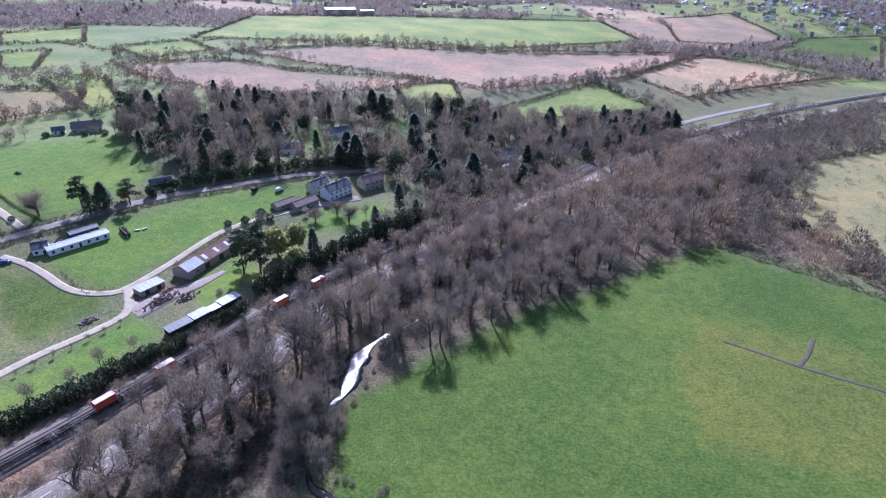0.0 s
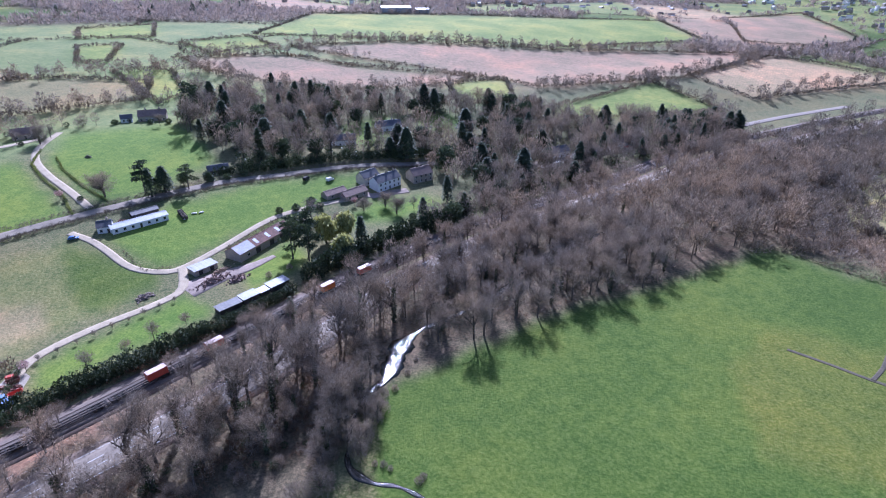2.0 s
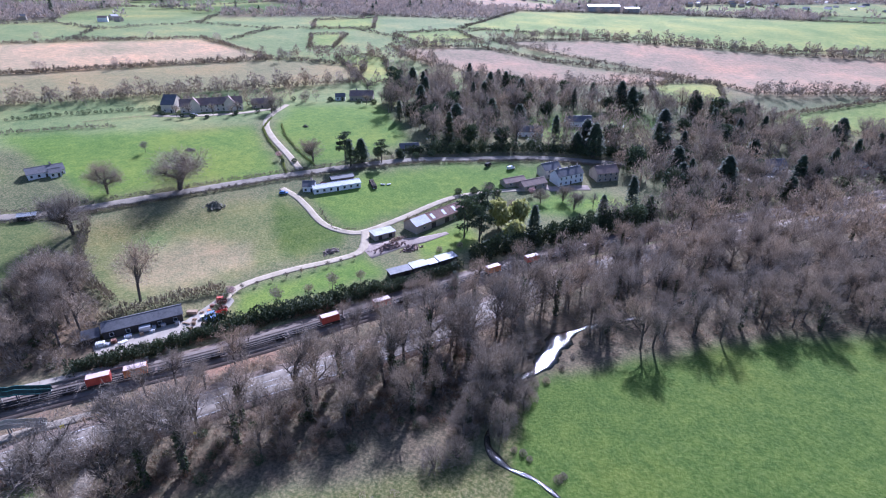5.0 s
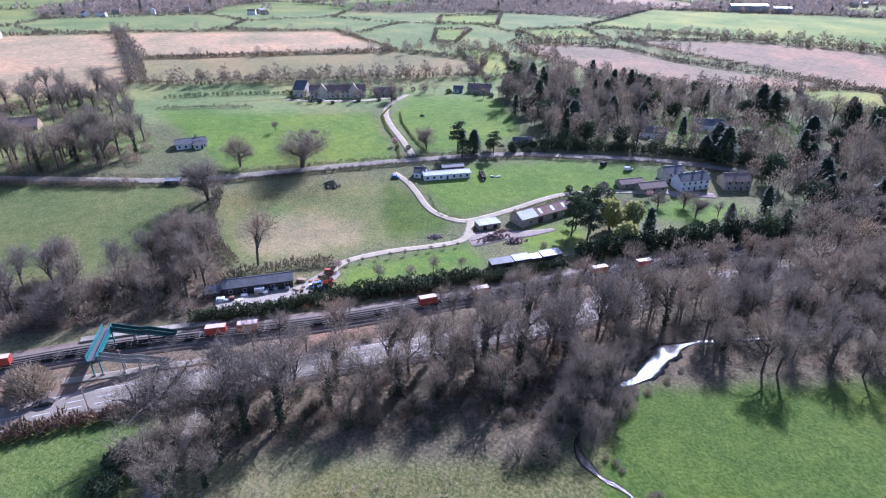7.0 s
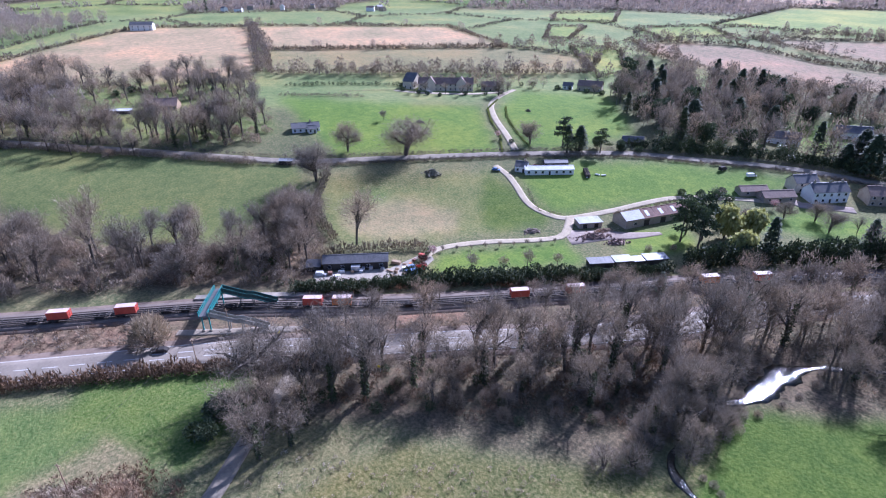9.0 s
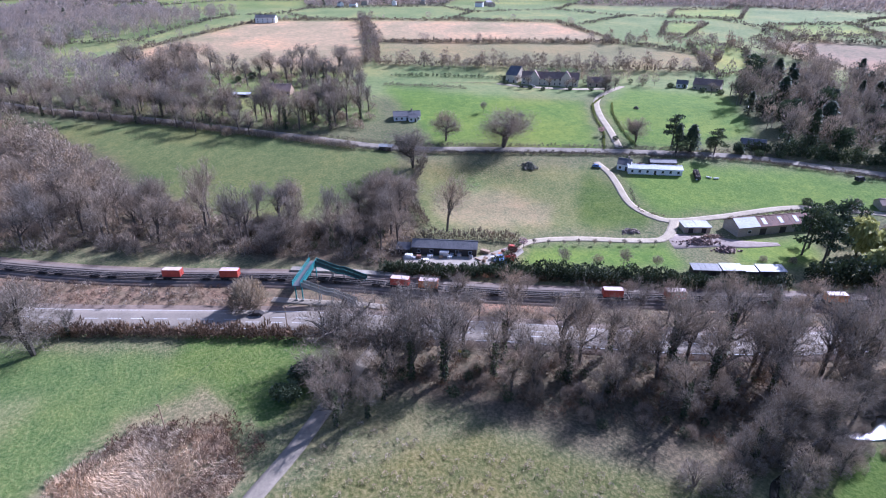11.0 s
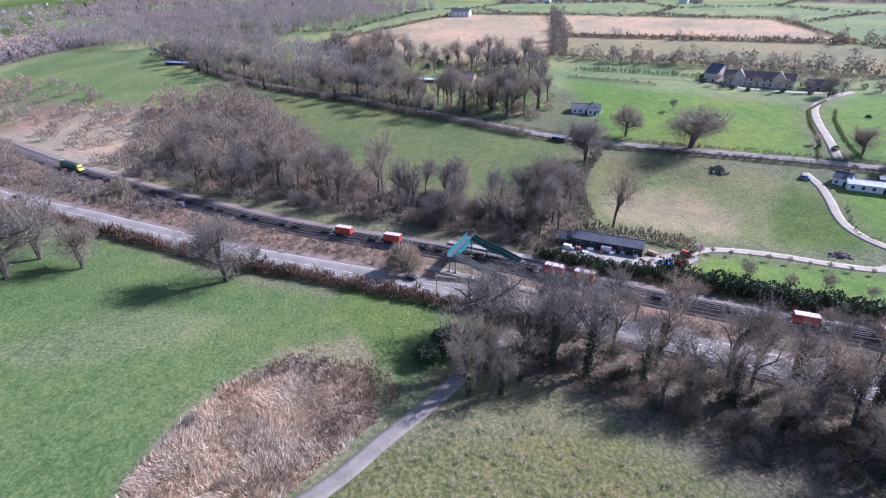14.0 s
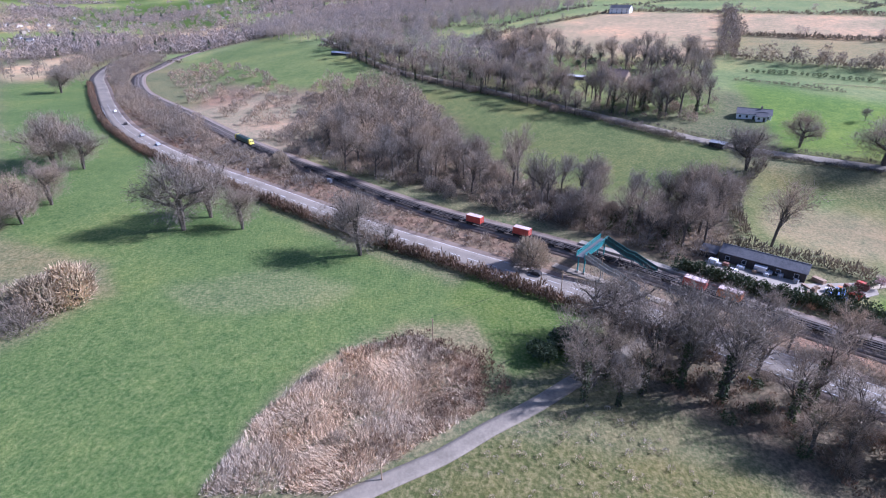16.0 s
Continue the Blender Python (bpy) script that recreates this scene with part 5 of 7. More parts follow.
mass("manor_shrubs", sized(spots_in([(-350, 258), (-300, 305), (-262, 342), (-235, 362), (-240, 372), (-290, 330), (-345, 275)], 9, (), 0.45), 0.7, 1.5), GREENHEDGE, M_IVY, "dark evergreen shrubs round the manor", "undergrowth")
for x, y, s in ((-330, 247, 0.5), (-322, 251, 0.55), (-312, 262, 0.5), (-303, 276, 0.5), (-296, 285, 0.55), (-286, 300, 0.5), (-300, 268, 0.45), (-232, 352, 0.6), (-240, 343, 0.5)):
    plant(("wood0", "wood2", "wood3")[int(rng.integers(3))], x, y, s, group="garden trees")
# garden round the barn and the white house
for x, y, s, k in ((-98, 233, 0.9, "scrub0"), (-93, 238, 1.0, "scrub1"), (-103, 241, 0.9, "scrub0"), (-96, 228, 0.5, "wood1"), (-90, 234, 0.55, "wood3"), (-84, 240, 0.5, "wood0"), (-100, 247, 0.6, "wood2"), (-58, 262, 0.5, "oak2"), (-50, 270, 0.45, "wood0"), (-92, 196, 0.5, "scrub0"), (-98, 188, 0.5, "scrub1"), (-45, 96, 1.0, "scrub1"), (-42, 89, 1.35, "scrub0"), (-46, 84, 1.2, "scrub1"), (-41, 104, 0.9, "scrub0"), (-33, 112, 0.55, "wood2"), (-44, 110, 0.85, "wood0"), (-42, 118, 0.9, "wood1"), (-44, 100, 0.8, "ivy0"), (-28, 97, 0.35, "scrub1"), (-18, 93, 0.4, "scrub0"), (-35.5, 100, 0.95, "scrub0"), (-35, 106, 0.9, "scrub1"), (-34.5, 112, 1.0, "scrub0"), (-35, 118, 0.9, "scrub1"), (-34, 123, 0.7, "scrub0"), (-40, 132, 0.8, "wood3"), (-41, 124, 0.8, "ivy1"), (-26, 160, 0.8, "wood2"), (-21, 152, 0.75, "wood0")):
    plant(k, x, y, s)
hedge(offset(curve([(-160, 271), (-136, 290), (-95, 321), (-40, 347)], 4), 8), GREENHEDGE, M_IVY, 1.7, 1.8, "tall dark evergreen hedge along the lane", 1.1, 1.0)
mass("evergreen_understorey", sized(spots_in([(-166, 280), (-136, 298), (-95, 328), (-40, 352), (-36, 372), (-100, 350), (-150, 315)], 7, [(uplane_line, 8)], 0.25), 1.0, 2.2), GREENHEDGE, M_LAUREL, "dark glossy evergreen undergrowth", "undergrowth")
# single trees
for key, x, y, s, tall in (("oak0", -236, 170, 1.5, 0.66), ("oak1", -260, 148, 0.8, 1.0), ("oak2", -204, 235, 0.65, 1.0), ("oak2", -239, 117, 1.0, 0.95), ("young", -288, 191, 1.3, 1.0), ("oak1", -283, 288, 0.6, 1.0),
                           ("oak1", -176, -105, 1.25, 1.1), ("oak0", -189, -101, 1.0, 1.15), ("oak2", -179, -84, 0.72, 1.15), ("oak2", -161, -36, 1.0, 1.1), ("oak1", -242, -206, 1.25, 1.05), ("oak0", -256, -214, 1.2, 1.0), ("oak2", -244, -193, 1.0, 1.05), ("oak2", -450, -363, 1.1, 1.0), ("ivy1", -166, -28, 0.6, 1.0), ("holm", -114, 26, 0.62, 0.9), ("ivy0", -104, 33, 0.8, 1.0), ("ivy1", -99, 40, 0.85, 1.0), ("ivy0", -95, 34, 0.7, 1.0), ("ivy1", -108, 44, 1.0, 1.0), ("wood1", -101, 30, 0.7, 1.0), ("holm", -109, 20, 0.5, 0.9), ("ivy0", -103, 27, 1.0, 1.0), ("holm", -112, 33, 0.5, 1.0), ("ivy1", -96, 27, 0.9, 1.0),
                           ("oak0", -117, 37, 0.95, 1.0), ("ivy0", -112, 30, 0.55, 1.0), ("ivy1", -108, 52, 0.8, 1.0), ("wood1", -176, 101, 1.4, 1.0), ("oak0", -191, 37, 0.72, 0.95), ("wood3", -184, 80, 1.25, 1.0), ("wood0", -192, 88, 1.3, 1.0), ("wood2", -198, 84, 1.25, 1.0), ("oak1", -200, 82, 0.85, 1.2), ("wood0", -196, 92, 1.1, 1.0), ("wood3", -203, 74, 1.05, 1.0), ("wood2", -189, 78, 1.0, 1.0), ("wood1", -208, 88, 1.0, 1.0),
                           ("oak0", -194, 42, 0.7, 1.0), ("oak2", -222, 49, 0.75, 1.0), ("fir0", -183, 242, 1.0, 0.95), ("cedar", -188, 244, 0.85, 1.1), ("yew", -180, 249, 0.95, 1.0), ("cedar", -171, 256, 0.75, 0.95), ("holm", -176, 260, 0.6, 0.9), ("holm", -166, 268, 0.6, 0.8), ("cedar", -227, 364, 1.25, 1.1), ("yew", -71, 444, 1.3, 1.1), ("yew", -62, 440, 1.2, 1.1), ("fir0", -33, 283, 1.0, 1.0),
                           ("fir1", -77, 160, 0.55, 1.0), ("fir0", -42, 252, 0.9, 1.0), ("cedar", -94, 205, 0.85, 1.2), ("cedar", -89, 213, 0.95, 1.2), ("cedar", -86, 204, 0.8, 1.2), ("cedar", -96, 213, 0.8, 1.15), ("fir1", -66, 220, 1.0, 1.0), ("willow", -72, 210, 1.15, 1.05), ("willow", -84, 222, 1.35, 1.2), ("willow", -77, 230, 1.25, 1.15), ("oak2", -66, 270, 0.45, 1.0), ("oak1", -76, 262, 0.4, 1.0)):
    plant(key, x, y, s, tall=tall)
for x, y in ((-122, 100), (-104, 126), (-90, 150), (-113, 150), (-119, 140), (-124, 132), (-130, 122)):
    plant("young", x, y, rng.uniform(0.8, 1.4), group="young trees by the track")
for k in range(9):
    plant("young", -126 - 2.9 * k, 164 - 5.0 * k, rng.uniform(0.4, 0.55), group="young trees by the track", label="slim young tree in a row beside the track")
for x, y, s in ((-149, 119, 0.9), (-221, 226, 1.0), (-83, 268, 1.0), (-90, 272, 0.8)):
    plant("cherry", x, y, s)
for x, y, s, k in ((-157.4, 19.5, 1.75, "sallow"), (-250, -95, 1.6, "sallow"), (-126, -110, 2.1, "sallow"), (-119, -114, 2.0, "sallow"), (-111, -113, 1.8, "scrub0"), (-176, -168, 0.95, "oak1"), (-196, -172, 0.9, "oak2"), (-186, -176, 1.9, "scrub0"), (-170, -178, 2.2, "scrub0"), (-184, -186, 2.3, "scrub1"), (-158, -176, 1.6, "scrub0"), (-200, -182, 1.7, "scrub1"), (-103, -121, 1.5, "scrub0"), (-120, -125, 1.6, "scrub1"), (-148, -165, 1.4, "scrub1"), (-98, -32, 0.6, "scrub0"), (-80, -22, 0.6, "scrub1")):
    plant(k, x, y, s)
for x, y, s in ((-60, 232, 1), (-52, 238, 1.2), (-45, 246, 1.1), (-36, 252, 1.2), (-48, 256, 0.9), (-28, 262, 1.1), (-58, 224, 1.0), (-20, 272, 1.1), (-66, 218, 0.8), (-110, 252, 0.9), (-105, 262, 1.0), (-99, 258, 0.9), (-117, 247, 0.8), (-165, 268, 0.9), (-158, 274, 0.9), (-152, 282, 1.0), (-140, 296, 1.0), (-70, 206, 0.7), (-84, 196, 0.6), (-270, 124, 0.8), (-217, 224, 0.5), (-212, 228, 0.6), (-112, 18, 1.0), (-115, 24, 1.2), (-110, 28, 0.9), (-105, 32, 0.8)):
    plant("laurel", x, y, s, group="evergreen bushes")

# reed bed and its tall dry stems
def reeds(n):
    V, T, k = [], [], 0
    poly = COVERS[-1][3]
    xs, ys = [p[0] for p in poly], [p[1] for p in poly]
    while k < n:
        x, y = rng.uniform(min(xs), max(xs)), rng.uniform(min(ys), max(ys))
        if not inside(np.array([x]), np.array([y]), poly)[0] or noise.noise((x / 6, y / 6, 0)) < rng.uniform(-0.8, 0.2):
            continue
        for _ in range(4):
            p = np.array((x, y, tz(x, y))) + rng.normal(0, 0.25, 3) * (1, 1, 0)
            lx, ly = noise.noise((x / 9, y / 9, 5)), noise.noise((x / 9, y / 9, 15))
            d = np.array((lx * 1.3 + rng.normal(0, 0.45), ly * 1.3 + rng.normal(0, 0.45), rng.uniform(0.3, 1.5)))
            a_ = rng.uniform(0, math.pi)
            s = np.array((math.cos(a_), math.sin(a_), 0)) * 0.09
            b0 = len(V)
            V.extend((p - s, p + s, p + d))
            T.append((b0, b0 + 1, b0 + 2))
        k += 1
    return V, T


V, T = reeds(13000)
tagged(mesh_ob("reed_bed", V, T, M_REED), "flattened dry tan reeds", "reeds", kind="stuff")
mass("bramble_fringe", sized(spots_in([(-108, -30), (-119, -12), (-110, 8), (-98, 12), (-92, 4), (-104, 0), (-112, -12), (-104, -26)], 2.3, [(lane_line, 3)], 0.1), 0.3, 0.58), MINI, M_BRAMBLE, "dark red-brown bramble thicket round the reeds", "bramble")
mass("bramble_fringe", sized(spots_in([(-92, 4), (-80, -12), (-70, -24), (-72, -26), (-84, -12), (-98, 0)], 2.2, [(lane_line, 3)], 0.1), 0.26, 0.46), MINI, M_BRAMBLE, "dark red-brown bramble thicket round the reeds", "bramble")
mass("bramble_fringe", sized(spots_in([(-118, -14), (-108, 5), (-93, 8), (-80, -7), (-88, -6), (-96, -1), (-106, -4), (-112, -14)], 2.0, [(lane_line, 3)], 0.15), 0.22, 0.42), MINI, M_BRAMBLE, "dark red-brown bramble thicket round the reeds", "bramble")
mass("rough_tufts", sized(spots_in([(-78, 48), (-50, 76), (-40, 60), (-52, 20), (-62, -14), (-70, -4), (-86, 14), (-96, 30)], 2.6, [(lane_line, 3)], 0.35), 0.12, 0.3), MINI, M_REED, "tufts of long dry pale grass", "grass")

# ---- railway ----
arc = np.concatenate([[0], np.cumsum(np.linalg.norm(np.diff(rail_line, axis=0), axis=1))])
rail_n = sides(rail_line)


def along(s, off=0.0):
    """Place and heading on the railway, s metres from its western end."""
    x, y = np.interp(s, arc, rail_line[:, 0]), np.interp(s, arc, rail_line[:, 1])
    x2, y2 = np.interp(s + 1, arc, rail_line[:, 0]), np.interp(s + 1, arc, rail_line[:, 1])
    h = math.atan2(y2 - y, x2 - x)
    return x - math.sin(h) * off, y + math.cos(h) * off, h


def nearest_s(x, y):
    return float(arc[np.argmin(np.hypot(rail_line[:, 0] - x, rail_line[:, 1] - y))])


RAIL_Z = 0.45


def track(off):
    ob = thing("railway_track", pose(0, 0, 0), "worn steel railway track on concrete sleepers", "railway track", "railway tracks", "structure")
    for k in (-0.75, 0.75):
        V, F = [], []
        for (x, y), n in zip(rail_line, rail_n):
            z = tz(x, y) + RAIL_Z
            for u, h in ((-0.05, 0), (-0.05, 0.16), (0.05, 0.16), (0.05, 0)):
                q = np.array((x, y)) + n * (off + k + u)
                V.append((q[0], q[1], z + h))
        for i in range(len(rail_line) - 1):
            for j in range(3):
                a = 4 * i + j
                F.append((a, a + 4, a + 5, a + 1))
        mesh_ob("rail", V, F, M_RAIL, ob)
    V, F = [], []
    for s in np.arange(100, arc[-1] - 500, 0.7):
        x, y, h = along(s, off)
        c, n = math.cos(h), math.sin(h)
        z = tz(x, y) + RAIL_Z - 0.02
        b = len(V)
        for dx, dy in ((-0.13, -1.25), (0.13, -1.25), (0.13, 1.25), (-0.13, 1.25)):
            for dz in (-0.1, 0.03):
                V.append((x + c * dx - n * dy, y + n * dx + c * dy, z + dz))
        F += [(b + 1, b + 3, b + 5, b + 7), (b, b + 1, b + 7, b + 6), (b + 2, b + 4, b + 5, b + 3), (b, b + 2, b + 3, b + 1), (b + 4, b + 6, b + 7, b + 5)]
    sl = mesh_ob("sleepers", V, F, M_SLEEPER, ob)
    sl["kind"] = "stuff"


track(-1.75)
track(1.75)
WZ = RAIL_Z + 0.16


def wheels(parent, xs, r=0.45):
    for x in xs:
        for y in (-0.75, 0.75):
            part("wheel", tube((x, y - 0.07, r), (x, y + 0.07, r), r, n=10), M_BLACK, parent)


def flat_wagon():
    ob = thing("flat_wagon", pose(0, 0, 0), "long dark empty container flat wagon on the railway", "wagon", "wagons of the freight train")
    bm = box(-9, 9, -1.25, -0.95, 0.85, 1.15)
    box(-9, 9, 0.95, 1.25, 0.85, 1.15, bm)
    box(-9, 9, -0.2, 0.2, 0.8, 1.1, bm)
    for k in range(9):
        box(-9 + 2.2 * k, -8.7 + 2.2 * k, -0.95, 0.95, 0.86, 1.12, bm)
    part("underframe", bm, M_BLACK, ob)
    for x in (-6.6, 6.6):
        bo = part("bogie", box(x - 1.3, x + 1.3, -1.0, 1.0, 0.4, 0.8, bev=0.05), M_BLACK, ob)
        wheels(bo, (x - 0.9, x + 0.9))
    for x in (-9.2, 9.2):
        part("buffer_beam", box(x - 0.2, x + 0.2, -1.2, 1.2, 0.75, 1.2, bev=0.03), M_BLACK, ob)
    return ob


def container(mat, label):
    ob = thing("container", pose(0, 0, 0), label, "container", "containers on the freight train")
    bm = bmesh.new()
    n = 22
    prof = []
    for k in range(n + 1):
        x = -2.95 + 5.9 * k / n
        prof.append((x, 1.18 if k % 2 else 1.22))
    pts = prof + [(x, -y) for x, y in prof[::-1]]
    lo = [bm.verts.new((x, y, 0.12)) for x, y in pts]
    hi = [bm.verts.new((x, y, 2.5)) for x, y in pts]
    for i in range(len(pts)):
        j = (i + 1) % len(pts)
        bm.faces.new((lo[i], lo[j], hi[j], hi[i]))
    bm.faces.new(hi)
    bm.faces.new(lo[::-1])
    part("side_panel", bm, mat, ob)
    part("roof_panel", box(-3.0, 3.0, -1.2, 1.2, 2.5, 2.58, bev=0.02), M_BOXTOP, ob)
    for x in (-2.97, 2.97):
        for y in (-1.17, 1.17):
            part("corner_post", box(x - 0.09, x + 0.09, y - 0.08, y + 0.08, 0, 2.6), mat, ob)
    for y in (-0.6, 0.6):
        d = part("door", box(2.95, 3.02, y - 0.55, y + 0.55, 0.15, 2.45, bev=0.02), mat, ob)
        part("locking_bar", tube((3.05, y, 0.2), (3.05, y, 2.4), 0.03), M_SILVER, d)
    return ob


wag = flat_wagon()
s0 = nearest_s(-295, -136)
first = True
S_TRAIN = -1.75
for k in range(24):
    s = s0 + 21 + 19.4 * k
    x, y, h = along(s, S_TRAIN)
    m = pose(x, y, tz(x, y) + WZ, 0, 0, math.degrees(h))
    if first:
        wag.matrix_world, first = m, False
    else:
        copy_thing(wag, m)
boxes = {"red": container(M_REDBOX, "faded red steel shipping container on a flat wagon"), "orange": container(M_ORANGE, "orange steel shipping container on a flat wagon")}
used = set()
for kind_, px_, py_ in (("red", -187, -2), ("red", -178, 10), ("red", -150, 56), ("orange", -141, 69), ("red", -107, 119), ("red", -100, 131), ("orange", -71, 177), ("red", -64, 189)):
    s = s0 + 21 + 19.4 * round((nearest_s(px_, py_) - s0 - 21) / 9.7) / 2 + (4.9 if round((nearest_s(px_, py_) - s0 - 21) / 9.7) % 2 else 4.6)
    x, y, h = along(s, S_TRAIN)
    m = pose(x, y, tz(x, y) + WZ + 1.15, 0, 0, math.degrees(h))
    if kind_ in used:
        copy_thing(boxes[kind_], m)
    else:
        boxes[kind_].matrix_world = m
        used.add(kind_)


def locomotive(s):
    x, y, h = along(s, S_TRAIN)
    ob = thing("locomotive", pose(x, y, tz(x, y) + WZ, 0, 0, math.degrees(h)), "dark green diesel locomotive with bright yellow ends", "locomotive")
    part("chassis", box(-10.2, 10.2, -1.3, 1.3, 0.7, 1.3, bev=0.05), M_BLACK, ob)
    part("body", prism([(-1.32, 1.3), (1.32, 1.3), (1.32, 3.1), (0.95, 3.75), (-0.95, 3.75), (-1.32, 3.1)], -8.0, 8.0), M_GREENLOCO, ob).matrix_local = Matrix.Rotation(radians(90), 4, "Z")
    for e in (-1, 1):
        bm = bmesh.new()
        vs_ = [(8.0, -1.34, 1.3), (8.0, 1.34, 1.3), (8.0, 1.34, 3.1), (8.0, 0.97, 3.78), (8.0, -0.97, 3.78), (8.0, -1.34, 3.1)]
        a = [bm.verts.new((e * x_, y_, z_)) for x_, y_, z_ in vs_]
        b = [bm.verts.new((e * (10.2 if z_ < 2.4 else 9.6 if z_ < 3.5 else 9.0), y_ * 0.95, z_)) for x_, y_, z_ in vs_]
        bm.faces.new(a)
        bm.faces.new(b)
        for i in range(6):
            bm.faces.new((a[i], a[(i + 1) % 6], b[(i + 1) % 6], b[i]))
        bmesh.ops.recalc_face_normals(bm, faces=bm.faces)
        cab = part("cab", bm, M_YELLOW, ob)
        for y_ in (-0.55, 0.55):
            part("windscreen", box(e * 9.75 - 0.12, e * 9.75 + 0.12, y_ - 0.42, y_ + 0.42, 2.5, 3.1), M_GLASS, cab)
        for y_ in (-0.9, 0.9):
            part("buffer", tube((e * 10.2, y_, 1.0), (e * 10.7, y_, 1.0), 0.22, n=8), M_BLACK, ob)
    for k in range(5):
        part("roof_grille", box(-5 + 2.2 * k, -3.6 + 2.2 * k, -0.6, 0.6, 3.75, 3.85), M_BLACK, ob)
    for x_ in (-6, 6):
        bo = part("bogie", box(x_ - 2.1, x_ + 2.1, -1.15, 1.15, 0.35, 0.8, bev=0.05), M_BLACK, ob)
        wheels(bo, (x_ - 1.6, x_, x_ + 1.6), 0.52)


locomotive(s0)

# trackside cabinets and signals
for px_, py_ in ((-252, -96), (-232, -66)):
    ob = thing("equipment_cabinet", pose(px_, py_, tz(px_, py_), 0, 0, 52), "grey metal trackside equipment cabinet", "cabinet")
    part("cabinet_body", box(-1.2, 1.2, -0.6, 0.6, 0, 1.7, bev=0.03), M_SILVER, ob)
    part("door", box(-0.55, 0.55, -0.64, -0.6, 0.15, 1.5), M_GREYROOF, ob)
    part("lid", box(-1.3, 1.3, -0.7, 0.7, 1.7, 1.8), M_GREYROOF, ob)

# ---- footbridge ----
A2, B2 = np.array((-153.2, 34.6)), np.array((-164.8, 42.6))
DECK = 5.6
span = B2 - A2
SL = float(np.linalg.norm(span))
fb = thing("footbridge", pose(A2[0], A2[1], 0, 0, 0, math.degrees(math.atan2(span[1], span[0]))), "teal painted steel footbridge over the railway with long stairs", "footbridge")
part("deck", box(-1.3, SL + 1.3, -1.25, 1.25, DECK - 0.3, DECK), M_SLATE, fb)
for y in (-1.3, 1.3):
    bm = box(-1.3, SL + 1.3, y - 0.06, y + 0.06, DECK - 0.45, DECK - 0.2)
    box(-1.3, SL + 1.3, y - 0.08, y + 0.08, DECK + 1.35, DECK + 1.5, bm)
    gi = part("girder", bm, M_TEAL, fb)
    n = 14
    for k in range(n + 1):
        x = -1.3 + (SL + 2.6) * k / n
        part("baluster", box(x - 0.06, x + 0.06, y - 0.07, y + 0.07, DECK - 0.2, DECK + 1.35), M_TEAL, gi)
    part("side_sheet", box(-1.2, SL + 1.2, y - 0.02, y + 0.02, DECK - 0.2, DECK + 0.75), M_TEALDARK, gi)
    part("middle_rail", box(-1.2, SL + 1.2, y - 0.04, y + 0.04, DECK + 0.75, DECK + 0.85), M_TEAL, gi)


def stair(base_x, drop_dir, mat_rail, width=1.9):
    """Two flights with a landing, falling along -y of the bridge's own axes."""
    steps = 30
    run = 17.0
    sgn = drop_dir
    top_ = 1.6 if mat_rail else 1.12
    def at(u):
        # height profile with a level landing half way
        if u < 0.45:
            return DECK - DECK * 0.5 * u / 0.45
        if u < 0.55:
            return DECK * 0.5
        return DECK * 0.5 * (1 - (u - 0.55) / 0.45)
    us = [0, 0.45, 0.55, 1.0]
    prof = [(sgn * (1.3 + run * u), at(min(u, 0.999))) for u in us]
    fl = None
    for xx in (base_x - width / 2, base_x + width / 2):
        for nm, lo, hi, w_ in (("stair_stringer", -0.35, 0.05, 0.05), ("handrail", top_ - 0.12, top_, 0.04), ("infill_sheet", 0.08, top_ - 0.15, 0.012)):
            V = [(xx + dx, y, z + dz) for y, z in prof for dx, dz in ((-w_, lo), (-w_, hi), (w_, hi), (w_, lo))]
            F = [(4 * i + j, 4 * i + 4 + j, 4 * i + 4 + (j + 1) % 4, 4 * i + (j + 1) % 4) for i in range(3) for j in range(4)] + [(0, 1, 2, 3), (15, 14, 13, 12)]
            o_ = mesh_ob(nm, V, F, (M_MESHPANEL if nm == "infill_sheet" else M_TEALDARK) if mat_rail else M_STEPS, fb)
            fl = fl or o_
    for k in range(12):
        u = (k + 0.5) / 12
        for xx in (base_x - width / 2, base_x + width / 2):
            part("baluster", box(xx - 0.03, xx + 0.03, sgn * (1.3 + run * u) - 0.03, sgn * (1.3 + run * u) + 0.03, at(u), at(u) + top_ - 0.08), M_TEALDARK if mat_rail else M_STEPS, fl)
    for k in range(steps):
        u = (k + 0.5) / steps
        y = sgn * (1.3 + run * u)
        part("tread", box(base_x - width / 2, base_x + width / 2, y - 0.26, y + 0.26, at(u) - 0.06, at(u)), M_STEPS, fl)
    for u in (0.32, 0.55):
        y = sgn * (1.3 + run * u)
        col = part("trestle", box(base_x - width / 2, base_x - width / 2 + 0.25, y - 0.13, y + 0.13, -0.6, at(u) - 0.3), M_STEPS, fb)
        part("trestle", box(base_x + width / 2 - 0.25, base_x + width / 2, y - 0.13, y + 0.13, -0.6, at(u) - 0.3), M_STEPS, fb)
        part("footing", box(base_x - width / 2 - 0.3, base_x - width / 2 + 0.55, y - 0.4, y + 0.4, -0.7, 0.1), M_CONCRETE, col)


stair(0.0, -1, False)
stair(SL, -1, True)
for x in (0.0, SL):
    for y in (-1.05, 1.05):
        c_ = part("column", box(x - 0.16, x + 0.16, y - 0.16, y + 0.16, -0.6, DECK - 0.3), M_TEAL, fb)
        part("footing", box(x - 0.45, x + 0.45, y - 0.45, y + 0.45, -0.7, 0.1), M_CONCRETE, c_)
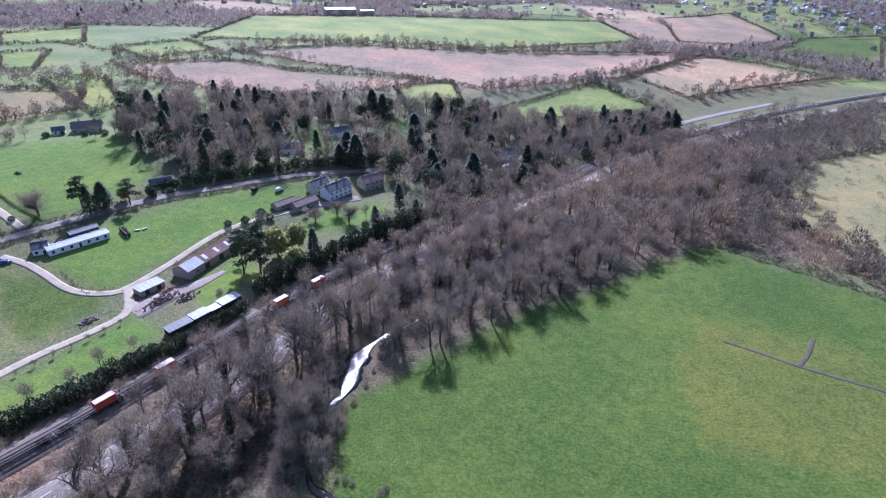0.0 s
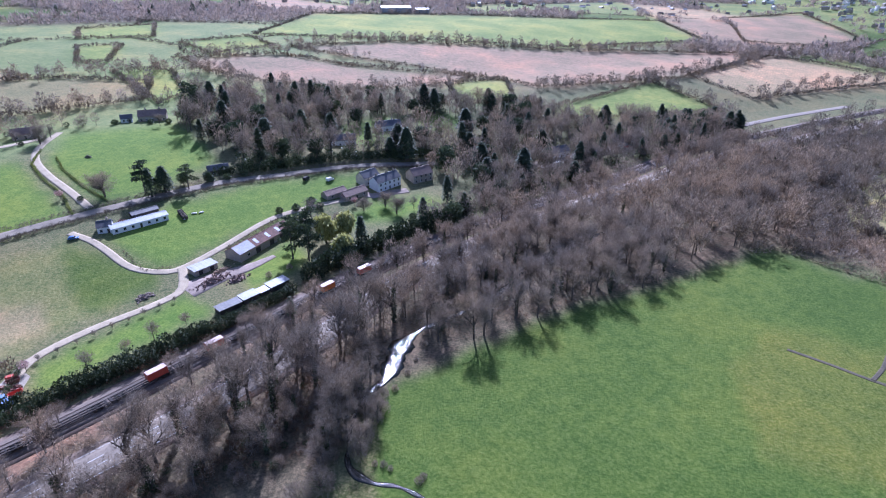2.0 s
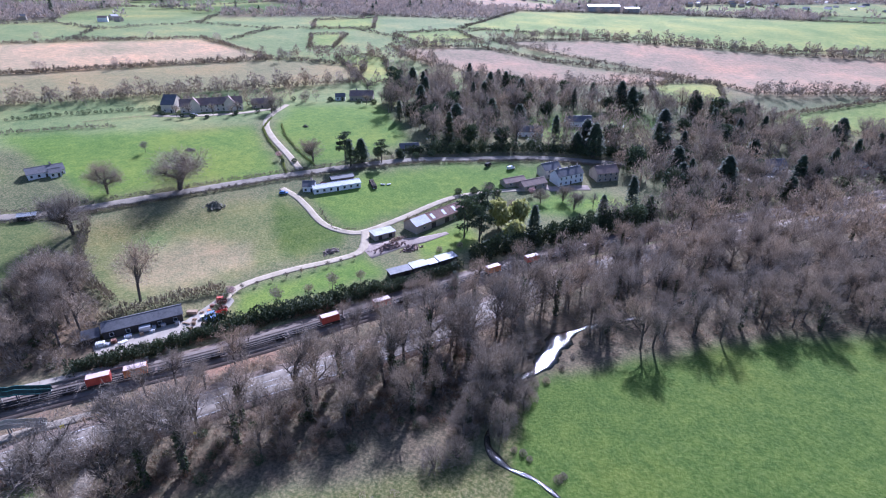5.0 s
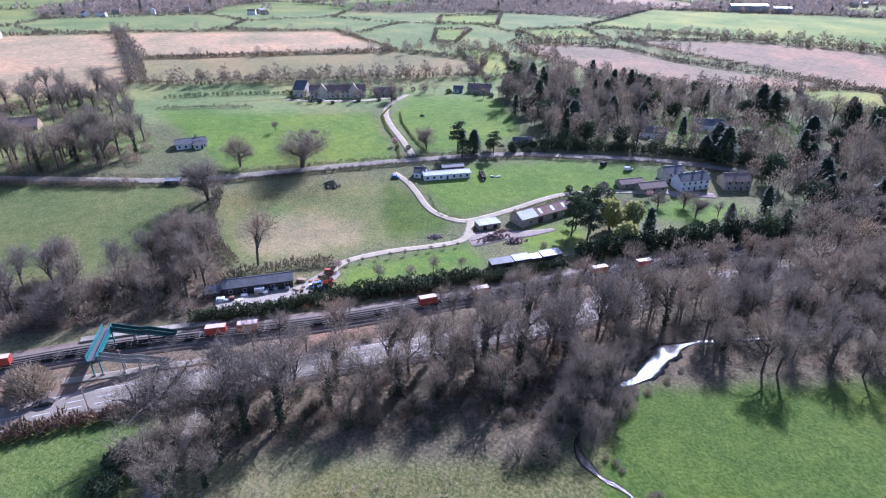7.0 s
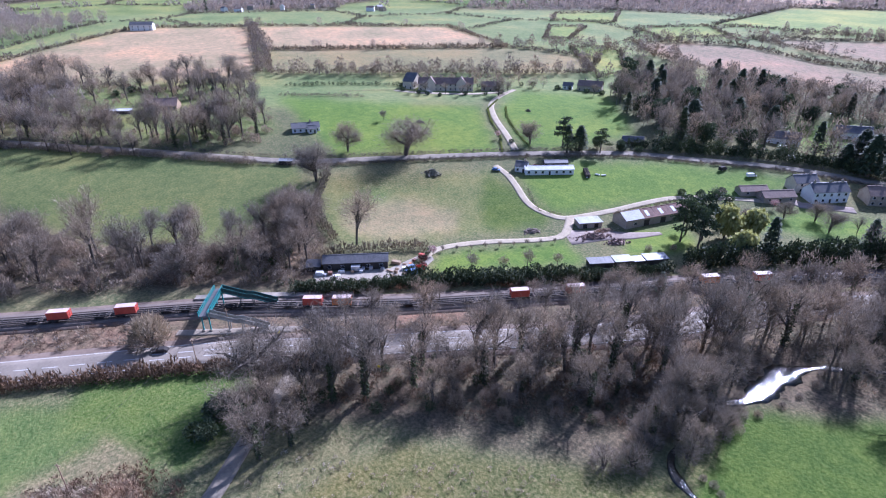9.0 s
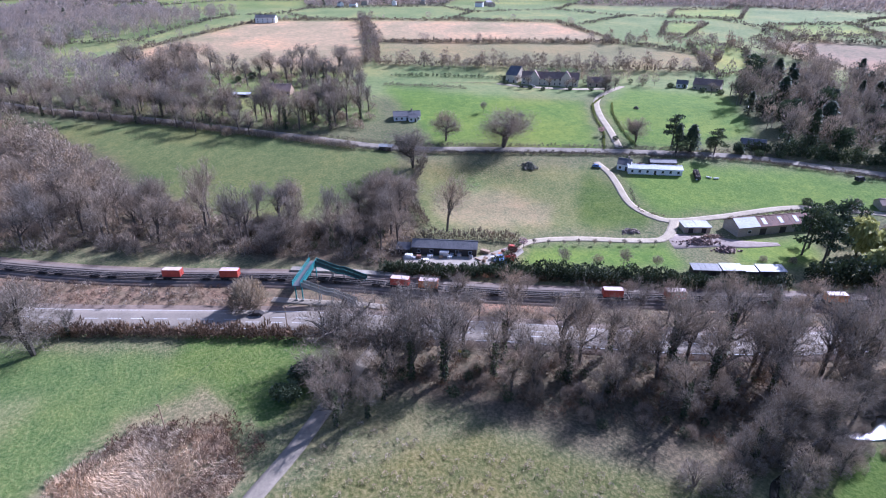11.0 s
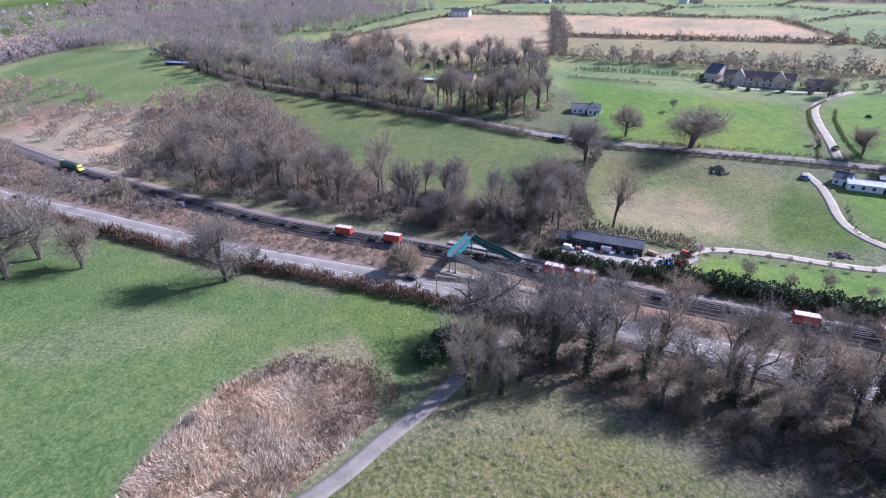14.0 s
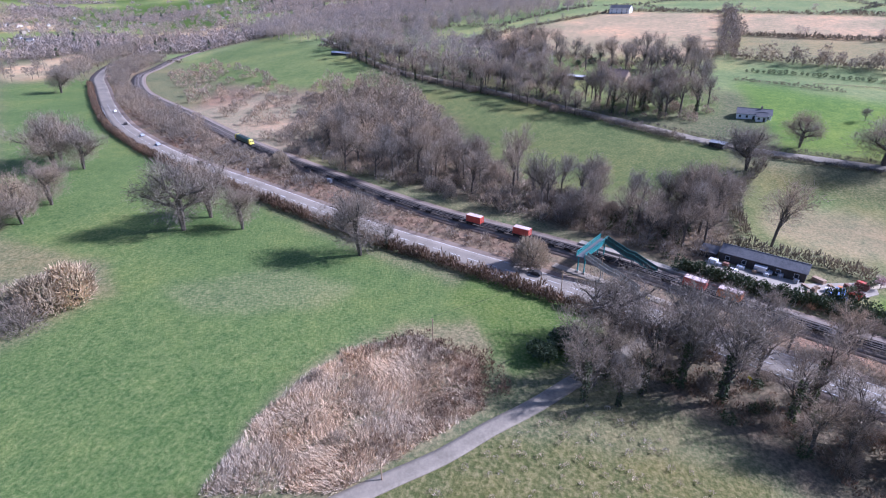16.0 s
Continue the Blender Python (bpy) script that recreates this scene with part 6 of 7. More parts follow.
# station platform remains and the approach path below the bridge
ribbon("trackside_path", [(-158, 27), (-150, 38), (-143, 48), (-136, 57)], 3.0, M_LANE, 0.2, label="short pale path below the footbridge", category="path")
V, F = [], []
ob = thing("platform", pose(0, 0, 0), "narrow disused railway platform edge", "platform")
sp0 = nearest_s(-166, 42)
for s in np.arange(sp0 - 6, sp0 + 46, 4.0):
    x, y, h = along(s, 6.0)
    b = part("platform_slab", box(-1.98, 1.98, -1.3, 1.3, -0.4, 0.9, bev=0.03), M_CONCRETE, ob)
    b.matrix_local = pose(x, y, tz(x, y), 0, 0, math.degrees(h))

ob = thing("timber_frame", pose(-133.5, 55.5, tz(-133.5, 55.5), 0, 0, 50), "weathered pale timber gate frame beside the road", "gate")
for x in (-1.3, 1.3):
    part("post", box(x - 0.12, x + 0.12, -0.12, 0.12, -0.4, 2.6, bev=0.02), M_TIMBER, ob)
part("top_rail", box(-1.42, 1.42, -0.1, 0.1, 1.5, 1.72, bev=0.02), M_TIMBER, ob)
part("lower_rail", box(-1.18, 1.18, -0.06, 0.06, 0.6, 0.75, bev=0.02), M_TIMBER, ob)

# ---- road markings, poles, signs ----
rarc = np.concatenate([[0], np.cumsum(np.linalg.norm(np.diff(road_line, axis=0), axis=1))])


def on_road(s, off=0.0):
    x, y = np.interp(s, rarc, road_line[:, 0]), np.interp(s, rarc, road_line[:, 1])
    x2, y2 = np.interp(s + 1, rarc, road_line[:, 0]), np.interp(s + 1, rarc, road_line[:, 1])
    h = math.atan2(y2 - y, x2 - x)
    return x - math.sin(h) * off, y + math.cos(h) * off, h


def road_s(x, y):
    return float(rarc[np.argmin(np.hypot(road_line[:, 0] - x, road_line[:, 1] - y))])


dash_me = bpy.data.meshes.new("dash")
bm = box(-2.0, 2.0, -0.09, 0.09, 0, 0.012)
bm.to_mesh(dash_me)
bm.free()
dash_me.materials.append(M_PAINT)
lines = thing("road_markings", pose(0, 0, 0), "worn white dashed centre line on the road", "road marking", kind="structure")
sa, sb = road_s(-400, -287), road_s(-20, 222)
for s in np.arange(sa, sb, 7.0):
    for off in ((0.0,) if not (road_s(-150, 18) < s < road_s(-90, 105)) else (-1.3, 1.3)):
        x, y, h = on_road(s, off)
        o = new("dash", dash_me)
        o.parent = lines
        o.matrix_local = pose(x, y, tz(x, y) + 0.19, 0, 0, math.degrees(h))
for off in (-4.6, 4.6):
    V, F = [], []
    for s in np.arange(sa, sb, 4.0):
        x, y, h = on_road(s, off)
        for u in (-0.07, 0.07):
            V.append((x - math.sin(h) * u, y + math.cos(h) * u, tz(x, y) + 0.165))
    F = [(2 * i, 2 * i + 2, 2 * i + 3, 2 * i + 1) for i in range(len(V) // 2 - 1)]
    mesh_ob("edge_line", V, F, M_PAINT, lines)


def pole(x, y, h=8.5, arm=True):
    ob = thing("telegraph_pole", pose(x, y, tz(x, y), 0, 0, 40), "slim weathered wooden telegraph pole", "pole", "telegraph poles")
    part("post", tube((0, 0, -0.5), (0, 0, h), 0.14, 0.1, 8), M_TIMBER, ob)
    if arm:
        part("crossarm", box(-0.7, 0.7, -0.06, 0.06, h - 0.6, h - 0.45), M_TIMBER, ob)
    return ob


pole(-139, 27)
pole(-150, 40, 7.5)
pole(-113, -7, 8)
pole(-72, -12, 5.5)
for (x0, y0, h0), (x1, y1, h1) in (((-139, 27, 8.2), (-150, 40, 7.2)), ((-139, 27, 8.2), (-113, -7, 7.7))):
    pts = [(x0 + (x1 - x0) * u, y0 + (y1 - y0) * u, h0 + (h1 - h0) * u - 3.0 * u * (1 - u)) for u in np.linspace(0, 1, 9)]
    bm = bmesh.new()
    for a, b in zip(pts[:-1], pts[1:]):
        tube(a, b, 0.03, n=4, bm=bm)
    tagged(part("overhead_wire", bm, M_BLACK), "thin sagging black overhead wire between poles", "wire")


def road_sign(x, y, turn, w, h, mat, label):
    ob = thing("road_sign", pose(x, y, tz(x, y), 0, 0, turn), label, "road sign")
    for k in (-w / 3, w / 3):
        part("post", tube((k, 0.06, -0.4), (k, 0.06, 1.6 + h), 0.05), M_SILVER, ob)
    part("sign_plate", box(-w / 2, w / 2, -0.03, 0.03, 1.6, 1.6 + h, bev=0.01), mat, ob)


road_sign(-239, -107, 60, 1.6, 2.2, M_WHITE, "white rectangular road sign on two posts")
road_sign(-136, 50, 60, 1.0, 1.0, M_YELLOW, "yellow square road sign on two posts")
road_sign(-104, 64, 40, 0.9, 0.7, M_YELLOW, "small yellow road sign on two posts")

# ---- vehicles ----
def car(mat, label, m, van=False):
    ob = thing("van" if van else "car", m, label, "van" if van else "car", "vehicles")
    L, W, H = (5.0, 1.95, 2.1) if van else (4.3, 1.75, 1.45)
    if van:
        low = [(-L / 2, 0.35), (L / 2, 0.35), (L / 2, 1.0), (L / 2 - 0.9, 1.15), (L / 2 - 1.6, 2.05), (-L / 2, 2.05)]
        cab = [(L / 2 - 1.55, 1.25), (L / 2 - 0.98, 1.25), (L / 2 - 1.5, 1.95), (L / 2 - 1.9, 1.95)]
    else:
        low = [(-L / 2, 0.3), (L / 2, 0.3), (L / 2, 0.72), (L / 2 - 1.1, 0.9), (L / 2 - 1.85, 1.42), (-L / 2 + 0.85, 1.45), (-L / 2 + 0.15, 0.95), (-L / 2, 0.85)]
        cab = [(-L / 2 + 0.35, 0.95), (L / 2 - 1.25, 0.95), (L / 2 - 1.9, 1.36), (-L / 2 + 0.95, 1.38)]
    bm = prism(low, -W / 2, W / 2)
    bmesh.ops.bevel(bm, geom=bm.edges[:], offset=0.07, segments=1, affect="EDGES")
    part("body", bm, mat, ob)
    part("side_window", prism(cab, -W / 2 - 0.012, W / 2 + 0.012), M_GLASS, ob)
    if not van:
        bm = bmesh.new()
        vs_ = [bm.verts.new(v) for v in ((L / 2 - 1.14, -W / 2 + 0.12, 0.96), (L / 2 - 1.14, W / 2 - 0.12, 0.96), (L / 2 - 1.8, W / 2 - 0.2, 1.42), (L / 2 - 1.8, -W / 2 + 0.2, 1.42))]
        bm.faces.new(vs_)
        part("windscreen", bm, M_GLASS, ob)
    for x in (-L / 2 + 0.8, L / 2 - 0.85):
        for y in (-W / 2 + 0.08, W / 2 - 0.08):
            w_ = part("wheel", tube((x, y - 0.1, 0.32), (x, y + 0.1, 0.32), 0.32, n=10), M_RUBBER, ob)
            part("rim", tube((x, y - 0.11, 0.32), (x, y + 0.11, 0.32), 0.19, n=8), M_SILVER, w_)
    for y in (-W / 2 + 0.35, W / 2 - 0.35):
        part("headlight", box(L / 2 - 0.08, L / 2 + 0.01, y - 0.18, y + 0.18, 0.55, 0.7), M_WHITE, ob)
    return ob


def parked(x, y, turn):
    return pose(x, y, tz(x, y) + 0.16, 0, 0, turn)


for x, y, mat, lab in ((-146, 17, M_BLACK, "dark car driving on the main road"), (-255, -140, M_BLACK, "dark car driving on the main road"), (-289, -184, M_SILVER, "silver car driving on the main road"), (-307, -206, M_SILVER, "silver car driving on the main road"), (-336, -235, M_BLACK, "black car driving on the main road"), (-373, -268, M_WHITE, "white car driving on the main road")):
    s = road_s(x, y)
    x, y, h = on_road(s, 2.3)
    car(mat, lab, parked(x, y, math.degrees(h) + 180))
car(M_BLUE, "blue car parked on the stony farm track", parked(-191, 195, 30))
car(M_WHITE, "white van parked at the end of the lawn", parked(-104, 292, 60), True)
car(M_BLACK, "dark van parked beside the lawn", parked(-117, 288, 80), True)
car(M_SILVER, "silver van parked in front of the yard shed", parked(-157, 90, 55), True)
car(M_SILVER, "pale car parked by the manor", parked(-322, 255, 40))
car(M_BLUE, "blue car parked in the tree-lined car park", parked(58, 393, 20))

# ---- buildings ----
def frame_at(a, b, drop=0.0):
    """A pose whose x runs from a to b along a wall's foot; y points away from the valley."""
    x, y = (a[0] + b[0]) / 2, (a[1] + b[1]) / 2
    return pose(x, y, min(tz(*a), tz(*b), tz(x, y)) - drop, 0, 0, math.degrees(math.atan2(b[1] - a[1], b[0] - a[0])))


def slope_roof(L, y0, y1, z0, z1, x0, mat, ob, seams=0, seam_mat=None):
    bm = bmesh.new()
    vs_ = [bm.verts.new(v) for v in ((x0, y0, z0), (x0 + L, y0, z0), (x0 + L, y1, z1), (x0, y1, z1))]
    f = bm.faces.new(vs_)
    ex = bmesh.ops.extrude_face_region(bm, geom=[f])
    bmesh.ops.translate(bm, vec=(0, 0, 0.14), verts=[v for v in ex["geom"] if isinstance(v, bmesh.types.BMVert)])
    bmesh.ops.recalc_face_normals(bm, faces=bm.faces)
    r = part("roof", bm, mat, ob)
    for k in range(seams):
        x = x0 + L * (k + 0.5) / seams
        bm = bmesh.new()
        q = [bm.verts.new(v) for v in ((x - 0.05, y0, z0 + 0.14), (x + 0.05, y0, z0 + 0.14), (x + 0.05, y1, z1 + 0.14), (x - 0.05, y1, z1 + 0.14))]
        f = bm.faces.new(q)
        ex = bmesh.ops.extrude_face_region(bm, geom=[f])
        bmesh.ops.translate(bm, vec=(0, 0, 0.06), verts=[v for v in ex["geom"] if isinstance(v, bmesh.types.BMVert)])
        bmesh.ops.recalc_face_normals(bm, faces=bm.faces)
        part("roof_seam", bm, seam_mat or mat, r)
    return r


def window(parent, x, y, z, w, h, face=-1, mat=None):
    fr = part("window", box(x - w / 2 - 0.08, x + w / 2 + 0.08, y - 0.05, y + 0.05, z - 0.08, z + h + 0.08), mat or M_WHITE, parent)
    part("pane", box(x - w / 2, x + w / 2, y + face * 0.04 - 0.03, y + face * 0.04 + 0.03, z, z + h), M_GLASS, fr)
    part("sill", box(x - w / 2 - 0.15, x + w / 2 + 0.15, y + face * 0.12 - 0.06, y + face * 0.12 + 0.06, z - 0.16, z - 0.08), mat or M_STONE, fr)


def chimney(parent, x, y, z0, z1, mat=None):
    c_ = part("chimney", box(x - 0.45, x + 0.45, y - 0.35, y + 0.35, z0, z1), mat or M_STONE, parent)
    for k in (-0.2, 0.2):
        part("chimney_pot", tube((x + k, y, z1), (x + k, y, z1 + 0.5), 0.13, 0.11, 8), M_TILE, c_)


def gable(name, a, b, depth, eave, ridge, wall, roof, label, category="building", over=0.35, wins=0, storeys=1, door=True, seams=0, chims=(), parent=None, m=None, L=None):
    """A gabled building on the wall line a to b."""
    L = L or math.dist(a, b)
    if parent is None:
        ob = thing(name, frame_at(a, b), label, category)
    else:
        ob = new(name)
        ob.parent, ob.matrix_local = parent, m
    bm = prism([(0, -1.5), (depth, -1.5), (depth, eave), (depth / 2, ridge), (0, eave)], -L / 2, L / 2)
    bmesh.ops.rotate(bm, cent=(0, 0, 0), matrix=Matrix.Rotation(radians(90), 3, "Z"), verts=bm.verts)
    bmesh.ops.scale(bm, vec=(-1, 1, 1), verts=bm.verts)
    bmesh.ops.recalc_face_normals(bm, faces=bm.faces)
    part("wall", bm, wall, ob)
    sl = (ridge - eave) / (depth / 2)
    slope_roof(L + 2 * over, -over, depth / 2, eave - sl * over + 0.03, ridge + 0.03, -L / 2 - over, roof, ob, seams)
    slope_roof(L + 2 * over, depth + over, depth / 2, eave - sl * over + 0.03, ridge + 0.03, -L / 2 - over, roof, ob, seams)
    part("ridge_cap", box(-L / 2 - over, L / 2 + over, depth / 2 - 0.15, depth / 2 + 0.15, ridge + 0.1, ridge + 0.26), roof, ob)
    for k in range(wins):
        x = -L / 2 + L * (k + 0.5) / wins
        for st in range(storeys):
            if door and st == 0 and k == wins // 2:
                d = part("door", box(x - 0.5, x + 0.5, -0.06, 0.02, 0, 2.05), M_DARKWOOD, ob)
                part("door_frame", box(x - 0.6, x + 0.6, -0.04, 0.015, 2.05, 2.2), M_WHITE, d)
            else:
                window(ob, x, -0.01, 0.9 + 2.7 * st, 1.1, 1.2)
    for cx in chims:
        chimney(ob, cx, depth / 2, ridge - 1.0, ridge + 1.3)
    return ob


# stone barn: rusty sheets with pale patches, the near end re-roofed in grey
ob = gable("barn", (-114.8, 197.5), (-104.2, 230), 9, 3.8, 6.2, M_STONE, M_RUST, "long stone barn with a rusty corrugated roof", "barn", seams=18)
LB = math.dist((-114.8, 197.5), (-104.2, 230))
sl = 2.4 / 4.5
def patch(x0, x1, u0, u1, mat):
    y0, y1 = 4.5 * u0, 4.5 * u1
    slope_roof(x1 - x0, y0, y1, 3.8 + sl * y0 + 0.12, 3.8 + sl * y1 + 0.12, x0, mat, ob)
patch(-LB / 2 - 0.3, -LB / 2 + 9.5, -0.06, 0.99, M_GREYROOF)
for x0 in (-LB / 2 + 11.5, -LB / 2 + 19, -LB / 2 + 26):
    patch(x0, x0 + 1.6, 0.15, 0.75, M_WHITEROOF)
for x0 in (-6.0, 3.0, 10.0):
    d = part("door", box(x0 - 1.4, x0 + 1.4, -0.08, 0.0, 0, 2.9), M_DARKWOOD, ob)
    part("door_frame", box(x0 - 1.6, x0 + 1.6, -0.06, 0.01, 2.9, 3.15), M_TIMBER, d)
window(ob, -LB / 2 + 5, -0.01, 1.4, 1.4, 1.0)
# white farm building with its gabled end block
gable("farm_building", (-178, 203), (-163, 223), 6.5, 2.8, 3.9, M_WHITE, M_WHITEROOF, "long low white farm building with pale sheet roof", "farm building", wins=7, seams=14)
gable("farm_office", (-184.5, 202), (-179.5, 205), 6.5, 3.2, 5.2, M_WHITE, M_SLATE, "white gabled block at the end of the farm building", "farm building", wins=2, chims=(1.5,))
gable("farm_store", (-178, 218), (-171, 228), 4.5, 2.3, 3.2, M_DARKWOOD, M_SLATE, "low dark store behind the farm building", "shed")


def flat_shed(name, a, b, depth, h, wall, roof, label, fall=0.4, openings=0):
    L = math.dist(a, b)
    ob = thing(name, frame_at(a, b), label, "shed")
    bm = prism([(0, -0.8), (depth, -0.8), (depth, h), (0, h - fall)], -L / 2, L / 2)
    bmesh.ops.rotate(bm, cent=(0, 0, 0), matrix=Matrix.Rotation(radians(90), 3, "Z"), verts=bm.verts)
    bmesh.ops.scale(bm, vec=(-1, 1, 1), verts=bm.verts)
    bmesh.ops.recalc_face_normals(bm, faces=bm.faces)
    part("wall", bm, wall, ob)
    slope_roof(L + 0.6, -0.4, depth + 0.3, h - fall, h + 0.05, -L / 2 - 0.3, roof, ob, int(L / 1.8))
    for k in range(openings):
        x = -L / 2 + L * (k + 0.5) / openings
        part("door", box(x - 0.9, x + 0.9, -0.06, 0.0, 0, 2.0), M_BLACK, ob)
    return ob


flat_shed("shed", (-127.8, 182.6), (-122.6, 191.6), 5.6, 2.8, M_STONE, M_GREYROOF, "small block shed with flat grey roof", 0.3, 2)
# the first shed is roofless: its dark sheet stands for the shaded inside
flat_shed("rail_shed", (-103.5, 157), (-98.5, 164.5), 3.8, 2.5, M_DARKWOOD, M_SLATE, "dark shed above the railway, a dark sheet for its shaded open top", 0.4, 2)
flat_shed("rail_shed", (-98.0, 165.3), (-94.5, 171), 4.0, 2.7, M_DARKWOOD, M_GREYROOF, "dark shed with pale flat roof above the railway", 0.4, 1)
flat_shed("rail_shed", (-94.0, 171.6), (-92, 174.8), 3.2, 2.4, M_DARKWOOD, M_WHITE, "small shed with white flat roof above the railway", 0.3, 1)
flat_shed("rail_shed", (-91.4, 175.6), (-87, 183), 4.0, 2.7, M_DARKWOOD, M_GREYROOF, "dark shed with pale flat roof above the railway", 0.4, 2)
# yard
ob = gable("yard_shed", (-165, 80), (-151.5, 99.5), 7, 3.0, 4.6, M_DARKWOOD, M_SLATE, "long dark timber shed beside a yard", "shed", wins=5, seams=12)
flat_shed("lean_to", (-168, 75), (-165.5, 79), 5, 2.4, M_DARKWOOD, M_SLATE, "dark lean-to at the end of the yard shed", 0.4, 1)
V = [(-165, 76), (-156, 72), (-147, 85), (-140, 103), (-146, 117), (-153, 120), (-151, 100), (-163, 80)]
bm = bmesh.new()
f = bm.faces.new([bm.verts.new((x, y, tz(x, y) + 0.12)) for x, y in V])
ex = bmesh.ops.extrude_face_region(bm, geom=[f])
bmesh.ops.translate(bm, vec=(0, 0, -0.6), verts=[v for v in ex["geom"] if isinstance(v, bmesh.types.BMVert)])
bmesh.ops.recalc_face_normals(bm, faces=bm.faces)
tagged(part("yard_surface", bm, M_CONCRETE), "pale dusty concrete yard", "yard", kind="structure")


def heap(name, x, y, w, d, h, mat, label, category, n=40, size=0.5, turn=0.0, lumps=True):
    """A pile of uneven lumps on a low mound."""
    bm = bmesh.new()
    if lumps:
        nr, na = 6, 18
        rings = []
        for i in range(nr + 1):
            q = i / nr
            rings.append([bm.verts.new((w * 0.55 * q * math.cos(2 * math.pi * k / na) * (1 + 0.18 * noise.noise((k * 1.7, x, 0))), d * 0.55 * q * math.sin(2 * math.pi * k / na) * (1 + 0.18 * noise.noise((k * 1.7, y, 3))), 0.75 * h * (1 - q * q) * (1 + 0.5 * noise.noise((i * 0.9, k * 0.8, x))) - 0.15)) for k in range(na)])
        for i in range(nr):
            for k in range(na):
                bm.faces.new((rings[i][k], rings[i + 1][k], rings[i + 1][(k + 1) % na], rings[i][(k + 1) % na]))
    for _ in range(n):
        u, v = rng.normal(0, 0.3), rng.normal(0, 0.3)
        z = max(0.0, h * (1 - (u * u + v * v) * 3.2))
        r = bmesh.ops.create_cube(bm, size=size * rng.uniform(0.5, 1.5))
        mt = pose(u * w, v * d, z * rng.uniform(0.4, 1.0), rng.uniform(0, 90), rng.uniform(0, 90), rng.uniform(0, 90)) @ Matrix.Diagonal((rng.uniform(0.6, 2.2), rng.uniform(0.5, 1), rng.uniform(0.3, 0.9), 1))
        bmesh.ops.transform(bm, matrix=mt, verts=r["verts"])
    o = part(name, bm, mat)
    o.matrix_world = pose(x, y, tz(x, y) + 0.1, 0, 0, turn)
    return tagged(o, label, category, kind="stuff")


def pallet_stack(x, y, turn, n, mat, label):
    ob = thing("pallet_stack", pose(x, y, tz(x, y) + 0.12, 0, 0, turn), label, "pallets")
    for k in range(n):
        bm = bmesh.new()
        for j in range(5):
            box(-0.6, 0.6, -0.5 + 0.22 * j, -0.36 + 0.22 * j, 0.15 * k + 0.11, 0.15 * k + 0.14, bm)
        for j in (-0.55, 0, 0.55):
            box(j - 0.05, j + 0.05, -0.5, 0.52, 0.15 * k, 0.15 * k + 0.11, bm)
        part("pallet", bm, mat, ob)


def skip(x, y, turn, mat, label):
    ob = thing("skip", pose(x, y, tz(x, y) + 0.12, 0, 0, turn), label, "skip")
    bm = prism([(-1.3, 0.1), (1.3, 0.1), (1.9, 1.4), (1.75, 1.4), (1.2, 0.25), (-1.2, 0.25), (-1.75, 1.4), (-1.9, 1.4)], -0.85, 0.85)
    part("tub", bm, mat, ob)
    for y_ in (-0.85, 0.85):
        part("side_plate", prism([(-1.3, 0.1), (1.3, 0.1), (1.9, 1.4), (-1.9, 1.4)], y_ - 0.04, y_ + 0.04), mat, ob)


def crate(x, y, turn, s, mat, label):
    ob = thing("crate", pose(x, y, tz(x, y) + 0.12, 0, 0, turn), label, "crate")
    part("crate_body", box(-s[0] / 2, s[0] / 2, -s[1] / 2, s[1] / 2, 0, s[2], bev=0.04), mat, ob)
    for k in (-0.3, 0.3):
        part("batten", box(s[0] * k - 0.06, s[0] * k + 0.06, -s[1] / 2 - 0.03, s[1] / 2 + 0.03, 0, s[2] + 0.03), M_TIMBER, ob)


for x, y, t_, n in ((-145, 97, 20, 6), (-146.5, 99.5, 30, 8), (-148.5, 101.5, 10, 4), (-143.5, 101, 50, 5), (-150, 106, 15, 3)):
    pallet_stack(x, y, t_, n, M_TIMBER, "stack of raw timber pallets in the yard")
skip(-143, 108.5, 60, M_REDBOX, "rusty red skip in the yard corner")
skip(-148.5, 113.5, 60, M_RUST, "rusty brown skip in the yard corner")
for x, y, t_, s_, mat, lab in ((-142.5, 104.5, 60, (3.2, 2.2, 1.6), M_TARP, "load under a blue tarpaulin in the yard"), (-144.8, 105.5, 55, (2.4, 2.0, 1.9), M_TARP, "load under a blue tarpaulin in the yard"), (-146.6, 103.6, 55, (2.0, 1.4, 1.1), M_WHITE, "white wrapped crate in the yard"), (-163, 77.5, 50, (2.6, 1.8, 1.3), M_WHITE, "white wrapped crate beside the shed"), (-160.8, 80.5, 55, (1.6, 1.4, 1.2), M_RUST, "rusty metal crate beside the shed"), (-159.5, 84.5, 55, (2.2, 1.2, 0.9), M_WHITE, "white plastic crate before the shed"), (-154.5, 94, 60, (1.4, 1.2, 1.2), M_SILVER, "grey metal crate before the shed"), (-152.5, 104, 30, (3.5, 1.6, 1.1), M_TIMBER, "long timber crate in the yard")):
    crate(x, y, t_, s_, mat, lab)
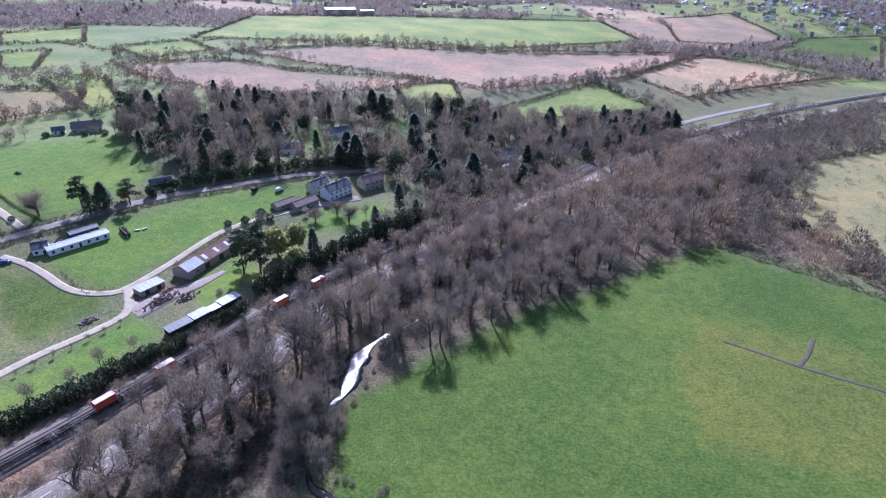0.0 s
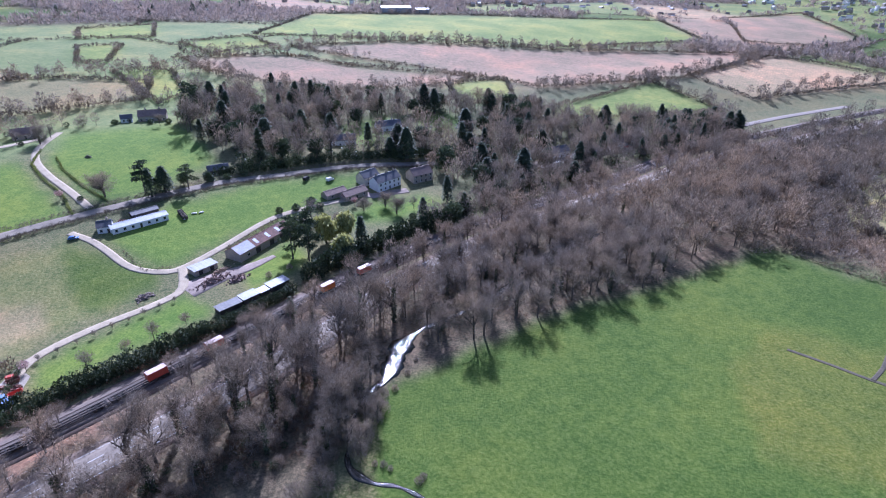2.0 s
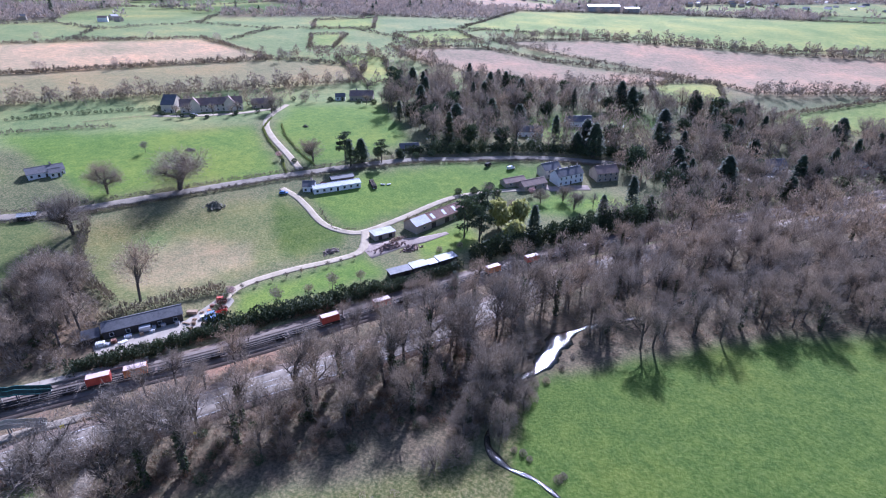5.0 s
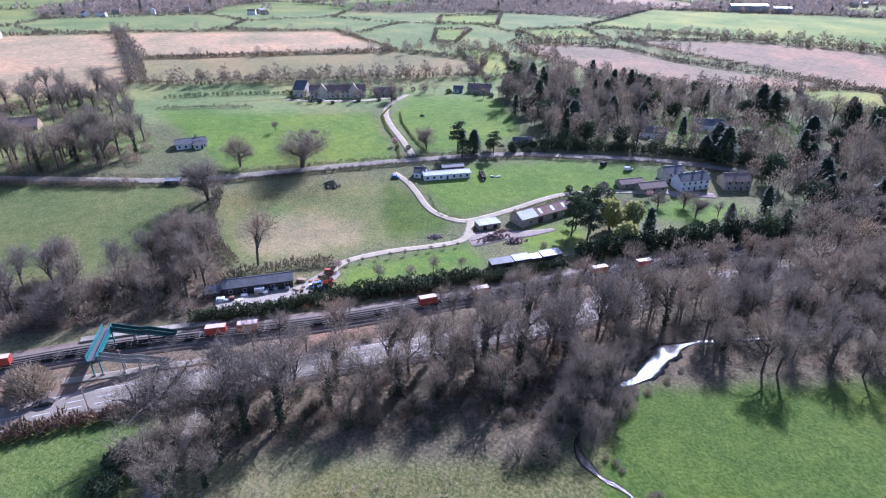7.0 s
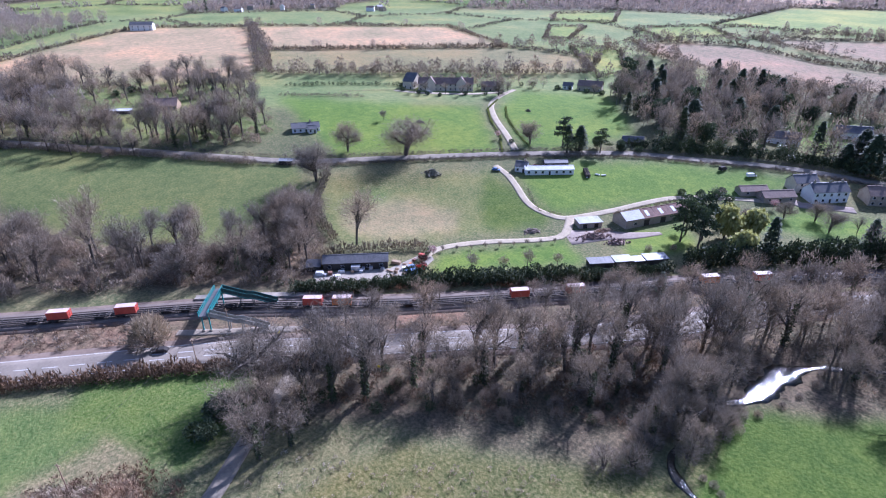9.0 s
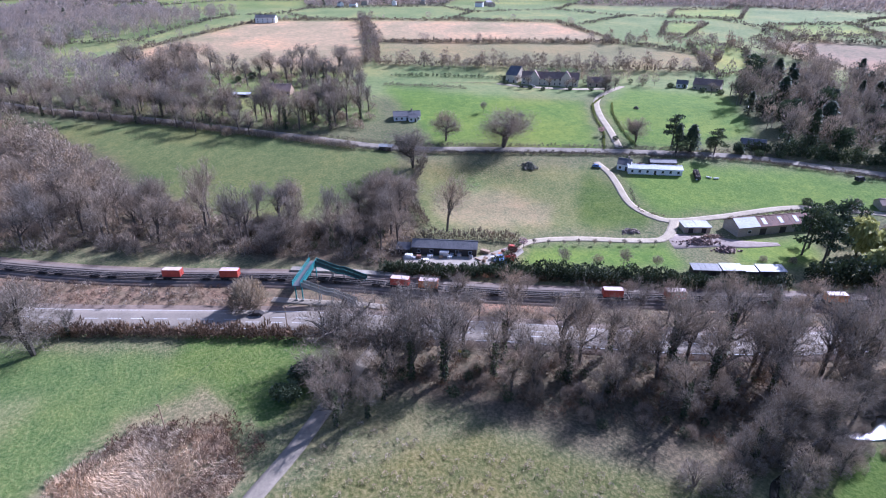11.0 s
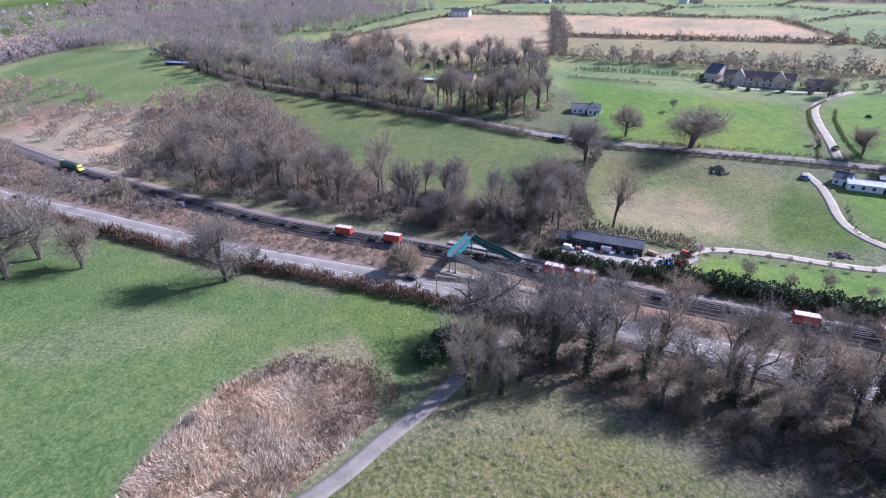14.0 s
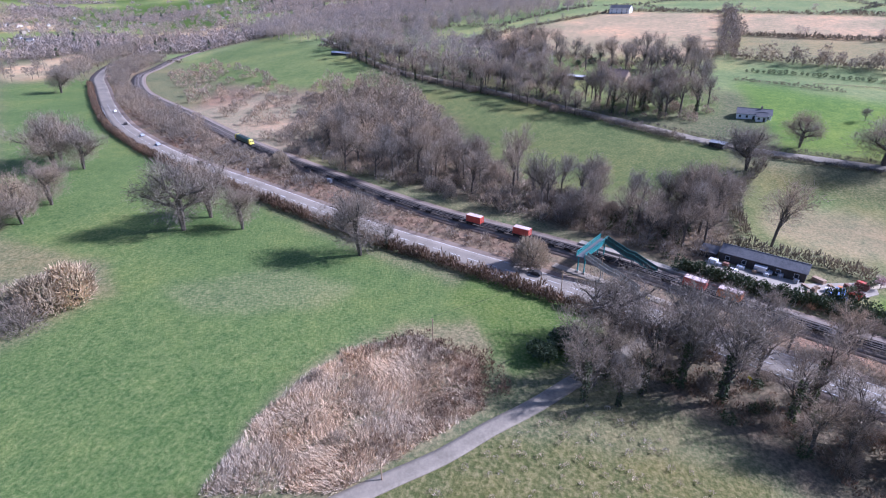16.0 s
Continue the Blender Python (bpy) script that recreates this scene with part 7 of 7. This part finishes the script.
for k, (x, y, t_, s_, mat, lab) in enumerate(((-161.5, 78.6, 20, (1.8, 1.2, 0.8), M_SILVER, "grey metal bin in the yard"), (-158.6, 82.0, 70, (2.6, 1.6, 0.25), M_WHITE, "white sheet lying in the yard"), (-156.8, 87.5, 50, (1.2, 1.0, 1.0), M_TIMBER, "open timber crate before the shed"), (-155.2, 90.2, 55, (1.5, 1.0, 0.9), M_WHITE, "white wrapped pallet before the shed"), (-151.4, 97.0, 40, (1.3, 1.2, 1.1), M_GREYROOF, "grey metal cage in the yard"), (-149.0, 98.6, 15, (2.8, 0.6, 0.5), M_TIMBER, "bundle of timber in the yard"), (-147.2, 106.8, 55, (1.2, 1.2, 1.5), M_ORANGE, "orange steel drum rack in the yard"), (-143.9, 103.0, 60, (1.8, 1.4, 1.3), M_BLUE, "blue steel bin in the yard"), (-149.6, 110.4, 20, (1.6, 1.2, 1.0), M_RUST, "rusty metal crate in the yard"), (-151.0, 115.0, 35, (2.2, 1.4, 1.2), M_REDBOX, "red machine under the hedge in the yard"))):
    crate(x, y, t_, s_, mat, lab)
heap("scrap_heap", -145.2, 111, 3.5, 3, 1.0, M_RUST, "heap of rusty scrap parts in the yard", "scrap", 30, 0.6)
# farm rubble and stacks
heap("scrap_heap", -181, 214, 5, 2.5, 1.3, M_RUST, "long heap of rusty scrap behind the farm building", "scrap", 70, 0.6, 53)
heap("scrap_heap", -176, 220, 6, 2.5, 1.3, M_SLATE, "heap of grey scrap sheets behind the farm building", "scrap", 70, 0.7, 53)
heap("log_pile", -184, 209, 3, 2.0, 1.0, M_TIMBER, "pile of loose planks behind the farm building", "log pile", 40, 0.5, 53)
for k in range(7):
    crate(-161.5 + 0.9 * k, 230.5 - 0.8 * k, 53, (2.4, 0.5, 1.8), M_DARKWOOD, "dark slatted rack at the end of the farm building")
for x, y, t_ in ((-155, 232, 20), (-152.5, 234, 60), (-156.5, 226, 100)):
    crate(x, y, t_, (2.4, 0.8, 0.5), M_WHITE, "pale trough lying on the grass")
heap("rubble_heap", -119, 181, 11, 5.0, 1.5, M_RUBBLE, "long heap of brown rubble and broken bricks", "rubble", 160, 0.55, 62)
heap("rubble_heap", -110, 184, 7, 4, 1.4, M_RUBBLE, "heap of brown rubble and earth", "rubble", 110, 0.6, 62)
heap("log_pile", -120, 189, 8, 2.5, 0.9, M_TIMBER, "scattered pile of sawn timber and bricks", "log pile", 90, 0.5, 62)
heap("brushwood_heap", -209, 167, 5.5, 4, 2.0, M_BRUSH, "dark domed heap of cut brushwood", "heap", 260, 0.7)
heap("brushwood_heap", -271, 207, 4, 2.5, 1.1, M_BRUSH, "dark low heap of brushwood in the park", "heap", 90, 0.6)
heap("brushwood_heap", -243, 276, 2.5, 2, 1.0, M_BRUSH, "dark low heap of brushwood in the park", "heap", 50, 0.5)
heap("earth_heap", -139, 165, 6, 3, 0.8, M_MUD, "low heap of bare brown earth by the track", "heap", 90, 0.6, 70)
ribbon("bare_yard", [(-126, 172), (-117, 186), (-110, 194), (-103, 206)], lambda u: 11 * (1 - u) + 2.5, M_MUD, 0.09, label="bare trampled earth before the barn", category="yard")
# white house, its wings and garden buildings
gable("white_house", (-73.5, 287), (-63.5, 302), 8, 5.6, 8.8, M_WHITE, M_SLATE, "white rendered two-storey house with slate roof", "house", wins=5, storeys=2, chims=(-7, 1, 7))
gable("cream_wing", (-83, 291.5), (-76.5, 301.5), 7.5, 5.2, 8.2, M_CREAM, M_SLATE, "cream rendered gabled house beside the white house", "house", wins=2, storeys=2, chims=(3,))
gable("outbuilding", (-88, 270), (-79, 283), 7, 2.8, 5.0, M_STONE, M_TILE, "low stone outbuilding with clay-tiled roof", "outbuilding", wins=3)
gable("outbuilding", (-98, 268), (-90, 279), 6, 2.6, 4.4, M_STONE, M_TILE, "low stone outbuilding with clay-tiled roof", "outbuilding", wins=2)
gable("house", (-56, 306), (-46, 316), 9, 5.2, 8.6, M_STONE, M_TILE, "grey stone house behind the white house", "house", wins=4, storeys=2, chims=(0,))
ribbon("house_terrace", [(-84, 284), (-76, 282), (-68, 289), (-58, 296)], 6, M_MUD, 0.1, label="pale gravel terrace beside the white house", category="terrace")
# bungalow, upper house, manor and farmstead
ob = gable("bungalow", (-303, 136), (-297, 151), 9, 2.8, 5, M_WHITE, M_SLATE, "low bungalow with grey roof", "house", wins=5, chims=(3,))
gable("porch", (0, 0), (0, 0), 5, 2.6, 4.2, M_WHITE, M_SLATE, "", parent=ob, m=pose(3.5, -3.2, 0, 0, 0, 0), L=5, wins=2)
ob = gable("house", (-398, 79), (-388, 96), 11, 2.8, 7.0, M_TIMBER, M_TILE, "hipped brown-roofed house among bare trees", "house", wins=6, chims=(-3, 4))
flat_shed("garage", (-408, 55), (-398, 70), 5, 2.4, M_DARKWOOD, M_WHITEROOF, "long low garage with pale roof", 0.3, 3)
mo = gable("manor", (-334, 254), (-306, 284), 9, 5.0, 9, M_CREAM, M_TILE, "long stone manor with steep brown tiled roofs", "house", wins=11, storeys=2, chims=(-14, -4, 6, 16))
for x in (-15, 8):
    gable("gable_wing", (0, 0), (0, 0), 7.5, 5.6, 10.2, M_CREAM, M_TILE, "", parent=mo, m=pose(x, 1.5, 0, 0, 0, -90), L=6, wins=2, storeys=2)
gable("chapel", (-347, 249), (-339, 253), 15, 5.5, 11, M_CREAM, M_SLATE, "steep-roofed pale stone hall beside the manor", "hall", wins=2)
gable("cottage", (-303, 290), (-294, 300), 7, 3.2, 6.4, M_STONE, M_TILE, "stone cottage beside the manor drive", "house", wins=3, chims=(2,))
gable("farmhouse", (-259, 348), (-243, 356), 9, 4.0, 7.4, M_STONE, M_TILE, "large farmhouse with pinkish clay-tiled roof", "house", wins=5, chims=(-4, 5))
gable("cottage", (-268, 342), (-262, 346), 6, 2.8, 5.0, M_WHITE, M_SLATE, "small white cottage at the park edge", "house", wins=2)
gable("lodge", (-170, 276), (-161, 283), 6, 2.6, 4.8, M_DARKWOOD, M_SLATE, "dark low lodge behind the conifers", "house", wins=2)
for a, b, lab in (((-120, 345), (-104, 352), "slate-roofed house among tall trees"), ((-96, 383), (-80, 392), "slate-roofed house among tall trees"), ((-215, 385), (-198, 392), "pale-roofed house among tall trees"), ((28, 372), (44, 384), "low pale building by the car park"), ((85, 412), (100, 424), "low pale building by the car park")):
    gable("house", a, b, 9, 4.2, 7.4, M_WHITE, M_SLATE, lab, "house", wins=4, chims=(3,))
ribbon("car_park", [(20, 356), (45, 378), (80, 408), (105, 428)], 16, M_ASPHALT, 0.14, label="grey car park between bare trees", category="car park")
for i, (x, y) in enumerate(((35, 366), (41, 372), (47, 377), (66, 398), (73, 403), (90, 414))):
    car((M_WHITE, M_SILVER, M_BLACK, M_BLUE, M_WHITE, M_REDBOX)[i], "car parked in the tree-lined car park", parked(x, y, 120 + 8 * i))
ribbon("station_yard", [(190, 490), (260, 545), (343, 602)], 8, M_ASPHALT, 0.16, label="pale surfaced yard beside the railway", category="yard")
ob = gable("horse_shelter", (-268, 111), (-263, 116), 4, 2.3, 3.0, M_DARKWOOD, M_GREYROOF, "low dark shelter beside the lane", "shed")
gable("stable", (-567, -156), (-550, -124), 5, 2.6, 3.6, M_DARKWOOD, M_WHITEROOF, "long low stable with pale roof at the field edge", "stable")
gable("white_farmhouse", (-702, 142), (-690, 162), 10, 6, 9, M_WHITE, M_SLATE, "white farmhouse at the top of the stubble field", "house", wins=4, storeys=2, chims=(-5, 5))
gable("factory", (-227, 982), (-180, 1003), 24, 9, 12, M_GREYROOF, M_WHITEROOF, "long white-roofed industrial shed far off", "factory", seams=12)
gable("factory", (-172, 1004), (-150, 1012), 18, 7, 9, M_GREYROOF, M_WHITEROOF, "white-roofed industrial shed far off", "factory", seams=6)
flat_shed("stone_shed", (-664, 254), (-655, 266), 6, 3, M_STONE, M_SLATE, "small stone shed beyond the stubble", 0.4)

ribbon("forecourt", [(-345, 240), (-327, 250), (-310, 266), (-298, 281), (-290, 300)], 5, M_GRAVEL, 0.13, label="pale gravel forecourt before the manor", category="track")
# garden and field fences
def fence(pts, label, gap=2.6, h=1.1):
    ob = thing("fence", pose(0, 0, 0), label, "fence")
    me_ = bpy.data.meshes.new("post")
    bm = box(-0.06, 0.06, -0.06, 0.06, -0.4, h)
    bm.to_mesh(me_)
    bm.free()
    me_.materials.append(M_TIMBER)
    l = curve(pts, gap)
    for x, y in l:
        o = new("post", me_)
        o.parent, o.matrix_local = ob, pose(x, y, tz(x, y))
    for z in (0.45, 0.9):
        n_ = sides(l)
        V, F = [], []
        for (x, y), n in zip(l, n_):
            for u, h_ in ((-0.04, 0), (-0.04, 0.1), (0.04, 0.1), (0.04, 0)):
                V.append((x + n[0] * u, y + n[1] * u, tz(x, y) + z + h_))
        for i in range(len(l) - 1):
            for j in range(4):
                F.append((4 * i + j, 4 * i + 4 + j, 4 * i + 4 + (j + 1) % 4, 4 * i + (j + 1) % 4))
        mesh_ob("fence_rail", V, F, M_TIMBER, ob)


fence([(-338, 246), (-352, 228), (-366, 205)], "timber post and rail fence across the park")
fence([(-142, 101), (-147, 110), (-152, 120)], "dark timber fence beside the yard", 1.4, 1.8)

# worn paths in the meadow
M_WORN = plain("worn_turf", (0.06, 0.052, 0.035), (0.12, 0.10, 0.065), 0.95, 1.2, 0.3)
for pts, w in (([(97, 161), (107, 154), (116, 147), (126, 141), (136, 135)], 1.5), ([(116, 147), (123, 154), (130, 163)], 1.4)):
    ribbon("worn_path", pts, w, M_WORN, 0.05, step=2.0, label="narrow worn path across the meadow", category="path")

# ---- far settlement ----
def settlement(name, spots, label):
    V, F, mats = [], [], []
    for x, y in spots:
        w, d, e, r = rng.uniform(3.2, 6), rng.uniform(2.8, 3.8), rng.uniform(3, 5.2), rng.uniform(1.8, 2.8)
        a = rng.uniform(0, math.pi)
        c, n = math.cos(a), math.sin(a)
        z = tz(x, y)
        b = len(V)
        for px_, py_, pz_ in ((-w, -d, -2), (w, -d, -2), (w, d, -2), (-w, d, -2), (-w, -d, e), (w, -d, e), (w, d, e), (-w, d, e), (-w, 0, e + r), (w, 0, e + r)):
            V.append((x + c * px_ - n * py_, y + n * px_ + c * py_, z + pz_))
        F += [(b, b + 1, b + 5, b + 4), (b + 2, b + 3, b + 7, b + 6), (b + 1, b + 2, b + 6, b + 9, b + 5), (b + 3, b, b + 4, b + 8, b + 7), (b + 4, b + 5, b + 9, b + 8), (b + 6, b + 7, b + 8, b + 9)]
        k = int(rng.random() < 0.55)
        mats += [k * 3, k * 3, k * 3, k * 3, 1 + int(rng.random() < 0.4), 1]
    o = mesh_ob(name, V, F, [M_WHITE, M_SLATE, M_TILE, M_STONE])
    o.data.polygons.foreach_set("material_index", mats)
    tagged(o, label, "houses", kind="stuff")


def cluster(cx, cy, sx, sy, n, turn=0.0):
    u, v = rng.normal(0, sx, n), rng.normal(0, sy, n)
    c, s_ = math.cos(turn), math.sin(turn)
    return [(cx + a * c - b * s_, cy + a * s_ + b * c) for a, b in zip(u, v)]


settlement("distant_town", cluster(950, 1480, 170, 130, 260, 0.7), "distant town of pale houses on a hillside")
settlement("distant_town", cluster(-50, 1330, 330, 90, 150, 0.1), "distant row of pale houses along a valley")
settlement("distant_town", cluster(-520, 1250, 200, 70, 70, 0.3), "distant row of pale houses along a valley")
settlement("distant_village", cluster(-1250, -1000, 160, 120, 26) + cluster(-940, -760, 60, 30, 8) + cluster(-1500, -700, 200, 80, 26) + cluster(-1080, -430, 60, 40, 14), "distant village houses among bare trees")
settlement("distant_village", cluster(-700, 500, 60, 10, 4, 0.8) + cluster(-900, 330, 60, 30, 5), "distant farms and houses along a ridge lane")
